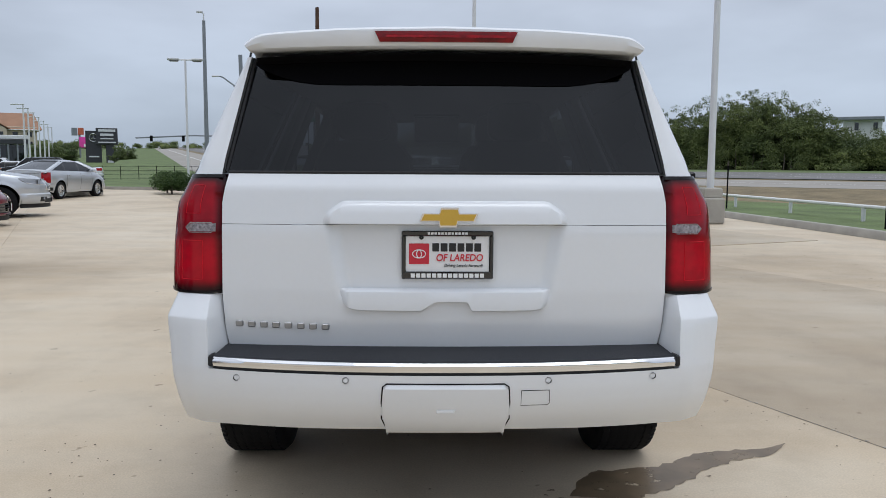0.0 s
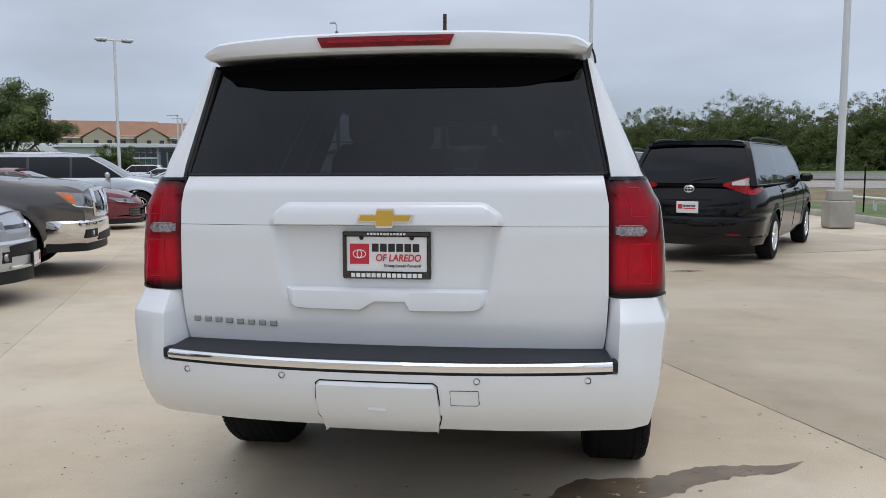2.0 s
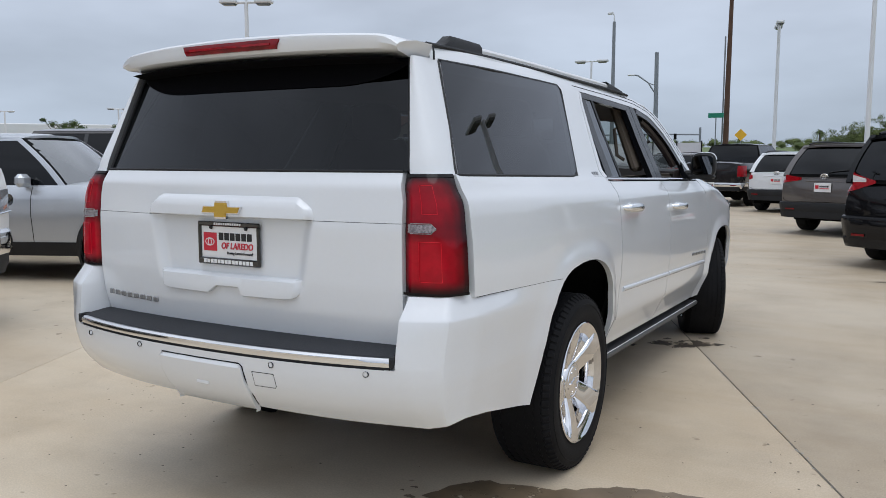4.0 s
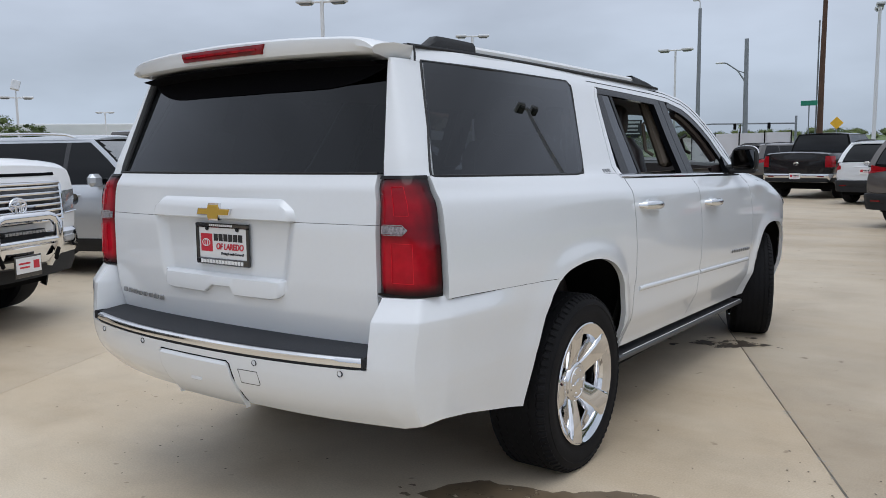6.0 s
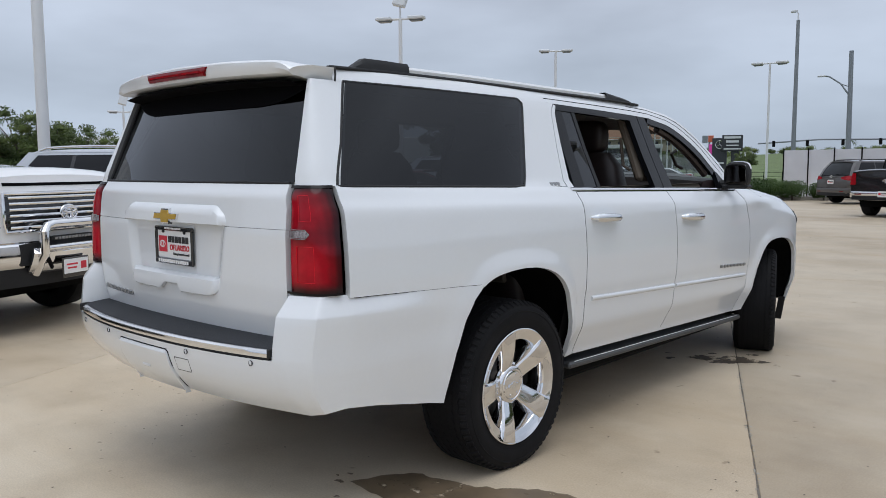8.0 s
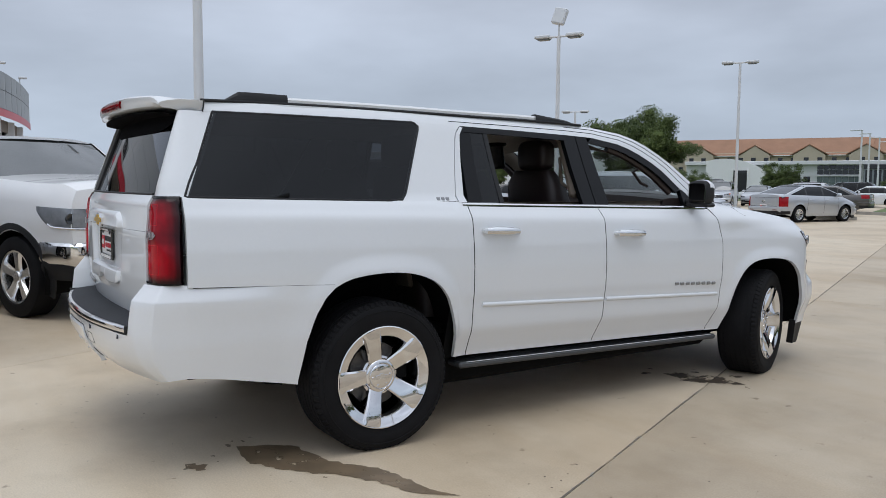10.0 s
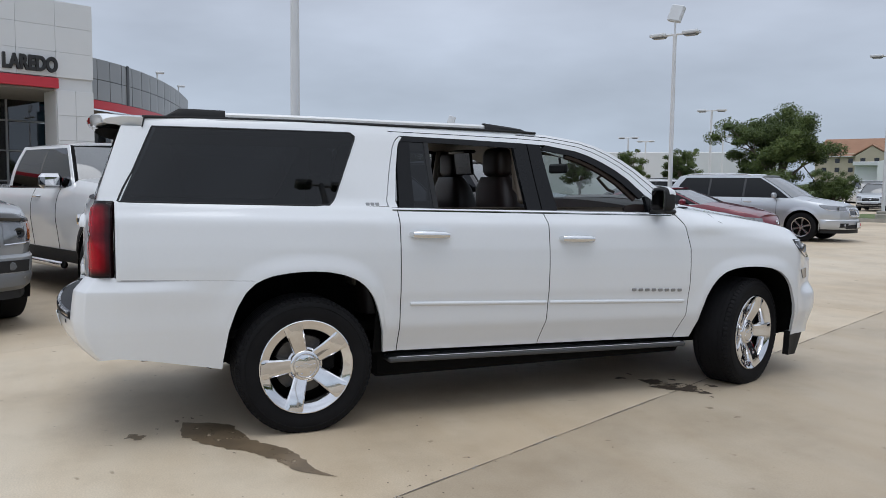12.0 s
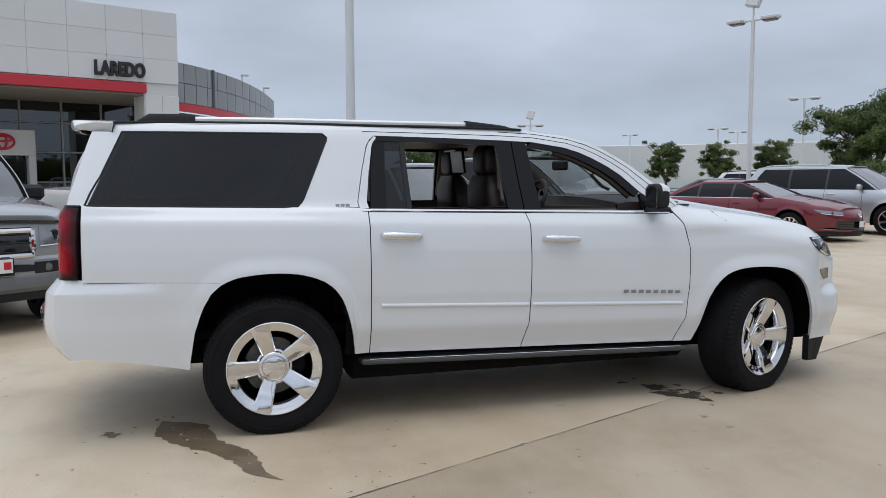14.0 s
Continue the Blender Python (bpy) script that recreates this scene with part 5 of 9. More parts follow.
s.tube([(0.845, 2.965, 1.2565), (0.880, 2.990, 1.2450), (0.915, 3.000, 1.2210), (0.938, 3.025, 1.1990), (0.951, 3.050, 1.1860)], 0.0030, 6)
pair("hood_gap", s, MATTBLK)
# small fillet along the waist
s = Shape()
s.tube([(W(y, belt(y) - 0.019) - 0.002, y, belt(y) - 0.020) for y in spread(0.60, 2.62, 30)], 0.0035, 6)
pair("belt_gap", s, MATTBLK)


# ---- ground ----
def ground_concrete(name, tone):
    """Tan broom-finished concrete; tone: how bright the base colour is."""
    m, n, l, b = principled(name)
    co = n.new("ShaderNodeNewGeometry")

    def noise_at(scale, detail, rough=0.55, stretch=None):
        t = n.new("ShaderNodeTexNoise")
        t.inputs["Scale"].default_value, t.inputs["Detail"].default_value, t.inputs["Roughness"].default_value = scale, detail, rough
        if stretch:
            mp = n.new("ShaderNodeMapping")
            mp.inputs["Rotation"].default_value, mp.inputs["Scale"].default_value = (0, 0, radians(24)), stretch
            l.new(co.outputs["Position"], mp.inputs[0])
            l.new(mp.outputs[0], t.inputs["Vector"])
        else:
            l.new(co.outputs["Position"], t.inputs["Vector"])
        return t

    def ramp(source, rows):
        r = n.new("ShaderNodeValToRGB")
        e = r.color_ramp.elements
        e[0].position, e[0].color = rows[0][0], (*rows[0][1], 1)
        e[1].position, e[1].color = rows[-1][0], (*rows[-1][1], 1)
        for p, c in rows[1:-1]:
            e.new(p).color = (*c, 1)
        l.new(source, r.inputs[0])
        return r

    def times(a, c):
        v = n.new("ShaderNodeMix")
        v.data_type, v.blend_type = "RGBA", "MULTIPLY"
        v.inputs["Factor"].default_value = 1.0
        l.new(a, v.inputs["A"])
        l.new(c, v.inputs["B"])
        return v.outputs["Result"]

    big, mid, fine, streak, spots = noise_at(0.22, 6, 0.6), noise_at(1.4, 7, 0.65), noise_at(110, 3), noise_at(0.5, 5, 0.6, (0.5, 3.0, 1)), noise_at(9, 2, 0.5)
    base = ramp(big.outputs["Fac"], [(p, tuple(v * tone for v in c)) for p, c in ((0.36, (0.43, 0.348, 0.245)), (0.50, (0.54, 0.455, 0.340)), (0.66, (0.595, 0.522, 0.410)))])
    m1 = ramp(mid.outputs["Fac"], [(0.30, (0.83, 0.815, 0.79)), (0.52, (1.0, 1.0, 1.0)), (0.72, (1.04, 1.035, 1.03))])
    m2 = ramp(streak.outputs["Fac"], [(0.36, (0.945, 0.915, 0.87)), (0.58, (1.0, 1.0, 1.0))])
    m3 = ramp(spots.outputs["Fac"], [(0.24, (0.55, 0.52, 0.48)), (0.29, (1.0, 1.0, 1.0))])
    m4 = ramp(fine.outputs["Fac"], [(0.3, (0.90, 0.90, 0.90)), (0.7, (1.08, 1.08, 1.08))])
    oi = n.new("ShaderNodeObjectInfo")
    m5 = ramp(oi.outputs["Random"], [(0.0, (0.95, 0.95, 0.95)), (1.0, (1.04, 1.035, 1.02))])
    c = base.outputs[0]
    for k in (m1, m2, m3, m4, m5):
        c = times(c, k.outputs[0])
    l.new(c, b.inputs["Base Color"])
    rr = n.new("ShaderNodeMapRange")
    rr.inputs["To Min"].default_value, rr.inputs["To Max"].default_value = 0.42, 0.78
    l.new(mid.outputs["Fac"], rr.inputs["Value"])
    l.new(rr.outputs[0], b.inputs["Roughness"])
    bp = n.new("ShaderNodeBump")
    bp.inputs["Distance"].default_value = 0.0015
    l.new(fine.outputs["Fac"], bp.inputs["Height"])
    l.new(bp.outputs[0], b.inputs["Normal"])
    return m


CONCRETE = ground_concrete("lot_concrete", 1.03)
DARKCONCRETE = ground_concrete("older_concrete", 0.835)
KERB = mat("kerb_concrete", (0.36, 0.34, 0.30), 0.8, vary=0.2, size=2.5, bump=0.002, bump_size=70)
JOINT = mat("joint_filler", (0.14, 0.122, 0.10), 0.9, vary=0.4, size=12)
GRASS = mat("grass", (0.108, 0.148, 0.050), 0.9, vary=0.45, size=0.6, bump=0.03, bump_size=9)
DIRT = mat("dry_bank", (0.19, 0.150, 0.085), 0.95, vary=0.4, size=0.8, bump=0.05, bump_size=5)
ASPHALT = mat("asphalt", (0.16, 0.155, 0.15), 0.85, vary=0.15, size=0.3, bump=0.003, bump_size=80)
PALEROAD = mat("road_concrete", (0.30, 0.28, 0.25), 0.85, vary=0.12, size=0.2)
AX, BX = Vector((-0.408, 0.913, 0)), Vector((0.913, 0.408, 0))
ORIGIN = Vector((2.165, 0.0, 0))

s = Shape()
s.grid([[(x, y, -0.07) for x in spread(-900, 900, 37)] for y in spread(-900, 900, 37)])
tagged(part("ground", s, GRASS), "rough green and straw grass reaching to the horizon", "ground", kind="structure")
s = Shape()
lot = []
for y in spread(-70, 62, 34):
    xr = 8.10 + 0.10 * (16 - min(y, 16)) if y < 40 else 8.1 - 0.5 * (y - 40)
    lot.append([(lerp(-80, min(xr, 10), t), y, -0.014) for t in spread(0, 1, 30)])
s.grid(lot)
pavement = tagged(part("lot_pavement", s, CONCRETE), "pale tan concrete lot with sawn joints and stains", "pavement", kind="structure")


# ---- trees ----
def leaf_mat(name, c):
    m, n, l, b = principled(name)
    b.inputs["Roughness"].default_value = 0.6
    ge = n.new("ShaderNodeNewGeometry")
    r = n.new("ShaderNodeValToRGB")
    e = r.color_ramp.elements
    e[0].color = (c[0] * 0.62, c[1] * 0.68, c[2] * 0.6, 1)
    e[1].color = (c[0] * 1.38, c[1] * 1.28, c[2] * 1.2, 1)
    l.new(ge.outputs["Random Per Island"], r.inputs[0])
    no = n.new("ShaderNodeTexNoise")
    no.inputs["Scale"].default_value, no.inputs["Detail"].default_value = 0.45, 2.0
    l.new(ge.outputs["Position"], no.inputs["Vector"])
    r2 = n.new("ShaderNodeValToRGB")
    r2.color_ramp.elements[0].position, r2.color_ramp.elements[0].color = 0.3, (0.62, 0.66, 0.62, 1)
    r2.color_ramp.elements[1].position, r2.color_ramp.elements[1].color = 0.7, (1.35, 1.25, 1.1, 1)
    l.new(no.outputs["Fac"], r2.inputs[0])
    mu = n.new("ShaderNodeMix")
    mu.data_type, mu.blend_type = "RGBA", "MULTIPLY"
    mu.inputs["Factor"].default_value = 1.0
    l.new(r.outputs[0], mu.inputs["A"])
    l.new(r2.outputs[0], mu.inputs["B"])
    l.new(mu.outputs["Result"], b.inputs["Base Color"])
    b.inputs["Specular IOR Level"].default_value = 0.2
    up = n.new("ShaderNodeVectorMath")
    up.operation = "MULTIPLY_ADD"
    up.inputs[1].default_value, up.inputs[2].default_value = (0.55, 0.55, 0.55), (0, 0, 0.6)
    l.new(ge.outputs["Normal"], up.inputs[0])
    unit = n.new("ShaderNodeVectorMath")
    unit.operation = "NORMALIZE"
    l.new(up.outputs[0], unit.inputs[0])
    l.new(unit.outputs[0], b.inputs["Normal"])
    return m


LEAF = leaf_mat("oak_leaves", (0.080, 0.118, 0.040))
LEAF_WOOD = leaf_mat("mesquite_leaves", (0.095, 0.130, 0.044))
LEAF_BUSH = leaf_mat("hedge_leaves", (0.055, 0.100, 0.026))
WOOD_SHADE = mat("thicket_shade", (0.045, 0.054, 0.026), 0.95, vary=0.7, size=1.6, bump=0.3, bump_size=3.0, spec=0.1)
BARK = mat("bark", (0.10, 0.085, 0.07), 0.9, vary=0.3, size=6, bump=0.01, bump_size=30)


def leaves(shape, rng, centre, radius, count, size, squash=0.8):
    """Small leaf blades scattered in a clump, denser towards its outside."""
    c = np.array(centre)
    d = rng.normal(size=(count, 3))
    d /= np.linalg.norm(d, axis=1)[:, None]
    p = c + d * (radius * rng.random(count) ** 0.45)[:, None] * np.array([1, 1, squash])
    a = rng.normal(size=(count, 3))
    a /= np.linalg.norm(a, axis=1)[:, None]
    b = np.cross(a, rng.normal(size=(count, 3)))
    b /= np.linalg.norm(b, axis=1)[:, None] + 1e-9
    s1 = size * (0.6 + 0.8 * rng.random(count))[:, None]
    k = len(shape.v)
    quad = np.stack([p - a * s1, p + b * s1 * 0.45, p + a * s1, p - b * s1 * 0.45], 1).reshape(-1, 3)
    shape.v += [tuple(q) for q in quad.tolist()]
    shape.f += [(k + 4 * i, k + 4 * i + 1, k + 4 * i + 2, k + 4 * i + 3) for i in range(count)]


def heart(shape, rng, centre, radius, squash=0.8):
    """The dense inside of a clump: a lumpy closed ball."""
    n_, m_ = 9, 6
    ring = []
    for i in range(m_):
        e = math.pi * (i + 0.5) / m_ - math.pi / 2
        ring.append([tuple(np.array(centre) + radius * rng.uniform(0.75, 1.15) * np.array([math.cos(e) * math.cos(2 * math.pi * k / n_), math.cos(e) * math.sin(2 * math.pi * k / n_), squash * math.sin(e)])) for k in range(n_)])
    k0 = shape.grid(ring, closed=True)
    shape.f.append(tuple(k0 + k for k in range(n_)))
    shape.f.append(tuple(k0 + (m_ - 1) * n_ + k for k in range(n_)))


def raw(name, shape, material, parent, label=""):
    me = bpy.data.meshes.new(name)
    me.from_pydata(shape.v, [], shape.f)
    me.materials.append(material)
    ob = new(name, me)
    ob.parent = parent
    if label:
        ob["label"] = label
    return ob


def tree(label, m, height, wide, seed, count=7000, size=0.10, name="oak_tree"):
    rng = np.random.default_rng(seed)
    t = thing(name, label, "tree", m)
    wood, crown = Shape(), Shape()
    stem = height * 0.30
    wood.tube([(0, 0, 0), (0.03, 0.02, stem * 0.5), (0.0, 0.05, stem)], [height * 0.030, height * 0.024, height * 0.022], 9)
    tips = []
    for k in range(11):
        a = 2 * math.pi * k / 11 * 1.0 + rng.uniform(-0.35, 0.35)
        out = wide / 2 * rng.uniform(0.40, 0.98)
        up = height * (rng.uniform(0.42, 0.95) - 0.16 * (out / wide * 2) ** 2)
        end = np.array([out * math.cos(a), out * math.sin(a), up])
        mid = np.array([end[0] * 0.45, end[1] * 0.45, lerp(stem, up, 0.55)])
        wood.tube([(0, 0.03, stem * 0.92), tuple(mid), tuple(end)], [height * 0.014, height * 0.009, height * 0.003], 6)
        tips.append(end)
        for j in range(5):
            e2 = mid + (end - mid) * rng.uniform(0.2, 0.9) + rng.normal(size=3) * np.array([wide, wide, height * 0.7]) * 0.11
            wood.tube([tuple(mid), tuple(e2)], [height * 0.006, height * 0.002], 5)
            tips.append(e2)
    for j in range(34):
        v = rng.normal(size=3)
        v /= np.linalg.norm(v)
        v *= rng.random() ** 0.33
        tips.append(np.array([v[0] * wide * 0.36, v[1] * wide * 0.36, height * (0.60 + 0.34 * v[2])]))
    per = count // len(tips)
    for e in tips:
        rad = wide * rng.uniform(0.070, 0.140)
        leaves(crown, rng, e, rad, per, size, 0.65)
        heart(crown, rng, e, rad * 0.42, 0.65)
    part("trunk", wood, BARK, t)
    raw("crown", crown, LEAF, t)
    return t


tree("broad green live oak on a grass island", pose(-22.7, 27.3, 0, 0, 0, 20), 5.2, 5.2, 3, 60000, 0.050)
oak = tree("young green oak in the car park", pose(-30.5, 9.9, 0), 3.9, 4.4, 5, 24000, 0.055)
for x, y, k, rz in ((-34.0, 13.4, 0.90, 60), (-56.9, 124.1, 1.15, 80), (-59.4, 122.0, 1.0, 10), (-56.0, 146.0, 1.15, 30), (-37.0, 60.0, 0.9, 240), (-25.0, 33.4, 0.62, 310)):
    c = copy_thing(oak, pose(x, y, 0, 0, 0, rz) @ Matrix.Scale(k, 4))
    c["label"] = "young green oak in the car park"
slim = tree("small round-headed oak in a row", pose(-45.6, 31.2, 0, 0, 0, 40), 4.35, 3.0, 9, 16000, 0.055)
for x, y, k, rz in ((-43.9, 34.4, 0.97, 150), (-41.6, 37.1, 1.0, 260), (-50.6, 24.7, 0.92, 330)):
    copy_thing(slim, pose(x, y, 0, 0, 0, rz) @ Matrix.Scale(k, 4))
for q in [o for o in scene.objects if o.get("category") == "tree"]:
    q["group"] = "oaks in the car park"

# highway with its bank and the wood beyond
HW0, HU, HN = Vector((18.0, 28.0, 0)), Vector((-0.75, 0.66, 0)), Vector((0.66, 0.75, 0))


def along(s_, n_, z):
    """Point of the road: straight past the lot, then bending right and climbing the rise."""
    u = min(max(s_ - 20.0, 0.0), 52.0)
    a0, bend = math.atan2(HU.y, HU.x), radians(-29.5)
    p = HW0 + HU * min(s_, 20.0)
    for k in range(13):
        a = a0 + bend * (u * (k + 0.5) / 13) / 52
        p = p + Vector((math.cos(a), math.sin(a), 0)) * (u / 13)
    a = a0 + bend * u / 52
    p = p + Vector((math.cos(a), math.sin(a), 0)) * max(s_ - 72.0, 0.0) + Vector((math.sin(a), -math.cos(a), 0)) * n_
    return (p.x, p.y, z + 0.024 * max(s_ - 62.0, 0.0))


def straight(s_, n_, z):
    p = HW0 + HU * s_ + HN * n_
    return (p.x, p.y, z)


def verge_strip(name, material, rows, label, s0=-160, s1=420, kind_="structure", way=along):
    sh = Shape()
    sh.grid([[way(q, n_, z) for q in spread(s0, s1, 120)] for n_, z in rows])
    return tagged(part(name, sh, material), label, name.replace("_", " "), kind=kind_)


verge_strip("bank", DIRT, ((-9.0, -0.06), (-6.5, 0.10), (-3.0, 0.30), (-0.3, 0.46)), "scrubby bare bank below the highway", s1=26)
verge_strip("grass_bank", GRASS, ((-9.0, -0.06), (-6.5, 0.10), (-3.0, 0.30), (-0.3, 0.46)), "mown green bank beside the bend of the road", s0=26)
verge_strip("road", PALEROAD, ((-0.3, 0.47), (7.5, 0.62)), "pale two-lane service road")
verge_strip("median", DIRT, ((7.5, 0.60), (9.5, 0.64)), "dry grass strip between the roads")
verge_strip("highway", ASPHALT, ((9.5, 0.68), (22.0, 0.92)), "grey divided highway")
verge_strip("far_verge", GRASS, ((22.0, 0.90), (30.0, 1.0), (60, 1.1), (160, 1.0)), "straw and green verge under the trees", s1=70, way=straight)
for n_ in (3.6, 13.5, 17.8):
    sh = Shape()
    z = 0.47 + 0.0192 * (n_ + 0.3) + 0.006 if n_ < 7 else 0.68 + 0.0192 * (n_ - 9.5) + 0.006
    sh.grid([[along(q, n_ + d, z) for q in spread(-120, 300, 60)] for d in (-0.07, 0.07)])
    tagged(part("lane_marking", sh, PLATEWHITE), "faded white lane line on the road", "road marking", kind="structure")

rng = np.random.default_rng(11)
woods, stems, inner = Shape(), Shape(), Shape()
CROWNS = soft([(-60, 4.2), (-20, 4.8), (0, 5.0), (6.2, 5.0), (7.4, 4.0), (10.2, 3.9), (11.4, 5.7), (12.4, 6.2), (14, 6.7), (17, 7.6), (19, 7.7), (22, 6.7), (25, 6.0), (28, 6.6), (31, 7.6), (34, 7.9), (36, 7.0), (38, 6.1), (42, 7.3), (46, 6.5), (51, 6.1), (55, 5.3), (60, 4.6), (64, 3.0)], 0.6)


def crowns(q):
    return CROWNS(q) + 0.22 * math.sin(2.1 * q) + 0.16 * math.sin(4.7 * q + 1.0) + 0.10 * math.sin(9.3 * q)


# lumpy bank set back from the leaves, its dark colour standing for inner shade
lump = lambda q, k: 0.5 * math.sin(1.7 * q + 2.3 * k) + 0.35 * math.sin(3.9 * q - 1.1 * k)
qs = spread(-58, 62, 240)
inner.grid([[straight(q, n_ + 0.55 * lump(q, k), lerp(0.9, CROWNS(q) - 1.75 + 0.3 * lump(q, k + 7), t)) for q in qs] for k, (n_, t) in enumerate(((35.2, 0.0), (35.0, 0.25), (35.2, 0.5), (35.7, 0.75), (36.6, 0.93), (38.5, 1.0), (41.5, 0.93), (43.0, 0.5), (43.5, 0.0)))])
# crowns of many small clumps from the ground to an uneven top
for k in range(3000):
    q = rng.uniform(-12, 63) if k < 2650 else rng.uniform(-58, -12)
    high = crowns(q)
    f = rng.random() ** 0.72
    rad = rng.uniform(0.35, 0.95) * (1.0 if f < 0.8 else 0.72)
    n_ = 33.2 + 2.0 * f * f + rng.uniform(0, 2.4) + (rng.uniform(0, 3.5) if f > 0.85 else 0)
    z = lerp(1.3, high - 0.25 - 0.45 * rad, f)
    leaves(woods, rng, straight(q, n_, z), rad, int(150 * (rad / 0.65) ** 2), 0.088, 0.72)
for k in range(420):
    q = rng.uniform(-20, 63)
    p = straight(q, 34.5 + rng.uniform(0, 3.0), crowns(q) + rng.uniform(-0.35, 0.30))
    leaves(woods, rng, p, rng.uniform(0.22, 0.50), 55, 0.065, 0.9)
for k in range(90):
    q = rng.uniform(-20, 62)
    b_ = straight(q, rng.uniform(33.0, 34.4), 0.9)
    h = rng.uniform(0.8, 1.9)
    lean = rng.uniform(-0.5, 0.5)
    stems.tube([b_, (b_[0] + 0.4 * lean, b_[1], 0.9 + h * 0.5), (b_[0] + lean, b_[1] + 0.2, 0.9 + h)], [0.05, 0.04, 0.02], 5)
for k in range(110):
    rad = rng.uniform(0.35, 0.8)
    leaves(woods, rng, straight(rng.uniform(-30, 64), rng.uniform(31.6, 33.0), 1.0 + rad * 0.45), rad, 160, 0.07, 0.6)
wood_ob = thing("roadside_wood", "dense dark green mesquite wood along the highway", "trees", kind="stuff")
raw("foliage", woods, LEAF_WOOD, wood_ob)
part("thicket", inner, WOOD_SHADE, wood_ob, "dark twigs inside the wood")
part("stems", stems, BARK, wood_ob)

RISE = soft([(120, -0.6), (200, 1.6), (300, 5.0), (420, 8.2), (600, 10.0), (900, 11.0)], 20)


def rise(a, d):
    """Height of the rising ground at a bearing and a distance."""
    return -1.0 + (RISE(d) + 1.0) * step((a + 0.10) / 0.20) * step((0.72 - a) / 0.20)


far = Shape()
for k in range(460):
    a = radians(rng.uniform(-14, 44))
    d = rng.uniform(250, 420)
    if radians(10) < a < radians(21) and d < 330:
        continue
    rad = rng.uniform(1.2, 3.2)
    p = (-d * math.sin(a), d * math.cos(a), rise(a, d) + rad * 0.5 + rng.uniform(0.0, 1.2))
    leaves(far, rng, p, rad, 420, 0.20, 0.6)
    heart(far, rng, p, rad * 0.62, 0.6)
far_ob = thing("distant_trees", "low hazy line of distant trees and scrub", "trees", kind="stuff")
raw("foliage", far, LEAF_WOOD, far_ob)

# ridge of rising ground far off
s = Shape()
s.grid([[(-d * math.sin(a), d * math.cos(a), rise(a, d)) for a in [radians(v) for v in spread(-20, 75, 70)]] for d in (120, 160, 200, 250, 300, 360, 420, 520, 700, 900)])
tagged(part("far_rise", s, GRASS), "gentle green rise on the skyline", "ground", kind="structure")


def bush(label, m, wide, high, seed, count=6500):
    rng_ = np.random.default_rng(seed)
    t = thing("bush", label, "bush", m, "clipped bushes by the kerb")
    sh = Shape()
    for k in range(7):
        a = rng_.uniform(0, 6.28)
        leaves(sh, rng_, (wide * 0.25 * math.cos(a), wide * 0.25 * math.sin(a), high * 0.5), min(wide, high) * 0.42, count // 7, 0.04, 0.95)
    raw("foliage", sh, LEAF_BUSH, t)
    st = Shape()
    st.tube([(0, 0, 0), (0, 0, high * 0.5)], [0.05, 0.03], 6)
    part("stem", st, BARK, t)
    return t


hedge = bush("rounded dark green bush at the lot's edge", pose(-11.2, 31.5, 0), 1.7, 1.15, 4)
for x, y, k in ((-10.0, 32.3, 0.95), (-9.0, 33.2, 0.85), (-7.9, 33.9, 0.75), (-12.0, 33.4, 0.95), (-5.6, 33.8, 0.8)):
    copy_thing(hedge, pose(x, y, 0, 0, 0, 70 * x) @ Matrix.Scale(k, 4))

# lawn beyond the lot with a low wire fence
s = Shape()
s.grid([[(lerp(-17.6, -42.0, t) + q * lerp(9.5, 20.0, t), lerp(38.2, 95.0, t) - 1.6 * q * (1 - t), 0.045 + 0.25 * t) for q in spread(0, 1, 10)] for t in spread(0, 1, 14)])
tagged(part("lawn", s, GRASS), "mown green lawn between the lot and the bend of the road", "grass", kind="structure")
t = thing("wire_fence", "low grey wire fence across the lawn", "fence")
for i in range(9):
    s = Shape()
    s.tube([(-25.6 + 1.2 * i, 53.6 + 0.25 * i, 0.0), (-25.6 + 1.2 * i, 53.6 + 0.25 * i, 1.15)], 0.025, 6)
    part("post", s, DARK, t)
for z in (0.25, 0.5, 0.8, 1.1):
    s = Shape()
    s.tube([(-25.6 + 1.2 * i, 53.6 + 0.25 * i, z) for i in range(9)], 0.010, 5)
    part("wire", s, DARK, t)

# kerbs and the pipe rail
def kerb(name, pts, label, w_=0.16, h_=0.15):
    sh = Shape()
    rows = []
    pts = [Vector((x, y, 0)) for x, y in pts]
    for i, p in enumerate(pts):
        d = (pts[min(i + 1, len(pts) - 1)] - pts[max(i - 1, 0)]).normalized()
        nrm = Vector((d.y, -d.x, 0))
        rows.append([p + nrm * a + Vector((0, 0, z)) for a, z in ((0, -0.02), (0.015, h_ - 0.03), (0.04, h_), (w_, h_), (w_ + 0.01, -0.02))])
    sh.grid(rows)
    return tagged(part(name, sh, KERB), label, "kerb", kind="structure")


kx = lambda y: 8.10 + 0.10 * (16 - y)
kerb("kerb_east", [(kx(y), y) for y in spread(-40, 46, 44)], "weathered concrete kerb with a rounded edge")
kerb("kerb_island", [(-10.0 + 1.6 * t, 33.0 + 1.6 * t) for t in spread(0, 1, 8)] + [(-8.4 + 6 * t, 34.6 + 1.0 * t) for t in spread(0.1, 1, 8)], "concrete kerb round the planted island")
kerb("kerb_north", [(-11.5 - 10 * t, 36.5 + 2.5 * t) for t in spread(1, 0, 12)], "low concrete kerb before the grass")
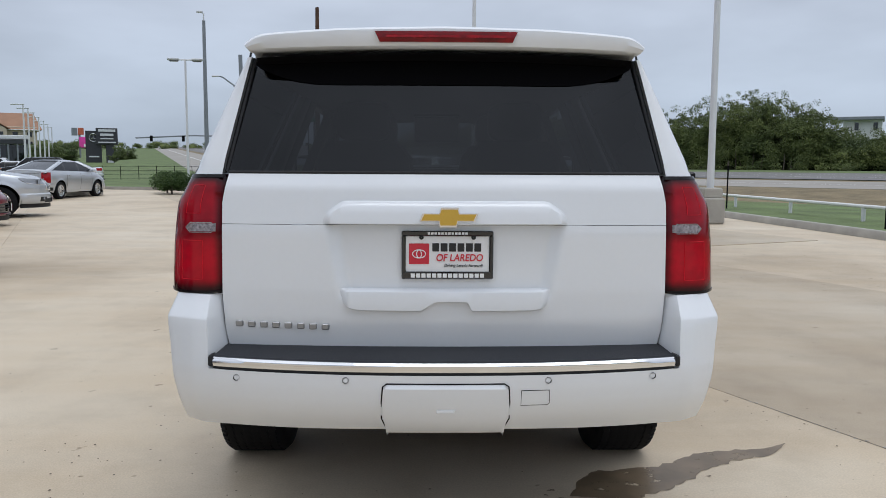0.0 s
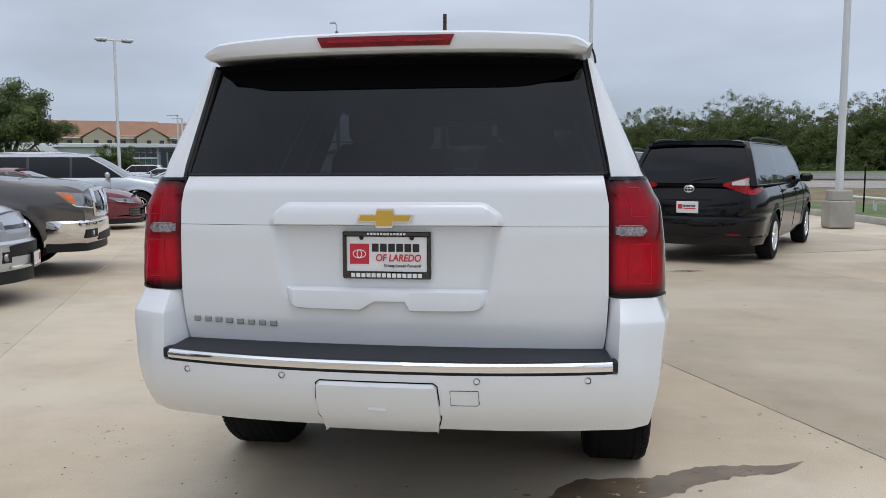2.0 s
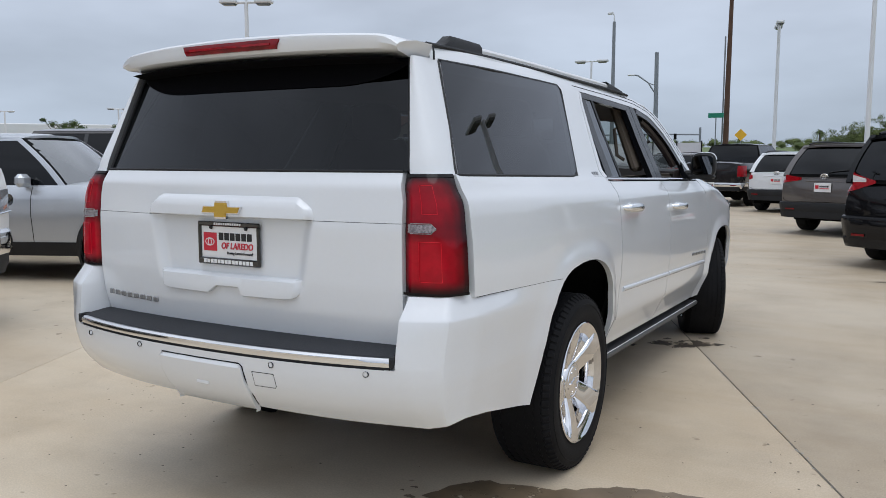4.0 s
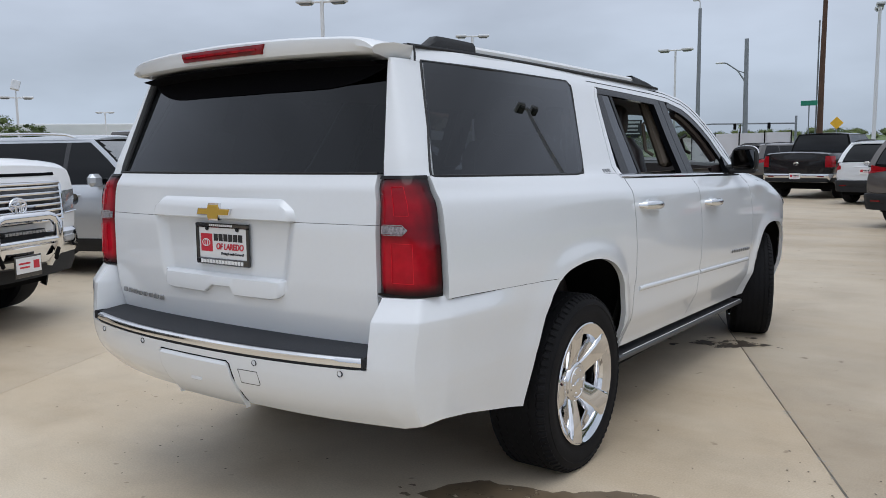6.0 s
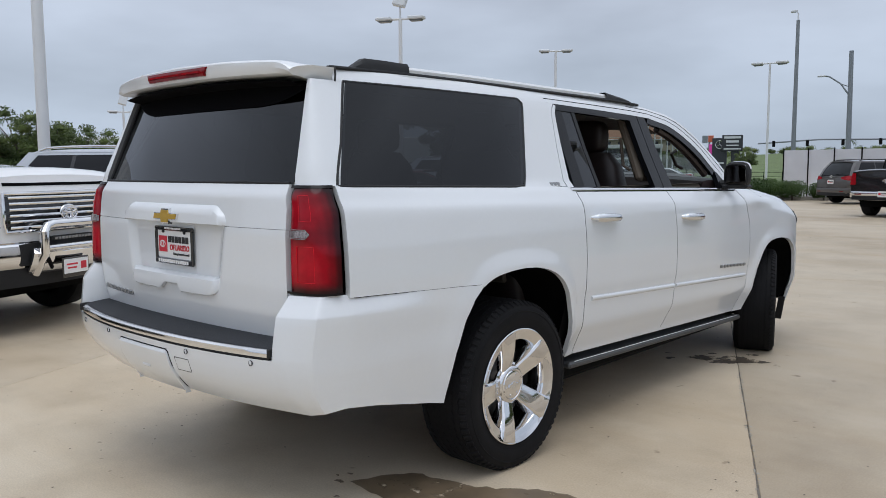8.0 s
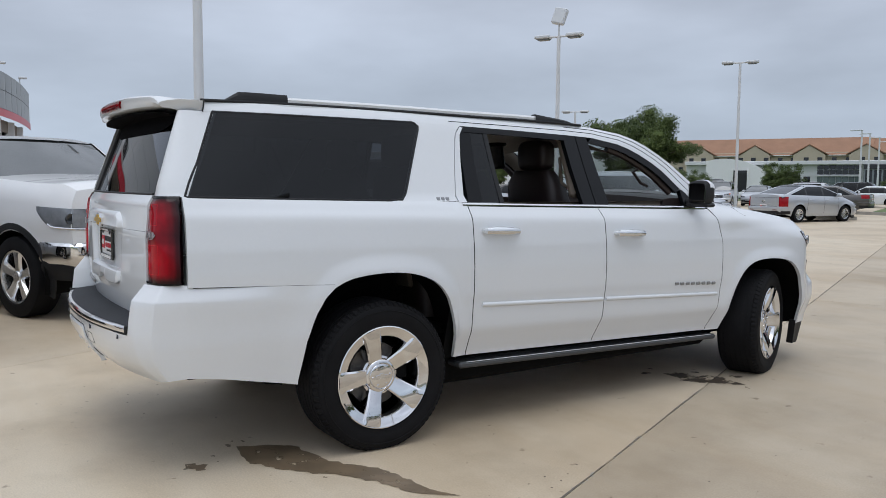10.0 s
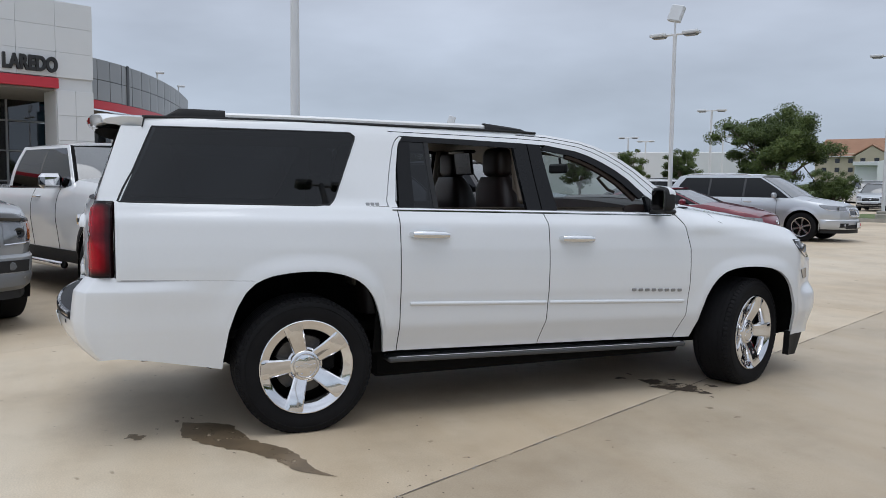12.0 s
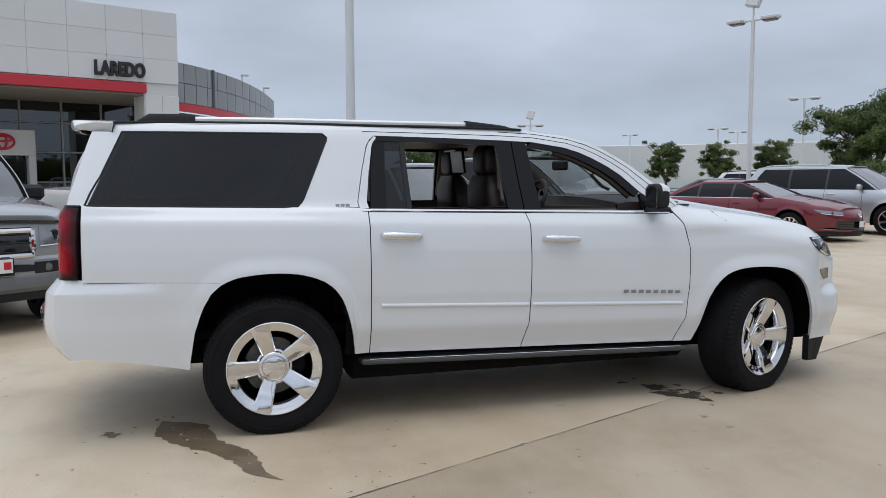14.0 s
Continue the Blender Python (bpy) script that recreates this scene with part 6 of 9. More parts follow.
kerb("kerb_row", [(-19.5 + 5.5 * t, 27.8 + 3.2 * t) for t in spread(0, 1, 10)], "concrete kerb of the grass island")
s = Shape()
s.grid([[(-19.5 + 5.5 * t + q * -4, 27.8 + 3.2 * t + q * 6, 0.12) for t in spread(0, 1, 8)] for q in spread(0, 1, 6)], (0, 0, -0.2))
tagged(part("grass_island", s, GRASS), "mown grass island under the oak", "grass", kind="structure")
s = Shape()
s.grid([[(kx(y) + 0.17 + 9 * t, y, 0.13 - 0.08 * t) for t in spread(0, 1, 8)] for y in spread(-40, 46, 40)])
tagged(part("grass_verge", s, GRASS), "short green grass behind the kerb", "grass", kind="structure")
PAINTW = mat("white_pipe_paint", (0.72, 0.72, 0.70), 0.5, vary=0.08, size=2)
STEELPOLE = mat("painted_pole", (0.66, 0.67, 0.68), 0.45, vary=0.06, size=1.5)
rail_t = thing("pipe_rail", "low white pipe rail on short posts in the grass", "rail")
rx = lambda y: kx(y) + 1.75
s = Shape()
s.tube([(rx(y), y, 0.46) for y in spread(-12, 22, 30)], 0.045, 10)
part("pipe", s, PAINTW, rail_t)
for y in spread(-10, 20.5, 11):
    s = Shape()
    s.tube([(rx(y), y, 0.0), (rx(y), y, 0.43)], 0.05, 8)
    part("post", s, STEELPOLE, rail_t)
for i, (x, y) in enumerate(((9.15, 12.0), (8.75, 19.5), (9.6, 5.0))):
    pst = thing("marker_post", "thin dark steel post in the grass", "post", pose(x, y, 0.08), "marker posts")
    s = Shape()
    s.box((0, 0, 0.68), (0.035, 0.035, 1.5), 0.006)
    s.box((0, 0.012, 0.68), (0.008, 0.03, 1.5), 0.002)
    part("stake", s, DARK, pst)
    s = Shape()
    s.box((0, 0, 1.36), (0.038, 0.038, 0.14), 0.004)
    part("stake_tip", s, BARK, pst)


# ---- parked cars ----
SECTION = soft([(0, 0.90), (0.12, 0.945), (0.45, 0.982), (0.60, 1.0), (0.80, 0.988), (0.93, 0.955), (1.0, 0.915), (1.1, 0.87)], 0.03)


def parked(name, label, category, m, paint, sp):
    """A parked car of the given measures; it points along +y, its middle stands on the origin."""
    car = thing(name, label, category, m)
    g = sp.get
    L, half, zr, zb = sp["L"], sp["W"] / 2, sp["H"], sp["belt"]
    fa, ra, r = sp["front_axle"], sp["rear_axle"], sp["wheel"]
    nose, hood, deck = sp["nose"], sp["hood"], g("deck", zb)
    sill = g("sill", 0.28)
    fl, rl = L / 2, -L / 2
    wsb, rf, rr, rb = sp["screen"], sp["roof_front"], sp["roof_rear"], sp["rear_base"]
    top = soft([(rl - 0.2, deck - 0.06), (rl + 0.05, deck - 0.03), (rl + 0.14, deck), (rb, deck if g("bed") else zb), (wsb - 0.1, zb), (wsb + 0.05, hood + 0.05), (fl - 0.55, lerp(hood, nose, 0.35)), (fl - 0.12, nose + 0.02), (fl + 0.1, nose - 0.10)], 0.05)
    tipf, tipr = g("tip_front", 0.74), g("tip_rear", 0.84)

    def w(y):
        k = 1.0
        if y > fl - 0.75:
            k -= (1 - tipf) * ((y - fl + 0.75) / 0.75) ** 2.6
        if y < rl + 0.6:
            k -= (1 - tipr) * ((rl + 0.6 - y) / 0.6) ** 2.6
        return half * k

    def S(y, z, off=0.0):
        t = (z - sill) / (top(y) - sill)
        x = w(y) * SECTION(t) + off
        for a in (fa, ra):
            d = math.hypot(y - a, z - r) / (r + 0.075)
            if 0.9 < d < 1.2 and z > r * 0.6:
                x += 0.015 * step(1 - (d - 1) / 0.18)
        return x

    R = r + 0.075

    def low(y):
        z = sill + 0.10 * step((abs(y) - L / 2 + 0.6) / 0.5)
        for a in (fa, ra):
            if abs(y - a) < R:
                z = max(z, r + math.sqrt(R * R - (y - a) ** 2) * 0.98)
        return z

    ys = spread(rl, rl + 0.6, 9) + spread(fl - 0.75, fl, 11) + spread(rl + 0.6, fl - 0.75, 22)
    for a in (fa, ra):
        ys += [a + R * math.sin(t) for t in spread(-math.pi / 2, math.pi / 2, 17)] + [a - R - 0.003, a + R + 0.003]
    ys = sorted(ys)
    b = Shape()
    rows = []
    for y in ys:
        zl = low(y)
        zt = top(y)
        side = [(S(y, lerp(zl, zt, t)), lerp(zl, zt, t)) for t in spread(0, 1, 16)]
        xt = side[-1][0]
        over = [(xt * q, zt + g("crown", 0.04) * (1 - abs(q) ** 2.5)) for q in (0.9, 0.75, 0.5, 0.25, 0, -0.25, -0.5, -0.75, -0.9)]
        rows.append([(x, y, z) for x, z in side + over + [(-x, z) for x, z in reversed(side)]])
    b.grid(rows)
    n = len(rows[0])
    b.f.append(tuple(range(n)))
    b.f.append(tuple(len(b.v) - n + i for i in range(n)))
    part("body", b, paint, car, weld=False)

    # dark underside and wheel wells
    u = Shape()
    u.box((0, 0, sill + 0.09), (sp["W"] * 0.80, L * 0.80, 0.14), 0.03)
    for a in (fa, ra):
        u.grid([[(x, a - (R + 0.012) * math.cos(t), r + (R + 0.012) * math.sin(t)) for t in spread(-0.3, math.pi + 0.3, 18)] for x in (-half * 0.96, -half * 0.5, half * 0.5, half * 0.96)])
        u.box((0, a, r + 0.16), (sp["W"] * 0.5, 2 * R, R * 0.75), 0.02)
    part("underbody", u, DARK, car)

    # cabin
    cw, rw = g("cabin_half", half * 0.90), g("roof_half", half * 0.70)
    zt = zr - 0.055
    cx = lambda z: lerp(cw, rw, (z - zb) / (zt - zb)) + 0.02 * math.sin(math.pi * min(max((z - zb) / (zt - zb), 0), 1))
    yf = lambda z: lerp(wsb, rf, (z - zb) / (zt - zb)) + 0.05 * math.sin(math.pi * min(max((z - zb) / (zt - zb), 0), 1))
    yr = lambda z: lerp(rb, rr, (z - zb) / (zt - zb)) - 0.04 * math.sin(math.pi * min(max((z - zb) / (zt - zb), 0), 1))
    bowf = lambda q: 0.14 * (1 - q * q)
    bowr = lambda q: -0.07 * (1 - q * q)
    zs_ = spread(zb - 0.03, zt, 9)
    core = Shape()
    rows = []
    for z in zs_:
        row = [(cx(z) * q, yf(z) + bowf(q), z) for q in spread(-1, 1, 11)]
        row += [(cx(z), lerp(yf(z), yr(z), t), z) for t in spread(0, 1, 9)[1:-1]]
        row += [(cx(z) * q, yr(z) + bowr(q), z) for q in spread(1, -1, 11)]
        row += [(-cx(z), lerp(yr(z), yf(z), t), z) for t in spread(0, 1, 9)[1:-1]]
        rows.append(row)
    core.grid(rows, closed=True)
    part("cabin_inside", core, DARK, car)
    roof = Shape()
    rows = []
    for t in spread(0, 1, 18):
        row = []
        for q in spread(-1, 1, 17):
            y = lerp(yr(zt) + bowr(q), yf(zt) + bowf(q), t)
            drop = 0.055 * (abs(q) ** 4) + 0.05 * max(0, abs(t - 0.5) * 2 - 0.55) ** 2 * 4 * 0.35
            row.append(((rw + 0.012) * q, y, zr - drop))
        rows.append(row)
    roof.grid(rows, (0, 0, -0.03))
    part("roof", roof, paint, car)

    def band(name, ya, yb, material, off, z0=zb - 0.01, z1=zt + 0.005, lip=True, label=""):
        """Strip on both cabin sides between two slanting edges."""
        sh = Shape()
        sh.grid([[(cx(z) + off, lerp(ya(z), yb(z), t), z) for t in spread(0, 1, 6)] for z in spread(z0, z1, 8)], (-0.012, 0, 0) if lip else None)
        part(name, sh, material, car, label)
        part(name, sh.mirror(), material, car, label)

    cp = g("rear_pillar", 0.22)
    band("front_pillar", lambda z: yf(z) + 0.012, lambda z: yf(z) - 0.065, paint, 0.006)
    band("rear_pillar", lambda z: yr(z) - 0.01, lambda z: yr(z) + cp, paint, 0.006)
    cuts = sp["cuts"]
    stops = [None] + list(cuts) + [None]
    for i in range(len(stops) - 1):
        hi = (lambda z: yf(z) - 0.07) if stops[i] is None else (lambda z, c=stops[i]: c - 0.03)
        lo = (lambda z: yr(z) + cp + 0.005) if stops[i + 1] is None else (lambda z, c=stops[i + 1]: c + 0.03)
        band("side_window", hi, lo, PRIVACY, 0.004, zb + 0.015, zt - 0.035, False)
    for c in cuts:
        band("door_pillar", lambda z: c + 0.03, lambda z: c - 0.03, g("pillar_mat", GLOSSBLK), 0.005)
    band("window_trim", lambda z: yf(z) - 0.02, lambda z: yr(z) + 0.02, g("trim_mat", GLOSSBLK), 0.009, zb - 0.006, zb + 0.014)
    band("roof_edge", lambda z: yf(z) + 0.01, lambda z: yr(z) - 0.01, paint, 0.007, zt - 0.035, zt + 0.006)
    for name2, yy, bow, sgn in (("windshield", yf, bowf, 1), ("rear_window", yr, bowr, -1)):
        sh = Shape()
        sh.grid([[((cx(z) - 0.05) * q, yy(z) + bow(q) + sgn * 0.018, z) for q in spread(-1, 1, 13)] for z in spread(zb + 0.02, zt - 0.02, 7)])
        part(name2, sh, g("screen_mat", WINDSCREEN) if name2 == "windshield" else PRIVACY, car)

    # painted corners beside the rear window
    if not g("bed"):
        sh = Shape()
        rim_ = g("glass_rim", 0.12)
        sh.grid([[(lerp(cx(z) + 0.004, cx(z) - rim_, v), yr(z) + bowr(lerp(cx(z), cx(z) - rim_, v) / cx(z)) - 0.021 - 0.004 * v, z) for v in spread(0, 1, 5)] for z in spread(zb - 0.01, zt + 0.01, 8)], (0, 0.02, 0))
        part("rear_corner", sh, paint, car)
        part("rear_corner", sh.mirror(), paint, car)

    # wheels
    tw = g("tyre_width", 0.23) / 2
    tyre = Shape()
    rim_r = r * g("rim", 0.66)
    tyre.lathe([(rim_r, -tw), (r * 0.93, -tw), (r, -tw * 0.8), (r, tw * 0.8), (r * 0.985, tw * 0.93), (r * 0.93, tw), (rim_r + 0.012, tw * 1.02), (rim_r, tw * 0.9)], 36)
    rim = Shape()
    rim.lathe([(rim_r + 0.004, tw * 0.9), (rim_r, tw * 0.99), (rim_r * 0.93, tw * 0.95), (rim_r * 0.88, tw * 0.5), (rim_r * 0.86, -tw * 0.6)], 36)
    back = Shape()
    back.lathe([(0.001, tw * 0.12), (rim_r * 0.95, tw * 0.12)], 24)
    nsp = g("spokes", 5)
    for k in range(nsp):
        a = 2 * math.pi * k / nsp + 0.3
        half_s = rim_r * (0.20 if nsp <= 5 else 0.13)
        rim.grid([[(tw * xx + dx, rr_ * math.cos(a) - q * half_s * kk * math.sin(a), rr_ * math.sin(a) + q * half_s * kk * math.cos(a)) for q, dx in ((-1.1, -0.03), (-0.8, 0), (0.8, 0), (1.1, -0.03))] for rr_, xx, kk in ((rim_r * 0.12, 0.80, 0.8), (rim_r * 0.5, 0.86, 0.75), (rim_r * 0.93, 0.92, 1.1))])
    rim.lathe([(0.001, tw * 0.95), (rim_r * 0.2, tw * 0.93), (rim_r * 0.26, tw * 0.6)], 20)
    me_t, me_r, me_b = mesh_of("tyre", tyre, RUBBER), mesh_of("rim", rim, g("rim_mat", SATIN)), mesh_of("wheel_back", back, DARK)
    for x, y, rot in ((half - tw - 0.015, fa, 0), (half - tw - 0.015, ra, 0), (-half + tw + 0.015, fa, 180), (-half + tw + 0.015, ra, 180)):
        t = new("tyre", me_t)
        t.parent, t.matrix_basis = car, pose(x, y, r, 0, 0, rot)
        q = new("rim", me_r)
        q.parent = t
        q = new("wheel_back", me_b)
        q.parent = t

    # cladding, handles, mirrors, trim
    if g("clad"):
        sh = Shape()
        for a in (fa, ra):
            sh.grid([[(S(a + k * math.cos(t), r + k * math.sin(t)) + 0.012, a + k * math.cos(t), r + k * math.sin(t)) for t in spread(-0.35, math.pi + 0.35, 24)] for k in (R, R + 0.035, R + 0.065)], (-0.02, 0, 0))
        sh.grid([[(S(y, z) + 0.010, y, z) for y in spread(ra + R + 0.05, fa - R - 0.05, 14)] for z in spread(sill, sill + 0.16, 4)], (-0.02, 0, 0))
        part("cladding", sh, BLACKPL, car)
        part("cladding", sh.mirror(), BLACKPL, car)
    seams = [wsb - 0.35 if wsb - 0.35 > cuts[0] else wsb] + list(cuts)
    for c in seams:
        sh = Shape()
        sh.tube([(S(c, z) + 0.0005, c - 0.02, z) for z in spread(sill + 0.10, zb - 0.01, 14)], 0.004, 5)
        part("door_seam", sh, DARK, car)
        part("door_seam", sh.mirror(), DARK, car)
    for c in cuts:
        if c > ra + 0.2:
            sh = Shape()
            zh = zb - 0.11
            sh.tube([(S(c + 0.06, zh) - 0.005, c + 0.05, zh), (S(c + 0.1, zh) + 0.035, c + 0.09, zh), (S(c + 0.2, zh) + 0.035, c + 0.22, zh), (S(c + 0.26, zh) - 0.005, c + 0.26, zh)], 0.014, 8)
            part("door_handle", sh, g("handle_mat", paint), car)
            part("door_handle", sh.mirror(), g("handle_mat", paint), car)
    ym = wsb - 0.42
    sh = Shape()
    k = g("mirror", 1.0)
    sh.box((cw + 0.13, ym, zb + 0.07 * k), (0.21 * k, 0.12 * k, 0.15 * k), 0.045)
    sh.box((cw + 0.02, ym - 0.02, zb + 0.02), (0.14, 0.07, 0.05), 0.015)
    part("door_mirror", sh, g("mirror_mat", paint), car)
    part("door_mirror", sh.mirror(), g("mirror_mat", paint), car)
    if g("rails"):
        sh = Shape()
        yy = spread(yr(zt) + 0.15, yf(zt) - 0.25, 14)
        sh.tube([(rw - 0.03, y, zr - 0.03 + 0.055 * abs(math.sin(math.pi * i / 13)) ** 0.3) for i, y in enumerate(yy)], 0.018, 8)
        part("roof_rail", sh, g("rail_mat", BLACKPL), car)
        part("roof_rail", sh.mirror(), g("rail_mat", BLACKPL), car)
    # rounded nose and tail: points by the way round from the middle line, and the height
    bow, bow_tail = g("bow", 0.10), g("bow_tail", 0.05)

    def end_point(q, z, off, end, sign, bulge):
        xt = S(end, min(z, top(end)))
        k = abs(q)
        if k <= xt:
            lift = min(max((z - low(end)) / (top(end) - low(end)), 0.0), 1.0)
            return (q, end + sign * (0.003 + off + bulge * (1 - (k / xt) ** 2) * (1 - 0.6 * lift**6)), z)
        y = end - sign * (k - xt)
        return (math.copysign(S(y, z, off), q), y + sign * off * 0.6, z)

    nose_at = lambda q, z, off=0.0: end_point(q, z, off, fl, 1, bow)
    tail_at_ = lambda q, z, off=0.0: end_point(q, z, off, rl, -1, bow_tail)

    def skin(name, at, q0, q1, lo, hi, material, off=0.006, parent=car, label="", n=14, rows_=6, lip=0.02, twin=True):
        """A panel laid on the nose or tail between two edges (functions of the way round), and its twin."""
        sgn = -1 if at is nose_at else 1
        lo = lo if callable(lo) else (lambda q, v=lo: v)
        hi = hi if callable(hi) else (lambda q, v=hi: v)
        sh = Shape()
        sh.grid([[at(q, lerp(lo(q), hi(q), v), off) for q in spread(q0, q1, n)] for v in spread(0, 1, rows_)], (0, sgn * lip, 0))
        ob = part(name, sh, material, parent, label)
        if twin and q0 > -q1 + 1e-6:
            part(name, sh.mirror(), material, parent, label)
        return ob

    def bar_on(name, at, q0, q1, z, r_, material, off=0.01, parent=car, rise=0.0):
        sh = Shape()
        sh.tube([at(q, z + rise * abs(q) ** 2, off) for q in spread(q0, q1, 15)], r_, 8)
        return part(name, sh, material, parent)

    for nm_, at, end in (("nose_panel", nose_at, fl), ("tail_panel", tail_at_, rl)):
        sh = Shape()
        zt_ = top(end)
        xt = S(end, zt_)
        sh.grid([[at(lerp(-1, 1, c / 18) * S(end, lerp(low(end), zt_, v)) * 0.999, lerp(low(end), zt_ + g("crown", 0.04) * (1 - abs(lerp(-1, 1, c / 18)) ** 2.5), v)) for c in range(19)] for v in spread(0, 1, 12)])
        part(nm_, sh, paint, car)
    gl0, gl1, gw = sp["grille"]
    grille = skin("grille", nose_at, -gw, gw, lambda q: gl0 + g("grille_low", 0.0) * (abs(q) / gw) ** 2, lambda q: gl1 - g("grille_round", 0.02) * (abs(q) / gw) ** 4, g("grille_mat", GLOSSBLK), 0.006, label="dark grille", n=21)
    for i in range(g("bars", 0)):
        bar_on("grille_bar", nose_at, -gw + 0.03, gw - 0.03, lerp(gl0 + 0.03, gl1 - 0.03, i / max(g("bars", 0) - 1, 1)), g("bar_h", 0.016) / 2, g("bar_mat", CHROME), 0.016, grille)
    if g("grille_frame"):
        sh = Shape()
        ring = [(q, gl1 + 0.004) for q in spread(-gw, gw, 15)] + [(gw + 0.01, lerp(gl1, gl0, v)) for v in (0.25, 0.5, 0.75)] + [(q, gl0 - 0.004 + g("grille_low", 0.0) * (abs(q) / gw) ** 2) for q in spread(gw, -gw, 15)] + [(-gw - 0.01, lerp(gl0, gl1, v)) for v in (0.25, 0.5, 0.75, 1.0)]
        sh.tube([nose_at(q, z, 0.012) for q, z in ring], g("grille_frame"), 8, False)
        part("grille_surround", sh, g("frame_mat", CHROME), grille)
    # head lamps
    z0, z1 = sp["lamp"]
    q_in = g("lamp_in", gw + 0.05)
    q_out = S(fl, z0) + g("lamp_len", 0.42)
    u_ = lambda q: (q - q_in) / (q_out - q_in)
    rise, point = g("lamp_rise", 0.05), g("lamp_point", 0.7)
    l_lo = lambda q: z0 + rise * u_(q) + (z1 - z0) * 0.75 * max(0.0, (u_(q) - point) / (1 - point)) ** 1.5
    l_hi = lambda q: z1 + rise * u_(q) * 0.9
    for sx in (1, -1):
        sh = Shape()
        sh.grid([[nose_at(sx * q, lerp(l_lo(q), l_hi(q), v), 0.007) for q in spread(q_in, q_out, 18)] for v in spread(0, 1, 6)], (0, -0.03, 0))
        hd = part("headlamp", sh, LAMPGLASS, car, "clear headlamp")
        sh = Shape()
        sh.grid([[nose_at(sx * q, lerp(l_lo(q), l_hi(q), v), 0.010) for q in spread(lerp(q_in, q_out, 0.72), q_out, 8)] for v in spread(0.12, 0.9, 4)], (0, -0.01, 0))
        if g("amber", True):
            part("turn_signal", sh, AMBER, hd)
        sh = Shape()
        sh.tube([nose_at(sx * q, l_lo(q) + 0.004, 0.012) for q in spread(q_in, lerp(q_in, q_out, 0.8), 12)], 0.009, 6)
        part("lamp_strip", sh, g("strip_mat", CHROME), hd)
        qm = lerp(q_in, q_out, 0.38)
        sh = Shape()
        sh.lathe([(0.001, 0.012), (0.038, 0.008), (0.050, 0.014), (0.054, 0.0)], 18, Matrix.Translation(nose_at(sx * qm, lerp(l_lo(qm), l_hi(qm), 0.5), 0.004)) @ Matrix.Rotation(radians(90), 4, "Z") @ Matrix.Diagonal((1, 1, min(1.0, (z1 - z0) / 0.13), 1)))
        part("projector", sh, DARKGLASS, hd)
    # front bumper, chin, fog lamps
    bh = g("bumper", (0.34, 0.60))
    bw = S(fl, bh[0] + 0.1) + g("bumper_wrap", 0.45)
    sh = Shape()
    sh.grid([[nose_at(q, z, o * (1 - (abs(q) / bw) ** 8)) for q in spread(-bw, bw, 41)] for z, o in ((bh[0] - 0.03, -0.03), (bh[0], 0.012), (bh[0] + 0.05, 0.040), ((bh[0] + bh[1]) / 2, 0.046), (bh[1] - 0.03, 0.036), (bh[1], 0.004))])
    part("front_bumper", sh, g("bumper_mat", paint), car)
    iz = g("intake_z", (bh[0] + 0.02, bh[0] + 0.13))
    iw = g("intake", 1.0) / 2
    skin("air_intake", nose_at, -iw, iw, iz[0], lambda q: iz[1] - 0.02 * (abs(q) / iw) ** 3, BLACKPL, 0.049, n=17)
    chin = skin("chin", nose_at, -bw * 0.96, bw * 0.96, bh[0] - g("chin", 0.10), bh[0] + 0.005, g("chin_mat", BLACKPL), 0.012, n=31)
    for sx in (1, -1):
        if g("fog", True):
            qf = S(fl, 0.5) * 0.86
            zf = g("fog_z", lerp(bh[0], bh[1], 0.42))
            sh = Shape()
            sh.grid([[nose_at(sx * (qf + a * g("fog_wide", 0.13)), zf + b * 0.055, 0.050) for a in spread(-1, 1, 7)] for b in (-1, 0, 1)], (0, -0.02, 0))
            pk = part("fog_lamp_pocket", sh, BLACKPL, car)
            sh = Shape()
            sh.lathe([(0.001, 0.012), (0.035, 0.010), (0.042, 0.0), (0.042, -0.02)], 16, Matrix.Translation(nose_at(sx * qf, zf, 0.048)) @ Matrix.Rotation(radians(90), 4, "Z"))
            part("fog_lamp", sh, LAMPGLASS, pk)
    sh = Shape()
    ez = g("emblem_z", (gl0 + gl1) / 2)
    for a, b in ((0.062, 0.043), (0.020, 0.040), (0.052, 0.014)):
        sh.tube([nose_at(a * math.cos(t), ez + b * math.sin(t) + (0.016 if b == 0.014 else 0), 0.026) for t in spread(0, 2 * math.pi, 25)], 0.006, 6, False)
    part("nose_emblem", sh, CHROME, car)
    if g("front_plate"):
        pf = fl + bow + 0.06
        sh = Shape()
        sh.box((g("plate_x", 0), pf, g("front_plate")), (0.32, 0.015, 0.17), 0.005)
        p = part("plate_frame", sh, GLOSSBLK, car)
        sh = Shape()
        sh.box((g("plate_x", 0), pf + 0.009, g("front_plate") + 0.008), (0.29, 0.004, 0.13), 0.001)
        part("plate", sh, PLATEWHITE, p)
        sh = Shape()
        sh.box((g("plate_x", 0) - 0.10, pf + 0.013, g("front_plate") + 0.012), (0.065, 0.003, 0.07), 0.001)
        part("plate_square", sh, PLATERED, p)
    # tail: bumper, lamps, plate
    wr = w(rl)
    rbz = g("rear_bumper", (0.36, 0.62))
    bw = S(rl, rbz[0] + 0.1) + g("rear_wrap", 0.5)
    sh = Shape()
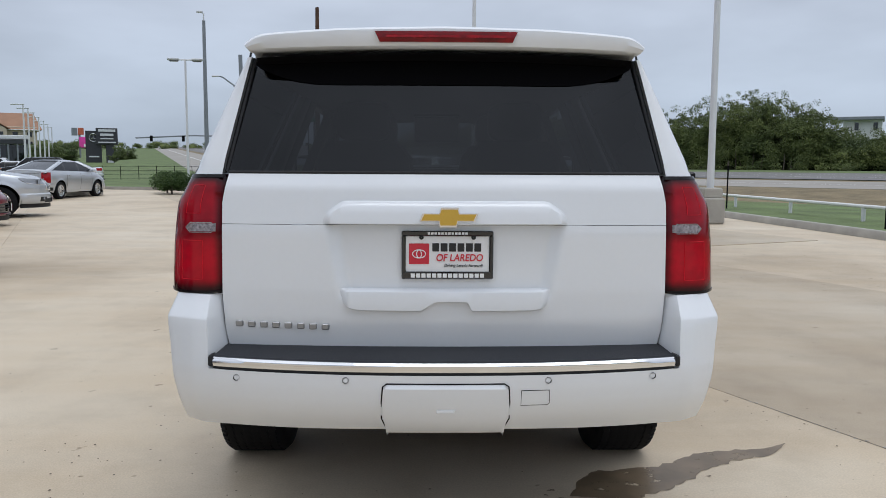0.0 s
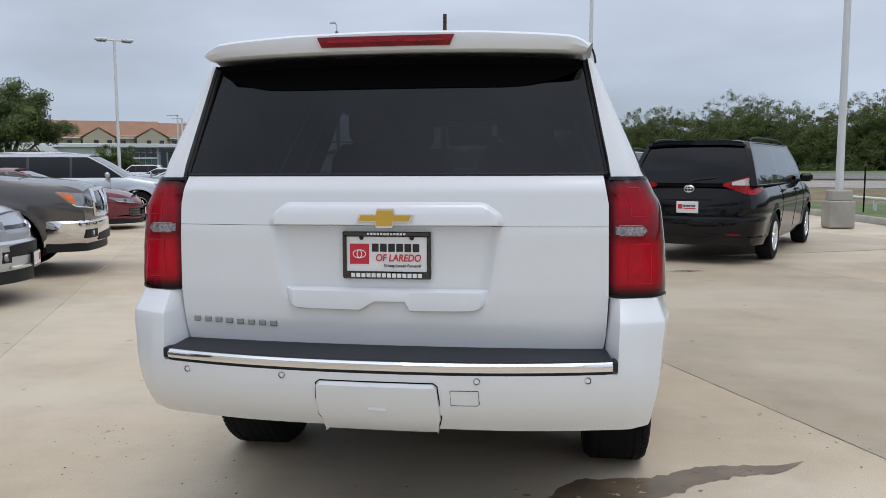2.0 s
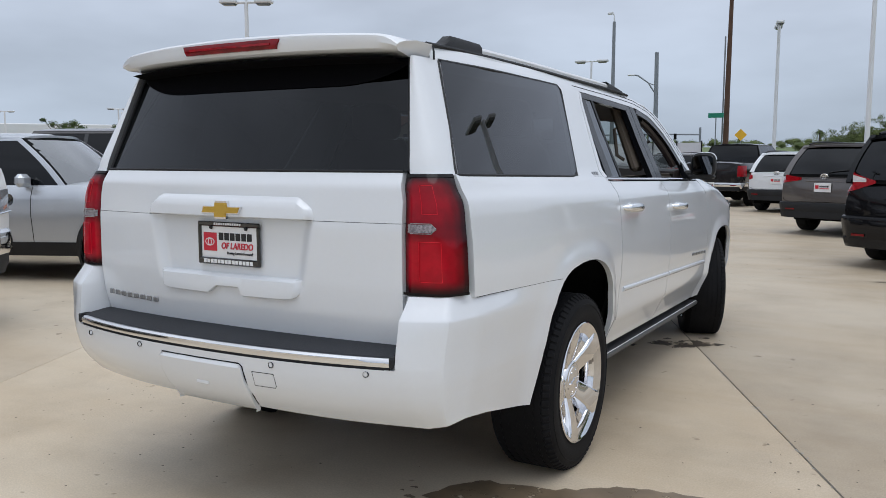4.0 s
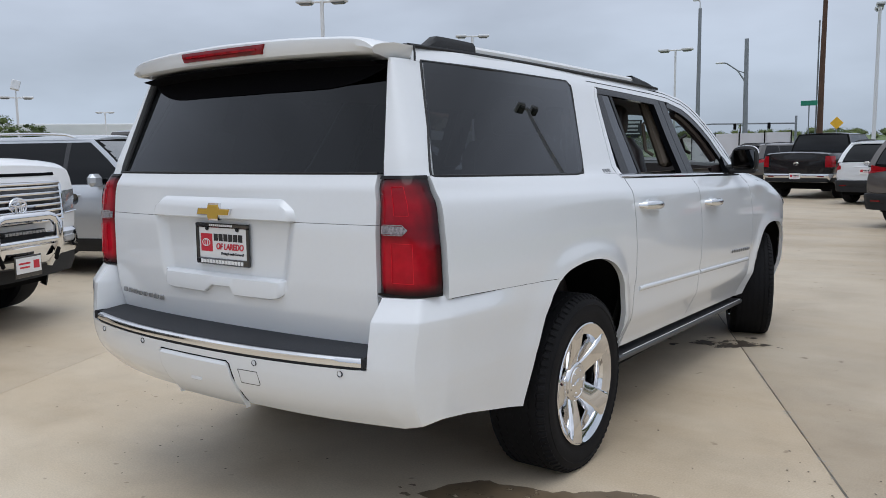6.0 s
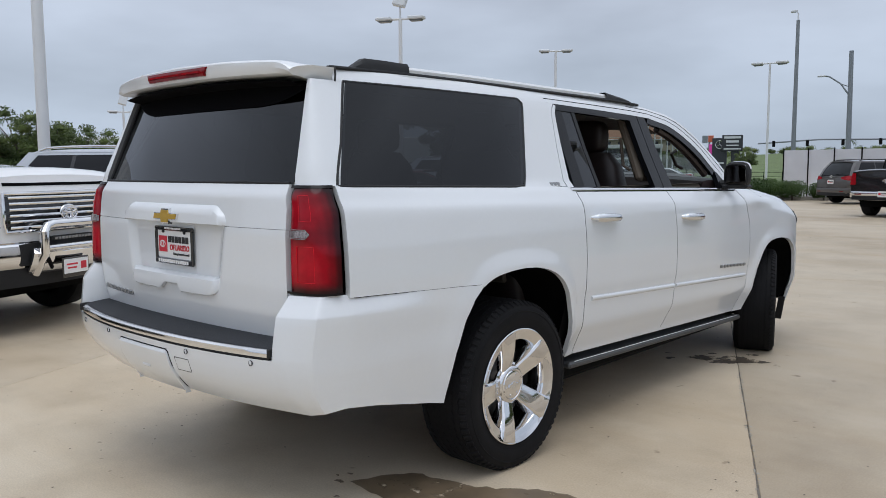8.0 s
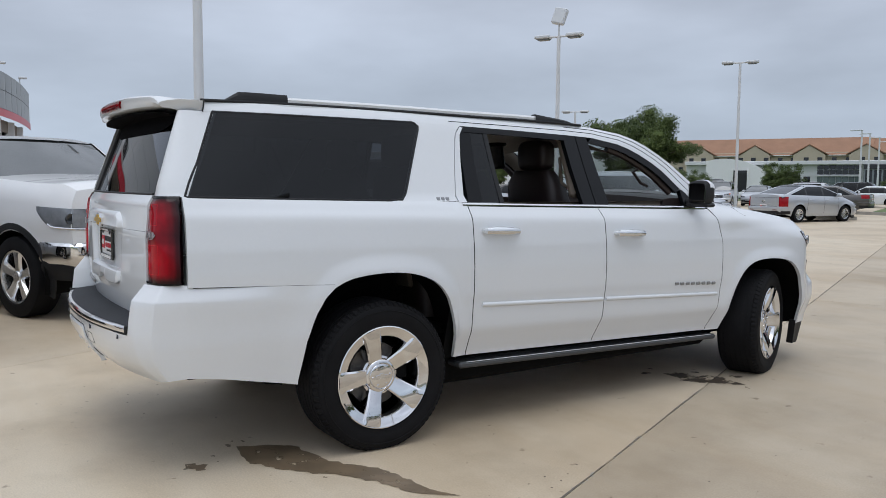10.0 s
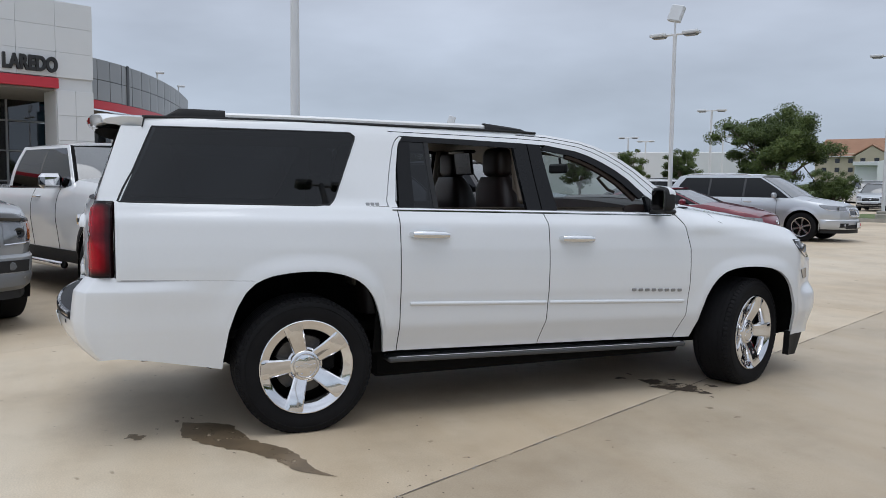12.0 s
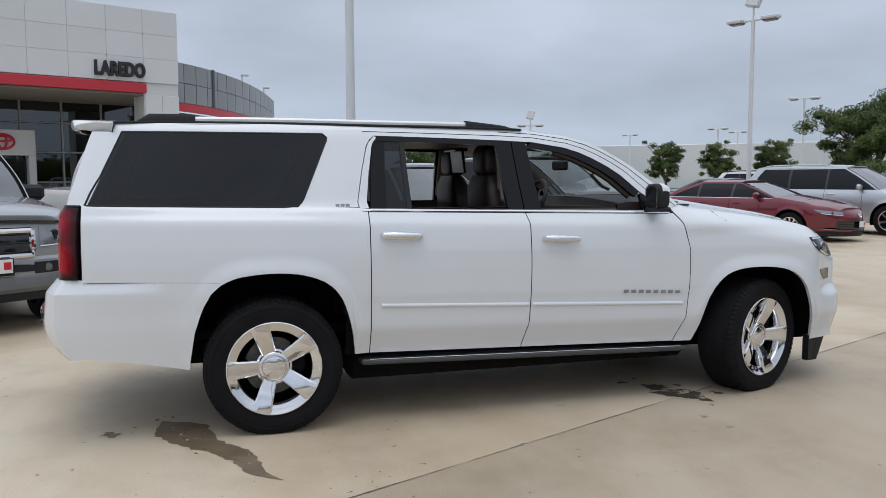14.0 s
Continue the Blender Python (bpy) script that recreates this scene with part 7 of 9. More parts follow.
    sh.grid([[tail_at_(q, z, o * (1 - (abs(q) / bw) ** 8)) for q in spread(-bw, bw, 41)] for z, o in ((rbz[0] - 0.04, -0.05), (rbz[0], 0.006), (rbz[0] + 0.06, 0.040), (rbz[1] - 0.06, 0.052), (rbz[1] - 0.012, 0.040), (rbz[1], 0.004))])
    part("rear_bumper", sh, g("rear_bumper_mat", paint), car)
    skin("bumper_valance", tail_at_, -bw * 0.93, bw * 0.93, rbz[0] - 0.03, rbz[0] + 0.09, g("valance_mat", BLACKPL), 0.044, n=31)
    for sx in (1, -1):
        sh = Shape()
        qr = wr * 0.74
        sh.grid([[tail_at_(sx * (qr + a * 0.09), rbz[0] + 0.13 + b * 0.014, 0.056) for a in spread(-1, 1, 5)] for b in (-1, 1)], (0, 0.01, 0))
        part("reflector", sh, REDLENS, car)
    q0, q1 = sp["tail"]
    t_in = S(rl, q0) - sp.get("tail_in", 0.14)
    t_out = S(rl, q0) + g("tail_len", 0.30)
    tu = lambda q: (q - t_in) / (t_out - t_in)
    slim = g("tail_slim", 0.0)
    t_lo = lambda q: q0 + slim * (q1 - q0) * 0.45 * max(0.0, 1 - tu(q) / 0.45) + slim * (q1 - q0) * 0.35 * max(0.0, (tu(q) - 0.6) / 0.4)
    t_hi = lambda q: q1 - slim * (q1 - q0) * 0.42 * max(0.0, 1 - tu(q) / 0.45) - slim * (q1 - q0) * 0.30 * max(0.0, (tu(q) - 0.6) / 0.4)
    for sx in (1, -1):
        sh = Shape()
        sh.grid([[tail_at_(sx * q, lerp(t_lo(q), t_hi(q), v), 0.010) for q in spread(t_in, t_out, 16)] for v in spread(0, 1, 6)], (0, 0.02, 0))
        tl = part("tail_lamp", sh, REDBRIGHT, car, "red tail lamp")
        if g("tail_clear"):
            sh = Shape()
            sh.grid([[tail_at_(sx * q, lerp(t_lo(q), t_hi(q), lerp(a, b, v)), 0.014) for q in spread(lerp(t_in, t_out, 0.16), lerp(t_in, t_out, 0.70), 10) for a, b in [(0.50, 0.90)]] for v in spread(0, 1, 4)], (0, 0.01, 0))
            part("clear_lamp", sh, LAMPCLEAR, tl, "clear reversing wedge")
    pz = sp["rear_plate"]
    py_ = rl - bow_tail - g("plate_out", 0.012)
    sh = Shape()
    sh.box((0, py_, pz), (0.31, 0.014, 0.165), 0.004)
    p = part("plate", sh, PLATEWHITE, car, "white dealer plate with a red square")
    sh = Shape()
    sh.box((-0.10, py_ - 0.009, pz + 0.01), (0.065, 0.004, 0.065), 0.001)
    part("plate_square", sh, PLATERED, p)
    for i in range(5):
        sh = Shape()
        sh.box((-0.04 + 0.035 * i, py_ - 0.009, pz + 0.02), (0.026, 0.004, 0.03), 0.001)
        part("plate_bar", sh, INK, p)
    sh = Shape()
    sh.box((0.035, py_ - 0.009, pz - 0.018), (0.17, 0.004, 0.014), 0.001)
    part("plate_bar", sh, PLATERED, p)
    bar_on("plate_light_bar", tail_at_, -0.34, 0.34, pz + 0.115, 0.012, g("light_bar_mat", paint), 0.004)
    ez = pz + g("logo_up", 0.2)
    sh = Shape()
    for a, b in ((0.070, 0.048), (0.022, 0.045), (0.058, 0.016)):
        sh.tube([tail_at_(a * math.cos(t), ez + b * math.sin(t) + (0.018 if b == 0.016 else 0), 0.008) for t in spread(0, 2 * math.pi, 25)], 0.0075, 6, False)
    part("tail_emblem", sh, CHROME, car)
    # gap round the tailgate
    if not g("bed"):
        gq = S(rl, 0.9) - 0.02
        sh = Shape()
        gate = [(-gq, zb - 0.02), (-gq, rbz[1] + 0.05), (-gq + 0.06, rbz[1] + 0.015)] + [(q, rbz[1] + 0.010) for q in spread(-gq + 0.1, gq - 0.1, 9)] + [(gq - 0.06, rbz[1] + 0.015), (gq, rbz[1] + 0.05), (gq, zb - 0.02)]
        sh.tube([tail_at_(q, z, 0.001) for q, z in gate], 0.004, 5)
        part("tailgate_gap", sh, DARK, car)
        sh = Shape()
        sh.tube([(0.02, yr(zb + 0.05) + bowr(0) - 0.035, zb + 0.05), (0.10, yr(zb + 0.07) + bowr(0.1) - 0.035, zb + 0.07), (0.36, yr(zb + 0.10) + bowr(0.4) - 0.035, zb + 0.10)], 0.009, 6)
        part("rear_wiper", sh, BLACKPL, car)
    if g("spoiler"):
        sh = Shape()
        sh.grid([[(x, yr(zt) + bowr(x / rw) - 0.10 * v + 0.02, zr - 0.035 - 0.02 * v - 0.04 * (abs(x) / rw) ** 4) for x in spread(-rw * 0.97, rw * 0.97, 13)] for v in spread(0, 1, 4)], (0, 0, -0.03))
        part("spoiler", sh, paint, car)
    return car, nose_at


def paint_of(name, c, rough=0.30, metal=0.0):
    return mat(name, c, rough, metal, vary=0.03, coat=1.0)


# base colour lifted to imitate reflected sky and a lit cabin
WINDSCREEN = mat("sky_lit_windscreen", (0.085, 0.092, 0.098), 0.04, vary=0.25, size=1.5, coat=1.0, spec=0.9)
P_SILVER = paint_of("silver_paint", (0.52, 0.545, 0.58), 0.33, 0.55)
P_STEEL = paint_of("steel_grey_paint", (0.30, 0.315, 0.335), 0.32, 0.35)
P_GREY = paint_of("graphite_paint", (0.085, 0.078, 0.075), 0.32, 0.3)
P_RED = paint_of("dark_red_paint", (0.150, 0.004, 0.018), 0.30, 0.15)
P_BLACK = mat("black_paint", (0.006, 0.006, 0.007), 0.12, vary=0.03, coat=0.45, spec=0.1)
P_BROWN = paint_of("brown_grey_paint", (0.088, 0.078, 0.074), 0.3, 0.3)
P_BLACKTRUCK = mat("charcoal_paint", (0.014, 0.013, 0.014), 0.2, 0.1, vary=0.03, coat=0.6, spec=0.2)

PICKUP = dict(L=5.81, W=2.03, H=1.94, belt=1.30, front_axle=1.92, rear_axle=-1.78, wheel=0.41, nose=1.16, hood=1.26, deck=1.32, bed=True, sill=0.42, screen=0.98, roof_front=0.42, roof_rear=-0.95, rear_base=-1.10,
              cuts=(-0.12,), rear_pillar=0.10, lamp=(0.93, 1.16), lamp_len=0.34, tail=(0.88, 1.26), tail_len=0.22, tip_front=0.88, tip_rear=0.96, grille=(0.80, 1.16, 0.62), bumper=(0.46, 0.74), tyre_width=0.28, rear_plate=0.66, crown=0.05, mirror=1.25, roof_half=0.74, logo_up=0.42, plate_out=0.06, rear_bumper=(0.52, 0.74), tail_in=0.16)
SUV = dict(L=4.62, W=1.85, H=1.70, belt=1.09, front_axle=1.40, rear_axle=-1.27, wheel=0.355, nose=0.90, hood=1.04, deck=1.06, sill=0.30, screen=0.98, roof_front=0.35, roof_rear=-1.75, rear_base=-2.12, cuts=(0.05, -0.95), rear_pillar=0.20,
           lamp=(0.76, 0.88), lamp_len=0.34, tail=(0.92, 1.10), tail_len=0.36, grille=(0.62, 0.80, 0.46), rear_plate=0.86, rails=True, spoiler=True, tail_in=0.26, tail_slim=0.7, bow=0.16)
SEDAN = dict(L=4.88, W=1.84, H=1.445, belt=0.97, front_axle=1.46, rear_axle=-1.37, wheel=0.335, nose=0.72, hood=0.90, deck=1.02, sill=0.24, screen=0.95, roof_front=0.15, roof_rear=-0.95, rear_base=-1.80, cuts=(-0.05, -0.98), rear_pillar=0.16,
             lamp=(0.60, 0.70), lamp_in=0.52, lamp_len=0.34, tail=(0.80, 0.98), bow=0.18, grille=(0.34, 0.52, 0.48), rear_plate=0.74, roof_half=0.60, bumper=(0.24, 0.52))


def heading(nose_x, nose_y, L, deg):
    """Pose of a car whose nose stands at a point and which points deg degrees from +x towards +y."""
    a = radians(deg)
    return pose(nose_x - L / 2 * math.cos(a), nose_y - L / 2 * math.sin(a), 0, 0, 0, deg - 90)


def tail_at(x, y, L, deg):
    a = radians(deg)
    return pose(x + L / 2 * math.cos(a), y + L / 2 * math.sin(a), 0, 0, 0, deg - 90)


# white pickup with a polished nudge bar
P_WHITE = paint_of("plain_white_paint", (0.80, 0.80, 0.80), 0.32)
tp = dict(PICKUP, screen=1.36, roof_front=0.80, roof_rear=-0.72, rear_base=-0.86, cuts=(0.18,), bars=6, grille=(0.895, 1.205, 0.62), grille_frame=0.016, lamp=(0.93, 1.13), lamp_in=0.67, lamp_len=0.40, lamp_rise=0.03, bar_h=0.030, belt=1.34, hood=1.40, nose=1.36, wheel=0.42, bumper=(0.58, 0.80), bumper_mat=CHROME, mirror_mat=CHROME, handle_mat=CHROME, clad=True, amber=False, front_axle=2.04, spokes=5, tip_front=0.90, bow=0.13, chin=0.16, intake=1.06, intake_z=(0.60, 0.80), fog=False, emblem_z=1.02)
truck, at_nose = parked("pickup_truck", "white double-cab pickup with a polished nudge bar on its nose", "pickup truck", heading(-4.24, 0.07, 5.81, 24), P_WHITE, tp)
fl = 5.81 / 2 + 0.13
s = Shape()
for a, b in ((0.092, 0.066), (0.033, 0.060), (0.080, 0.022)):
    s.tube([(a * math.cos(t), fl + 0.022, 1.03 + b * math.sin(t) + (0.022 if b == 0.022 else 0)) for t in spread(0, 2 * math.pi, 29)], 0.011, 8, False)
part("grille_emblem", s, CHROME, truck)
s = Shape()
s.grid([[at_nose(q, z, o) for q in spread(-0.60, 0.60, 21)] for z, o in ((1.272, 0.004), (1.278, 0.006), (1.312, 0.002), (1.317, -0.02))])
part("hood_scoop", s, MATTBLK, truck, "black slot along the hood's edge")
s = Shape()
s.tube([(-0.37, fl - 0.02, 0.52), (-0.37, fl + 0.10, 0.70), (-0.37, fl + 0.10, 0.88), (-0.355, fl + 0.09, 0.885), (-0.32, fl + 0.085, 0.925), (-0.26, fl + 0.08, 0.942), (0.26, fl + 0.08, 0.942), (0.32, fl + 0.085, 0.925), (0.355, fl + 0.09, 0.885), (0.37, fl + 0.10, 0.88), (0.37, fl + 0.10, 0.70), (0.37, fl - 0.02, 0.52)], 0.040, 16)
part("nudge_bar", s, CHROME, truck, "polished steel nudge bar")
s = Shape()
s.tube([(x, fl + 0.100, 0.740) for x in spread(-0.37, 0.37, 8)], 0.028, 12)
part("cross_bar", s, CHROME, truck)
s = Shape()
s.grid([[(0.47 * q * k, fl + dy - 0.05 * q * q, z) for q in spread(-1, 1, 15)] for dy, z, k in ((0.085, 0.745, 0.90), (0.115, 0.70, 0.96), (0.105, 0.62, 1), (0.04, 0.53, 0.96), (-0.06, 0.49, 0.88))], (0, -0.02, 0))
part("skid_plate", s, CHROME, truck, "polished skid plate under the bar")
for sx in (-1, 1):
    s = Shape()
    s.box((sx * 0.33, fl + 0.108, 0.615), (0.042, 0.03, 0.12), 0.02, Euler((0, radians(25 * sx), 0)).to_matrix())
    part("plate_slot", s, DARK, truck)
s = Shape()
s.box((0, fl + 0.05, 0.815), (0.50, 0.05, 0.042), 0.01)
bar = part("light_bar", s, BLACKPL, truck)
for k in range(12):
    s = Shape()
    s.box((-0.215 + 0.039 * k, fl + 0.078, 0.815), (0.032, 0.008, 0.026), 0.004)
    part("light_cell", s, LAMPGLASS, bar)
s = Shape()
s.box((0.07, fl + 0.135, 0.555), (0.31, 0.012, 0.175), 0.004)
p = part("plate_frame", s, GLOSSBLK, truck)
s = Shape()
s.box((0.07, fl + 0.143, 0.565), (0.285, 0.004, 0.125), 0.001)
part("plate", s, PLATEWHITE, p)
s = Shape()
s.box((-0.015, fl + 0.146, 0.565), (0.066, 0.003, 0.066), 0.001)
part("plate_square", s, PLATERED, p)
for i in range(2):
    s = Shape()
    s.box((0.12, fl + 0.146, 0.582 - 0.032 * i), (0.13 - 0.02 * i, 0.003, 0.014), 0.001)
    part("plate_bar", s, PLATERED, p)
for sx in (-1, 1):
    s = Shape()
    s.tube([(sx * 1.02, y, 0.40) for y in spread(-0.9, 1.25, 8)], 0.045, 12)
    part("side_step", s, CHROME, truck)
s = Shape()
s.tube([(0.90, 1.35, 1.30), (0.90, 1.33, 1.62)], 0.004, 6)
part("aerial", s, BLACKPL, truck)
s = Shape()
s.box((0.55, 0.60, 1.83), (0.12, 0.03, 0.05), 0.008, Euler((radians(-40), 0, 0)).to_matrix())
part("windshield_tape", s, mat("blue_tape", (0.03, 0.16, 0.65), 0.5), truck)

# silver compact pickup nearest the building
cp_ = dict(PICKUP, L=5.29, W=1.89, H=1.82, belt=1.24, hood=1.22, nose=1.10, front_axle=1.75, rear_axle=-1.55, wheel=0.41, grille=(0.76, 0.99, 0.44), grille_round=0.05, grille_frame=0.030, lamp=(0.83, 1.03), lamp_in=0.52, lamp_len=0.20, lamp_rise=0.02, lamp_point=0.85, bumper=(0.46, 0.74), bumper_mat=P_STEEL, mirror_mat=BLACKPL, cabin_half=0.84, roof_half=0.68, clad=False, front_plate=0.66, plate_x=-0.1, bow=0.14, tip_front=0.76, intake=0.90, intake_z=(0.60, 0.68), chin=0.14, fog_z=0.63, bars=3, bar_mat=BLACKPL, crown=0.07)
small_truck, at_nose = parked("pickup_truck", "silver compact pickup with a black hood guard", "pickup truck", heading(-2.81, -2.43, 5.29, 24), P_STEEL, cp_)
fl = 5.29 / 2
s = Shape()
s.grid([[at_nose(q, z - 0.05 * abs(q) ** 2, o) for q in spread(-0.74, 0.74, 25)] for z, o in ((1.065, 0.020), (1.075, 0.045), (1.10, 0.050), (1.135, 0.020), (1.150, -0.03))], (0, -0.02, 0))
part("hood_guard", s, GLOSSBLK, small_truck, "black plastic hood guard")
s = Shape()
s.grid([[at_nose(q, z, o) for q in spread(-0.80, 0.80, 25)] for z, o in ((0.40, 0.02), (0.44, 0.056), (0.54, 0.058), (0.565, 0.046))], (0, -0.02, 0))
part("bumper_skirt", s, BOARDGREY, small_truck, "dark grey lower bumper")

# silver crossover
rv = dict(SUV, front_axle=1.60, clad=True, spokes=10, rim_mat=SATIN, rail_mat=SATIN, front_plate=0.44, trim_mat=CHROME, rim=0.70, nose=0.94, hood=1.07, grille=(0.775, 0.815, 0.50), grille_round=0.0, lamp=(0.755, 0.855), lamp_in=0.46, lamp_len=0.52, lamp_rise=0.10, lamp_point=0.60, mirror_mat=P_SILVER, bow=0.20, tip_front=0.66, bumper=(0.36, 0.66), intake=0.95, intake_z=(0.50, 0.63), chin=0.13, fog_z=0.50, fog_wide=0.05, emblem_z=0.80)
cross_suv, at_nose = parked("crossover", "silver crossover with black lower cladding and roof rails", "car", heading(-5.13, 3.76, 4.62, 24), P_SILVER, rv)
s = Shape()
s.grid([[at_nose(q, z, o) for q in spread(-0.46, 0.46, 21)] for z, o in ((0.375, 0.050), (0.385, 0.062), (0.40, 0.062), (0.41, 0.050))], (0, -0.02, 0))
part("chin_strip", s, SATIN, cross_suv, "silver strip along the chin")

# graphite full-size pickup
rm = dict(PICKUP, H=1.87, screen=1.25, roof_front=0.66, bars=1, nose=1.13, hood=1.25, grille=(0.78, 1.10, 0.52), grille_frame=0.03, lamp=(0.86, 1.045), lamp_in=0.58, lamp_len=0.22, bumper=(0.42, 0.72), bumper_mat=CHROME, mirror_mat=BLACKPL, spokes=5, wheel=0.43, front_plate=None, bow=0.12, tip_front=0.84)
graphite_truck, at_nose = parked("pickup_truck", "graphite grey full-size pickup with a chrome bumper", "pickup truck", heading(-5.78, 6.38, 5.81, 24), P_GREY, rm)
s = Shape()
s.tube([at_nose(0.0, z, 0.016) for z in spread(0.79, 1.09, 6)], 0.03, 8)
part("grille_post", s, CHROME, graphite_truck, "chrome cross of the grille")

# dark red saloon, silver three-row suv, silver hatchback
sedan, _ = parked("saloon_car", "dark red saloon with a bright window line", "car", heading(-9.35, 13.7, 4.88, 24), P_RED, dict(SEDAN, hood=0.95, nose=0.76, screen=1.08, roof_front=0.05, roof_rear=-1.0, rear_base=-1.95, crown=0.06, trim_mat=CHROME, front_plate=0.40, spokes=10, rim_mat=SATIN, grille=(0.27, 0.50, 0.62), grille_low=0.06, bars=4, bar_mat=BLACKPL, lamp=(0.60, 0.69), lamp_in=0.50, lamp_len=0.36, lamp_rise=0.06, bow=0.20, tip_front=0.66, fog=False, intake=0.6, intake_z=(0.24, 0.28), bumper=(0.24, 0.30), emblem_z=0.60, amber=False, H=1.41))
long_sp = dict(SUV, L=5.04, W=1.96, H=1.77, belt=1.14, hood=1.09, nose=0.95, front_axle=1.64, rear_axle=-1.30, wheel=0.385, screen=1.34, roof_front=0.42, crown=0.06, tip_front=0.66, roof_rear=-1.95, rear_base=-2.28, cuts=(0.02, -1.0), spokes=6, handle_mat=CHROME, mirror_mat=P_SILVER, rail_mat=SATIN, lamp=(0.80, 0.93), front_plate=0.45, bars=2, lamp_in=0.42, lamp_len=0.40, lamp_rise=0.06, grille=(0.68, 0.88, 0.36), grille_frame=0.016, bow=0.20, fog_wide=0.09, amber=False)
long_car, _ = parked("three_row_suv", "silver three-row sport utility with chrome handles", "car", heading(-10.05, 17.15, 5.04, 24), P_SILVER, long_sp)
hatch, _ = parked("hatchback", "silver hybrid hatchback near the kerb", "car", tail_at(-14.71, 25.69, 4.54, 84), P_SILVER, dict(SEDAN, L=4.54, W=1.76, H=1.47, front_axle=1.35, rear_axle=-1.33, wheel=0.32, belt=0.99, hood=0.90, nose=0.70, screen=1.30, roof_front=0.10, roof_rear=-0.75, rear_base=-2.16, deck=1.08, spokes=10, rim_mat=SATIN, tail=(0.62, 1.0), tail_len=0.30, tail_in=0.04, cuts=(0.12, -0.85), rear_plate=0.62, amber=False))

# cars with their tails to the walk
van_sp = dict(SUV, L=5.09, W=1.99, H=1.775, belt=1.12, hood=1.05, nose=0.92, front_axle=1.60, rear_axle=-1.43, wheel=0.34, screen=1.45, roof_front=0.75, roof_rear=-2.22, rear_base=-2.46, cuts=(0.30, -0.85), tip_rear=0.90, rear_pillar=0.10, tail=(0.98, 1.16), tail_len=0.42, tail_in=0.36, rear_plate=0.86, trim_mat=GLOSSBLK, rim_mat=SATIN, roof_half=0.76, rear_bumper=(0.30, 0.66), logo_up=0.26)
van_sp.update(valance_mat=P_BLACK, rear_plate=0.80, glass_rim=0.07, rear_bumper=(0.30, 0.68), sill=0.27, tail=(0.985, 1.240), tail_in=0.34, tail_len=0.40, tail_slim=1.0, tail_clear=True, bow_tail=0.10, rear_bumper_mat=P_BLACK, spokes=7, roof_half=0.72, tip_rear=0.86, light_bar_mat=P_BLACK)
van, _ = parked("minivan", "black minivan with roof rails and red tail lamps", "car", tail_at(2.42, 8.12, 5.09, 66), P_BLACK, van_sp)
hi_sp = dict(SUV, L=4.89, W=1.93, H=1.73, belt=1.12, screen=1.15, roof_front=0.45, roof_rear=-1.92, rear_base=-2.28, tail=(0.975, 1.13), tail_in=0.34, tail_len=0.42, tail_slim=0.8, tail_clear=False, bow_tail=0.08, rear_plate=0.90, trim_mat=CHROME, rear_bumper_mat=BLACKPL, wheel=0.37)
high, _ = parked("three_row_suv", "brown-grey three-row sport utility seen from its tail", "car", tail_at(1.08, 12.9, 4.89, 69), P_BROWN, hi_sp)
comp, _ = parked("crossover", "small white crossover with a black lower bumper", "car", tail_at(-0.55, 19.7, 4.4, 74), WHITE, dict(SUV, L=4.4, W=1.81, H=1.64, screen=0.9, roof_rear=-1.7, rear_base=-2.02, clad=True, rear_bumper_mat=BLACKPL, tail_in=0.10, tail=(0.84, 1.06)))
charcoal_truck, _ = parked("pickup_truck", "dark charcoal pickup with a chrome rear bumper", "pickup truck", tail_at(-2.70, 22.0, 5.81, 80), P_BLACKTRUCK, dict(PICKUP, rear_bumper_mat=CHROME, tail=(0.92, 1.24), clad=False, logo_up=0.36))
far_suv, _ = parked("crossover", "dark grey car beside the white fence", "car", tail_at(-6.6, 30.5, 4.6, 60), P_GREY, dict(SUV))

# further rows behind
far_cars = [("crossover", SUV, WHITE, -22.0, 21.5, 20, "white crossover in the second row"), ("saloon_car", SEDAN, P_GREY, -18.5, 17.2, 20, "grey saloon in the second row"),
            ("crossover", SUV, WHITE, -24.5, 26.5, 20, "white crossover in the second row"), ("saloon_car", SEDAN, P_SILVER, -31.2, 48.6, 296, "silver saloon across the aisle"),
            ("saloon_car", SEDAN, P_GREY, -20.0, 38.0, 200, "grey saloon by the grass island"), ("crossover", SUV, P_SILVER, -30.6, 43.6, 300, "silver crossover across the aisle"),
            ("saloon_car", SEDAN, WHITE, -25.0, 52.0, 200, "white saloon in a far row"), ("crossover", SUV, P_BLACK, -28.0, 54.0, 200, "black crossover in a far row"),
            ("saloon_car", SEDAN, P_SILVER, -31.0, 56.0, 200, "silver saloon in a far row"), ("crossover", SUV, WHITE, -34.0, 58.0, 200, "white crossover in a far row"),
            ("pickup_truck", PICKUP, WHITE, -35.4, 48.6, 330, "white pickup in a far row"), ("saloon_car", SEDAN, P_GREY, -40.0, 63.0, 200, "grey saloon in a far row"),
            ("saloon_car", SEDAN, WHITE, -43.0, 66.0, 200, "white saloon in a far row")]
models = {}
for nm, sp, pt, x, y, deg, lab in far_cars:
    key = (nm, pt.name)
    if key not in models:
        models[key] = parked(nm, lab, "car", pose(x, y, 0, 0, 0, deg - 90), pt, sp)[0]
        models[key]["group"] = "cars in the far rows"
    else:
        tagged(copy_thing(models[key], pose(x, y, 0, 0, 0, deg - 90)), lab, "car", "cars in the far rows")


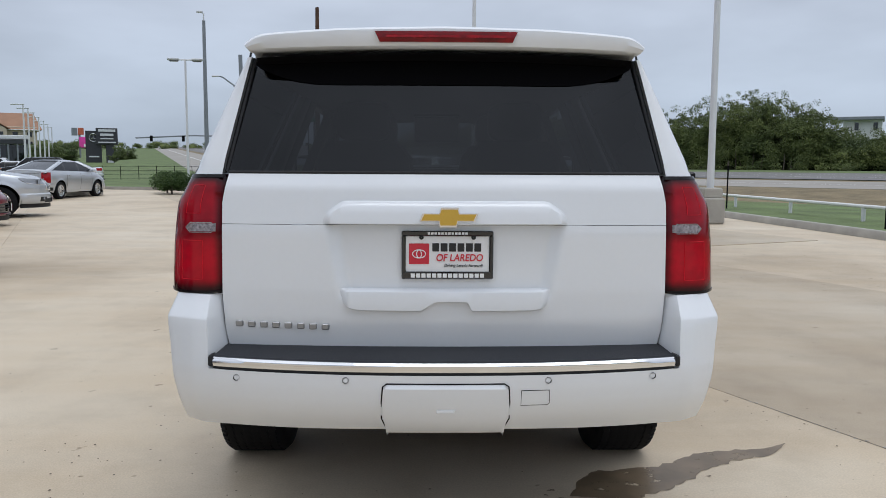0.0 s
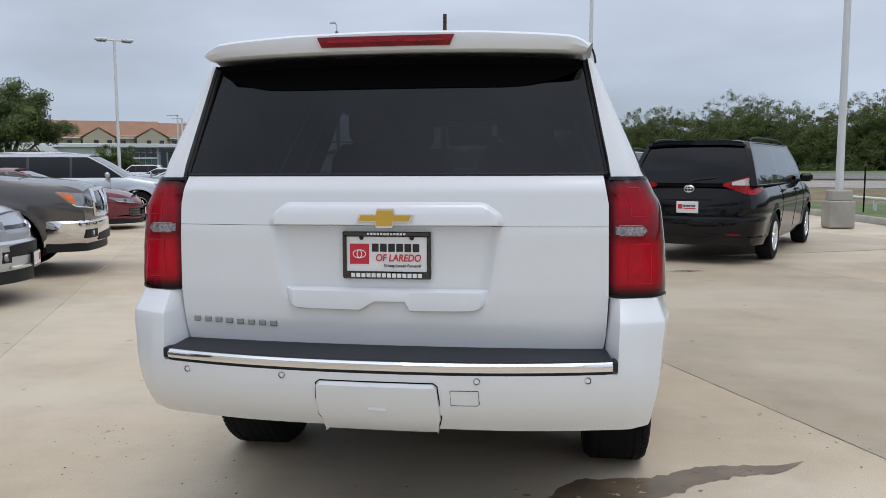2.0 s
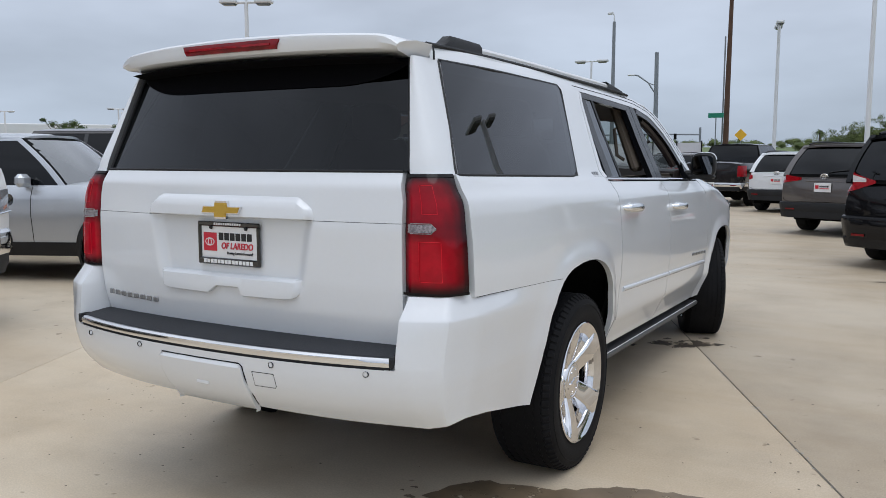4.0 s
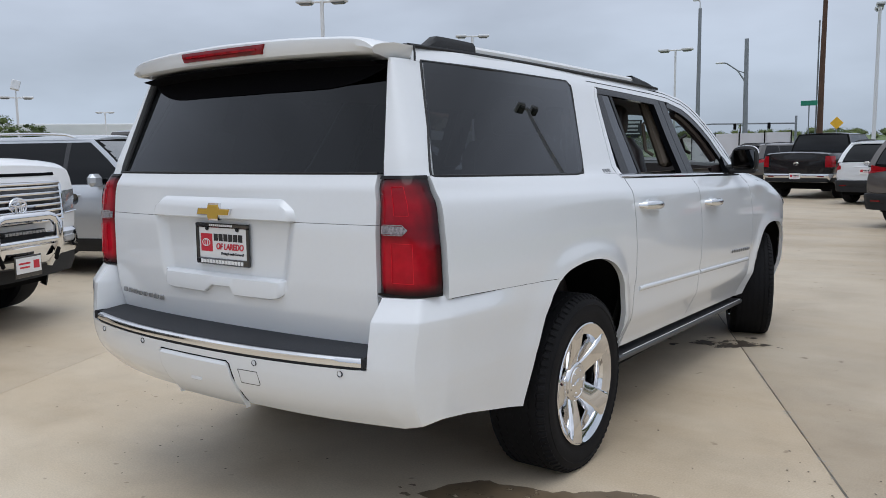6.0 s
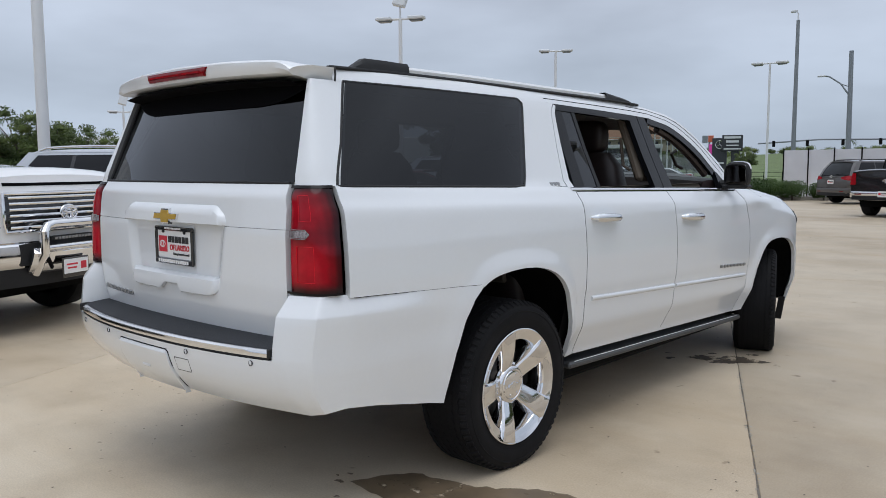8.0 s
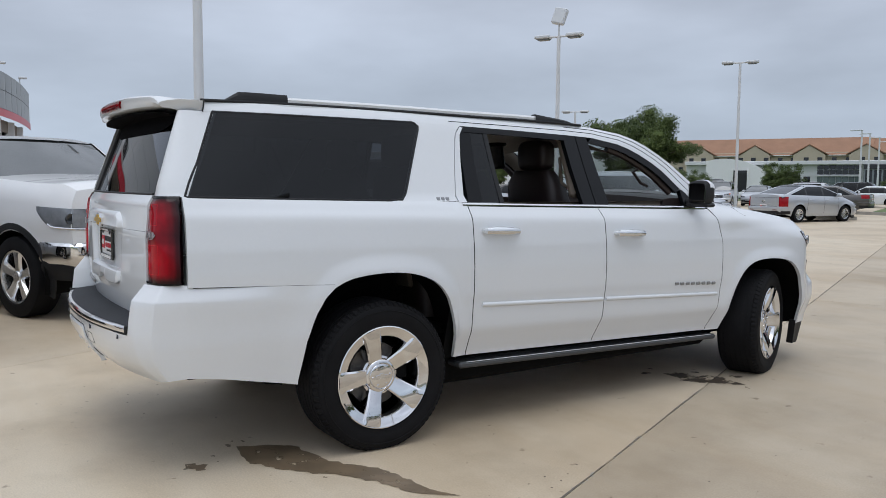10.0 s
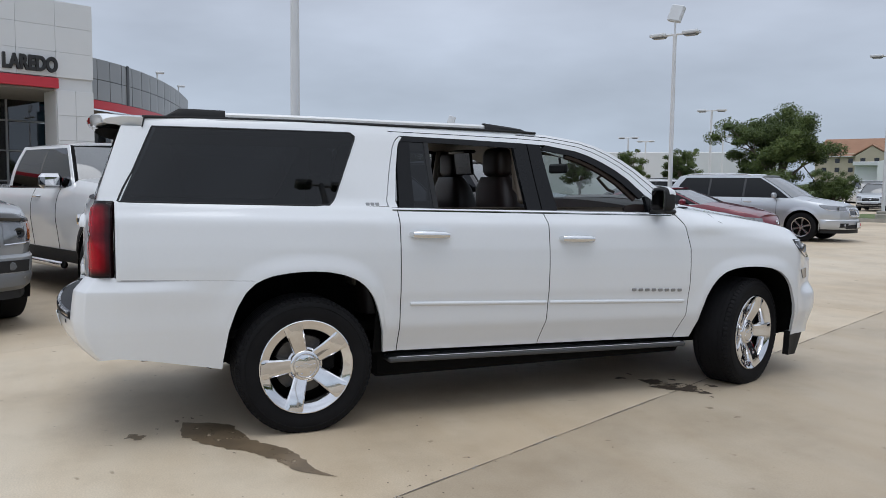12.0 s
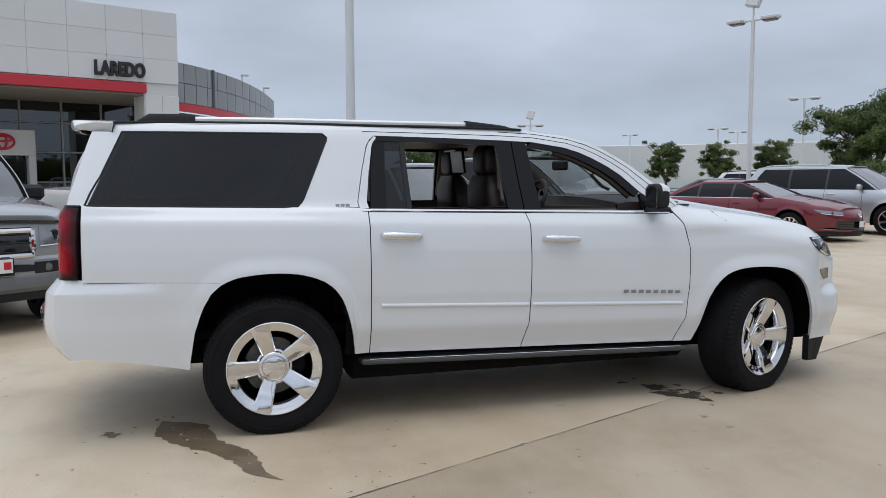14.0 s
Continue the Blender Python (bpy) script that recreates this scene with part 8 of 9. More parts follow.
# ---- lamps and poles ----
LAMPBOX = mat("lamp_housing", (0.60, 0.62, 0.64), 0.4, vary=0.05)
LENSGREY = mat("lamp_lens", (0.12, 0.13, 0.14), 0.2, vary=0.2, size=8)
WOODPOLE = mat("creosote_pole", (0.085, 0.045, 0.028), 0.85, vary=0.3, size=3, bump=0.004, bump_size=30)
GREYSTEEL = mat("galvanised_steel", (0.22, 0.24, 0.26), 0.5, 0.3, vary=0.1)
pole_group = "car park light poles"


def light_pole(x, y, h, turn=0, heads=2, k=1.0, base=0.12, radius=0.075, label="white painted light pole with twin box lamps"):
    t = thing("light_pole", label, "light pole", pose(x, y, 0, 0, 0, turn), pole_group)
    s = Shape()
    s.tube([(0, 0, base), (0, 0, h * 0.5), (0, 0, h)], [radius, radius * 0.88, radius * 0.75], 12)
    part("shaft", s, STEELPOLE, t)
    if base > 0.3:
        s = Shape()
        s.box((0, 0, base * 0.36), (0.56, 0.56, base * 0.72), 0.03)
        s.box((0, 0, base * 0.85), (0.46, 0.46, base * 0.30), 0.03)
        part("concrete_base", s, KERB, t, "pale concrete base")
    else:
        s = Shape()
        s.box((0, 0, 0.06), (0.4, 0.4, 0.13), 0.02)
        part("concrete_base", s, KERB, t)
    s = Shape()
    s.tube([(-0.42 * k, 0, h - 0.02), (0.42 * k, 0, h - 0.02)], 0.035 * k, 8)
    part("cross_arm", s, STEELPOLE, t)
    for sx in (-1, 1):
        s = Shape()
        s.box((sx * 0.54 * k, 0, h), (0.52 * k, 0.30 * k, 0.11 * k), 0.03 * k)
        hd = part("lamp_head", s, LAMPBOX, t)
        s = Shape()
        s.grid([[(sx * 0.52 * k + 0.21 * k * a * w_, 0.12 * k * b * w_, h - 0.055 * k - d * k) for a, b in ((-1, -1), (1, -1), (1, 1), (-1, 1))] for d, w_ in ((0, 1.0), (0.05, 0.8), (0.055, 0.1))], closed=True)
        part("lamp_lens", s, LENSGREY, hd)
    if heads == 3:
        s = Shape()
        s.tube([(0, 0, h), (0, 0, h + 0.45)], 0.03, 8)
        s.box((0.0, 0.06, h + 0.62), (0.42, 0.20, 0.52), 0.03, Euler((radians(-14), radians(14), 0)).to_matrix())
        part("flood_lamp", s, LAMPBOX, t)
    return t


light_pole(6.75, 15.3, 8.2, 90, base=0.85, k=1.05, radius=0.085)
light_pole(7.75, 2.65, 7.55, 90, base=0.85, k=0.72, radius=0.085)
light_pole(1.45, 22.4, 7.1, 10, base=0.6)
light_pole(-15.0, 15.2, 6.1, 25, heads=3, k=1.0)
light_pole(-18.9, 29.5, 7.0, 35, base=0.45)
light_pole(-14.1, 43.9, 7.35, 8, k=1.25)
light_pole(-31.0, 30.6, 5.7, 40)
light_pole(-39.5, 18.2, 4.6, 60, heads=3)
light_pole(-10.3, 2.4, 7.0, 60, radius=0.10)
light_pole(-6.0, 63.0, 11.6, 100, k=1.9, radius=0.15, label="tall light pole beyond the lot")
for x, y, h in ((-65.2, 39.2, 5.6), (-55.0, 44.0, 5.4), (-48.4, 37.4, 5.2), (-62.0, 18.0, 5.4), (-48.2, 46.8, 5.6)):
    light_pole(x, y, h, 40)

for i in range(7):
    f = (i / 6) ** 1.25
    x, y = lerp(-39.8, -61.8, f), lerp(76.9, 130.7, f)
    t = thing("street_lamp", "slim white lamp post with one short arm", "street lamp", pose(x, y, 0), "row of lamp posts by the far dealer")
    s = Shape()
    s.tube([(0, 0, 0), (0, 0, 7.0)], [0.12, 0.08], 8)
    part("shaft", s, STEELPOLE, t)
    s = Shape()
    s.box((-0.55, 0, 7.02), (1.3, 0.25, 0.10), 0.03)
    part("lamp_head", s, LAMPBOX, t)

t = thing("utility_pole", "tall brown wooden utility pole", "pole", pose(-7.35, 50.5, 0))
s = Shape()
s.tube([(0, 0, 0), (0, 0, 6), (0.05, 0, 11.6)], [0.19, 0.16, 0.12], 12)
part("shaft", s, WOODPOLE, t)
s = Shape()
s.tube([(-0.24, 0, 0), (-0.24, 0, 9.2)], 0.05, 6)
part("conduit", s, GREYSTEEL, t)
t = thing("camera_pole", "tall grey steel pole with a small camera", "pole", pose(-14.3, 48.8, 0))
s = Shape()
s.tube([(0, 0, 0), (0, 0, 10.4)], [0.15, 0.10], 12)
part("shaft", s, GREYSTEEL, t)
s = Shape()
s.tube([(0, 0, 10.4), (0, 0, 10.8), (-0.15, 0, 11.0)], 0.05, 6)
s.box((-0.25, 0, 10.95), (0.40, 0.16, 0.14), 0.03)
part("camera_head", s, LAMPBOX, t)
t = thing("street_lamp", "grey pole with a long curved lamp arm", "street lamp", pose(-15.6, 65.0, 0))
s = Shape()
s.tube([(0, 0, 0), (-0.1, 0, 10.4)], [0.22, 0.16], 10)
part("shaft", s, GREYSTEEL, t)
s = Shape()
s.tube([(0, 0, 6.8), (-0.7, -0.2, 7.9), (-1.5, -0.4, 8.5), (-1.9, -0.5, 8.6)], 0.06, 8)
s.tube([(0, 0, 7.6), (-0.8, -0.2, 7.95)], 0.04, 6)
part("lamp_arm", s, GREYSTEEL, t)
s = Shape()
s.box((-2.05, -0.5, 8.58), (0.65, 0.28, 0.14), 0.05)
part("lamp_head", s, LAMPBOX, t)
t = thing("signal_mast", "far traffic signal mast across the road", "traffic signal", pose(-38, 150, 0))
s = Shape()
s.tube([(8.5, 0, 0), (8.5, 0, 7.5)], 0.2, 8)
s.tube([(8.5, 0, 6.2), (-6, 0, 6.5), (-17, 0, 6.0)], 0.14, 8)
part("mast", s, GREYSTEEL, t)
for x in (-14, -8, -2, 4):
    s = Shape()
    s.box((x, -0.2, 5.9), (0.5, 0.3, 1.1), 0.05)
    part("signal_head", s, DARK, t)
t = thing("road_sign", "yellow diamond warning sign on a post", "road sign", pose(-7.4, 56.5, 0))
s = Shape()
s.tube([(0, 0, 0), (0, 0, 3.0)], 0.04, 6)
part("post", s, GREYSTEEL, t)
s = Shape()
s.box((0, -0.05, 3.2), (0.6, 0.02, 0.6), 0.01, Euler((0, radians(45), 0)).to_matrix())
part("panel", s, mat("sign_yellow", (0.75, 0.42, 0.02), 0.5), t)
t = thing("road_sign", "small green street sign on a post", "road sign", pose(-7.9, 50.0, 0))
s = Shape()
s.tube([(0, 0, 0), (0, 0, 4.3)], 0.04, 6)
part("post", s, GREYSTEEL, t)
s = Shape()
s.box((0.0, -0.06, 4.25), (0.95, 0.02, 0.3), 0.01)
part("panel", s, mat("sign_green", (0.01, 0.20, 0.12), 0.5), t)
for i, (x, y, h) in enumerate(((-9.5, 150, 5.0), (-5.0, 156, 4.6), (-23.5, 155, 3.6), (-3.4, 152, 3.8), (-50, 190, 6))):
    t = thing("palm_tree", "far slender palm against the sky", "tree", pose(x, y, 1.5), "far palms")
    s = Shape()
    s.tube([(0, 0, -2), (0.1, 0, h)], [0.22, 0.16], 7)
    part("trunk", s, BARK, t)
    rg = np.random.default_rng(40 + i)
    s = Shape()
    for k in range(22):
        a, e = rg.uniform(0, 6.28), rg.uniform(-0.5, 1.0)
        pts = [(0.1 + 1.6 * q * math.cos(a), 1.6 * q * math.sin(a), h + 1.3 * e * q - 1.2 * q * q) for q in spread(0, 1, 5)]
        s.grid([[(x_ - 0.16 * math.sin(a) * (1 - j / 5), y_ + 0.16 * math.cos(a) * (1 - j / 5), z_) for j, (x_, y_, z_) in enumerate(pts)], [(x_ + 0.16 * math.sin(a) * (1 - j / 5), y_ - 0.16 * math.cos(a) * (1 - j / 5), z_) for j, (x_, y_, z_) in enumerate(pts)]])
    raw("crown", s, LEAF, t)

# white panel fence
FENCE = mat("fence_panel", (0.60, 0.60, 0.63), 0.7, vary=0.08, size=1.2)
t = thing("panel_fence", "white sheet fence with dark posts", "fence")
f0, f1 = Vector((-10.8, 37.2, 0)), Vector((-5.9, 36.2, 0))
for i in range(4):
    a, b = f0.lerp(f1, i / 4), f0.lerp(f1, (i + 1) / 4)
    s = Shape()
    d = (b - a).normalized()
    s.box(tuple((a + b) / 2 + Vector((0, 0, 1.15))), ((b - a).length - 0.05, 0.03, 2.2), 0.006, Matrix.Rotation(math.atan2(d.y, d.x), 3, "Z"))
    part("panel", s, FENCE, t)
for i in range(5):
    a = f0.lerp(f1, i / 4)
    s = Shape()
    s.box((a.x, a.y - 0.03, 1.17), (0.05, 0.05, 2.34), 0.008)
    part("post", s, DARK, t)

# pylon signs
SIGNDARK = mat("sign_charcoal", (0.030, 0.032, 0.038), 0.4, vary=0.1)
MAGENTA = mat("screen_magenta", (0.75, 0.06, 0.38), 0.5, vary=0.2, size=0.7)
t = thing("pylon_sign", "tall charcoal dealer pylon with a silver ring mark", "sign", pose(-72.7, 173.9, 0, 0, 0, 22))
s = Shape()
s.box((0, 0, 4.6), (3.2, 0.8, 7.2), 0.08)
part("panel", s, SIGNDARK, t)
s = Shape()
s.tube([(0.85 * math.cos(a), -0.5, 6.7 + 0.85 * math.sin(a)) for a in spread(0, 6.2832, 25)], 0.09, 6, False)
for a in (90, 210, 330):
    s.tube([(0, -0.5, 6.7), (0.85 * math.cos(radians(a)), -0.5, 6.7 + 0.85 * math.sin(radians(a)))], 0.08, 5)
part("ring_mark", s, SATIN, t)
s = Shape()
s.box((0, -0.45, 2.6), (2.0, 0.05, 0.30), 0.02)
part("word_bar", s, LAMPBOX, t)
t = thing("pylon_sign", "charcoal dealer pylon with four pale lines", "sign", pose(-69.9, 174.2, 0, 0, 0, 22))
s = Shape()
s.box((0, 0, 7.0), (4.4, 0.8, 3.6), 0.08)
part("panel", s, SIGNDARK, t)
s = Shape()
s.box((0.6, 0.2, 2.8), (1.7, 0.5, 4.9), 0.08)
part("base_panel", s, SIGNDARK, t)
for i, (z, w_) in enumerate(((8.25, 3.5), (7.35, 2.7), (6.5, 2.6), (5.7, 3.6))):
    s = Shape()
    s.box((0, -0.45, z), (w_, 0.06, 0.50 if i < 2 else 0.26), 0.02)
    part("word_bar", s, LAMPBOX, t)
s = Shape()
s.box((0.6, -0.08, 1.5), (1.2, 0.06, 0.6), 0.02)
part("word_bar", s, LAMPBOX, t)
for x in (1.9, 2.7):
    s = Shape()
    s.tube([(x, 1, 0), (x, 1, 5.0)], 0.2, 8)
    part("post", s, STEELPOLE, t)
t = thing("billboard", "small billboard with a bright magenta screen", "sign", pose(-90.1, 206.8, 0, 0, 0, 22))
s = Shape()
s.tube([(0.4, 0, 0), (0.4, 0, 9)], 0.25, 8)
part("post", s, GREYSTEEL, t)
s = Shape()
s.box((1.5, -0.4, 6.5), (2.4, 0.5, 2.7), 0.05)
part("screen", s, MAGENTA, t)
s = Shape()
s.box((1.9, -0.68, 5.7), (1.1, 0.05, 0.7), 0.02)
part("word_bar", s, PLATEWHITE, t)
s = Shape()
s.box((-0.75, -0.4, 9.2), (1.4, 0.5, 2.0), 0.05)
part("grey_panel", s, GREYSTEEL, t)
s = Shape()
s.box((0.75, -0.4, 9.3), (1.4, 0.5, 1.8), 0.05)
part("red_panel", s, mat("sign_brick", (0.5, 0.12, 0.06), 0.5), t)

# hotel far off
STUCCO = mat("cream_stucco", (0.48, 0.42, 0.32), 0.85, vary=0.08, size=0.2)
TILE = mat("terracotta_roof", (0.30, 0.165, 0.10), 0.8, vary=0.15, size=0.3)
hotel = thing("hotel", "cream hotel with a gabled terracotta roof", "building", pose(-127.4, 263.3, -0.5, 0, 0, 208))
s = Shape()
s.box((42, -9, 6.6), (84, 18, 13.2), 0.1)
part("wall", s, STUCCO, hotel)
s = Shape()
s.add([(-1.5, 1, 12.3), (85, 1, 12.3), (85, -19, 12.3), (-1.5, -19, 12.3), (0.5, -9, 18.0), (11.5, -9, 18.0), (11.5, -9, 18.5), (83, -9, 18.5), (11.5, 1, 12.3), (11.5, -19, 12.3)], [(0, 8, 5, 4), (8, 1, 7, 6), (1, 2, 7), (2, 9, 6, 7), (9, 3, 4, 5), (3, 0, 4), (0, 3, 2, 1)])
part("roof", s, TILE, hotel, smooth=False)
GABLES = (13.6, 30.4, 47.5, 66.0)
for gx in GABLES:
    s = Shape()
    s.add([(gx - 5.8, 2.5, 12.2), (gx + 5.8, 2.5, 12.2), (gx, 2.5, 15.6), (gx - 5.8, -9, 12.2), (gx + 5.8, -9, 12.2), (gx, -9, 15.6)], [(0, 2, 5, 3), (1, 4, 5, 2), (3, 5, 4)])
    s.v += [(x, y, z + 0.35) for x, y, z in s.v]
    s.f += [tuple(i + 6 for i in f) for f in s.f] + [(0, 2, 8, 6), (2, 1, 7, 8)]
    part("gable_roof", s, TILE, hotel, smooth=False)
    s = Shape()
    s.add([(gx - 4.9, 2.3, 0), (gx + 4.9, 2.3, 0), (gx + 4.9, 2.3, 12.3), (gx, 2.3, 15.5), (gx - 4.9, 2.3, 12.3), (gx - 4.9, 0, 0), (gx + 4.9, 0, 0), (gx + 4.9, 0, 12.3), (gx - 4.9, 0, 12.3)], [(0, 1, 2, 3, 4), (0, 4, 8, 5), (1, 6, 7, 2)])
    part("gable_wall", s, STUCCO, hotel, smooth=False)
for fl_ in range(4):
    for i in range(20):
        gx = 2.2 + 4.15 * i
        s = Shape()
        s.box((gx, 0.02 if min(abs(gx - c) for c in GABLES) > 4.9 else 2.32, 1.6 + 3.05 * fl_), (1.5, 0.14, 1.5), 0.03)
        part("window", s, DARKGLASS, hotel)
for i in range(28):
    s = Shape()
    s.box((1.0 + 3.0 * i, 1.02, 12.2), (2.9, 0.12, 0.28), 0.03)
    part("eaves_board", s, PLATEWHITE, hotel)

# the modern dealer across the street
MODWHITE = mat("white_cladding", (0.66, 0.67, 0.68), 0.5, vary=0.04, size=0.8)
STOREGLASS = mat("pale_green_glass", (0.115, 0.150, 0.145), 0.06, vary=0.35, size=0.35, spec=0.6)
dealer = thing("showroom", "two-storey white showroom with a glazed front", "building", pose(-83.5, 166.8, 0, 0, 0, 207.7))
s = Shape()
s.box((21, -8.2, 3.0), (42, 15, 6.0), 0.1)
part("wall", s, MODWHITE, dealer)
s = Shape()
s.box((20.8, -7.6, 6.45), (42.6, 16.8, 0.85), 0.1)
part("fascia", s, MODWHITE, dealer)
s = Shape()
s.box((2.6, 0.4, 5.5), (5.6, 1.6, 0.9), 0.05)
part("canopy", s, SIGNDARK, dealer)
for x in (0.2, 1.9, 3.6, 5.2):
    s = Shape()
    s.box((x, 0.9, 2.6), (0.35, 0.4, 5.0), 0.04)
    part("column", s, GREYSTEEL, dealer)
s = Shape()
s.box((2.6, -0.62, 2.5), (5.0, 0.16, 4.8), 0.03)
part("dark_front", s, DARKGLASS, dealer)
for r_, (z, h) in enumerate(((5.45, 0.85), (4.45, 0.95), (2.75, 1.5), (1.1, 1.5))):
    for i in range(7):
        s = Shape()
        s.box((6.4 + 1.22 * i, -0.62, z), (1.12, 0.16, h), 0.02)
        part("pane", s, STOREGLASS if r_ > 1 else DARKGLASS, dealer)
s = Shape()
s.box((10.0, -0.45, 3.72), (9.0, 0.7, 0.34), 0.04)
part("floor_band", s, MODWHITE, dealer)
for i in range(5):
    s = Shape()
    s.box((16.3 + 1.9 * i, -0.62, 2.4), (1.3, 0.16, 2.2), 0.02)
    part("window", s, DARKGLASS, dealer)
# white arched entrance
s = Shape()
arch = [(24.6, 0.0), (24.6, 4.6), (26.5, 5.9), (29.0, 6.9), (32.0, 7.4), (35.0, 7.3), (37.0, 6.9), (37.0, 0.0)]
s.prism(arch, lambda u, v, w: (u, w, v), 2.2)
part("entrance_block", s, PLATEWHITE, dealer, "white curved entrance block", smooth=False)
s = Shape()
s.box((29.6, 2.22, 2.4), (3.0, 0.16, 4.8), 0.03)
part("entrance_glass", s, DARKGLASS, dealer)
for x in (28.0, 31.2):
    s = Shape()
    s.box((x, 2.3, 2.5), (0.3, 0.4, 5.0), 0.04)
    part("entrance_frame", s, PLATEWHITE, dealer)

dealer2 = thing("showroom", "long pale showroom seen over the parked cars", "building", pose(-78.0, 62.0, 0, 0, 0, 50))
s = Shape()
s.box((-14, 8, 2.8), (60, 15, 5.6), 0.1)
part("wall", s, MODWHITE, dealer2)

# white house on the rise beyond the wood
house = thing("house", "small white flat-roofed house above the trees", "house", pose(52.5, 92.7, 0, 0, 0, -30))
s = Shape()
s.box((0, 1.5, 3.4), (4.2, 5, 7.0), 0.05)
part("wall", s, MODWHITE, house)
s = Shape()
s.box((-0.6, 1.2, 7.05), (5.8, 6.6, 0.4), 0.05)
part("roof", s, GREYSTEEL, house)
for x in (-0.6, 1.4):
    s = Shape()
    s.box((x, -1.0, 6.1), (0.45, 0.15, 0.9), 0.03)
    part("window", s, DARKGLASS, house)

# ---- the dealership building ----
PANELW = mat("white_metal_panel", (0.64, 0.655, 0.67), 0.4, vary=0.03, size=0.6, rand=0.02)
PANELG = mat("grey_metal_panel", (0.27, 0.285, 0.30), 0.4, 0.2, vary=0.05, size=0.6, rand=0.05)
REDBAND = mat("red_fascia", (0.48, 0.028, 0.045), 0.35, vary=0.04, size=0.6)
CURTAIN = glass("curtain_glass", (0.10, 0.12, 0.13), 0.10)
BRONZE = mat("mullion", (0.30, 0.31, 0.32), 0.4, 0.4, vary=0.05)
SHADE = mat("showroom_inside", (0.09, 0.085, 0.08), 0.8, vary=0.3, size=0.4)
ang = -65.9
bld = thing("dealership", "white panelled dealership with a red band and deep glazed portal", "building", pose(-30.6, -1.5, 0, 0, 0, ang))
WIDE, TOPZ, BAND = 24.0, 8.40, 5.05
s = Shape()
s.box((0.75, -0.65, TOPZ / 2), (1.46, 1.2, TOPZ - 0.04), 0.01)
s.box((WIDE / 2, -3.0, (BAND + 0.3 + TOPZ) / 2), (WIDE, 5.8, TOPZ - BAND - 0.36), 0.01)
part("core", s, PANELW, bld)
s = Shape()
s.box((WIDE / 2 + 0.7, -0.02, BAND + 0.16), (WIDE - 1.4, 0.24, 0.40), 0.02)
part("red_band", s, REDBAND, bld)
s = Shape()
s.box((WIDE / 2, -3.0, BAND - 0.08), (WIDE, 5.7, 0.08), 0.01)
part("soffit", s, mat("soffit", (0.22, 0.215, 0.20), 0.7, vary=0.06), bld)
# facade panels
pw, ph = 1.46, 0.985
for r_ in range(3):
    for c_ in range(16):
        s = Shape()
        s.box((0.75 + pw * c_, 0.012, BAND + 0.40 + ph * (r_ + 0.5)), (pw - 0.008, 0.05, ph - 0.008), 0.004)
        part("panel", s, PANELW, bld)
for r_ in range(5):
    for hx in (0.38, 1.10):
        s = Shape()
        s.box((hx, 0.012, 0.50 + 0.99 * r_), (0.71, 0.05, 0.978), 0.005)
        part("panel", s, PANELW, bld)
fz = Matrix(((-1, 0, 0, 2.45), (0, 0, 1, 0.10), (0, 1, 0, 5.87), (0, 0, 0, 1)))
lettering("wall_letters", "LAREDO", 0.76, INK, bld, fz, 0.12, "black block letters on the white fascia", 0.034, 0, 2.0)
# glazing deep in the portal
# dark sheet stands in for the dim room behind the panes
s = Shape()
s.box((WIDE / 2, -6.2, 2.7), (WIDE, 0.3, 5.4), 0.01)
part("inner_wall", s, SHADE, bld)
for c_ in range(-2, 12):
    for r_ in range(4):
        s = Shape()
        s.box((2.4 + 1.72 * c_, -5.5, 0.68 + 1.33 * r_), (1.62, 0.03, 1.24), 0.004)
        part("pane", s, CURTAIN, bld)
for c_ in range(-2, 13):
    s = Shape()
    s.box((1.54 + 1.72 * c_, -5.48, 2.7), (0.08, 0.14, 5.4), 0.01)
    part("mullion", s, BRONZE, bld)
for r_ in range(5):
    s = Shape()
    s.box((WIDE / 2 - 1.8, -5.48, 0.02 + 1.33 * r_), (WIDE + 1.0, 0.12, 0.07), 0.01)
    part("transom", s, BRONZE, bld)
s = Shape()
for a, b, cz, w_, hh in ((4.6, 7.2, 3.05, 2.6, 1.1),):
    s.box(((a + b) / 2, -4.9, cz), (w_, 0.7, hh), 0.02)
s.box((4.75, -4.9, 1.25), (0.3, 0.7, 2.5), 0.02)
s.box((7.05, -4.9, 1.25), (0.3, 0.7, 2.5), 0.02)
part("entrance_surround", s, PANELW, bld)
s = Shape()
for a, b, dz in ((0.46, 0.31, 0), (0.16, 0.29, 0), (0.40, 0.11, 0.12)):
    s.tube([(5.9 + a * math.cos(q), -4.5, 3.08 + dz + b * math.sin(q)) for q in spread(0, 6.2832, 33)], 0.05, 6, False)
part("oval_mark", s, PLATERED, bld)
s = Shape()
s.box((5.9, -5.0, 1.2), (2.0, 0.06, 2.4), 0.01)
part("entrance_door", s, DARKGLASS, bld)
# curved grey wing
wing = thing("showroom_wing", "curved grey panelled wing with a red band", "building")
cps = [Vector((-33.6, -1.95, 0)), Vector((-38.5, 1.95, 0)), Vector((-52.5, 4.1, 0))]
bez = lambda u: cps[0] * (1 - u) ** 2 + cps[1] * 2 * u * (1 - u) + cps[2] * u * u
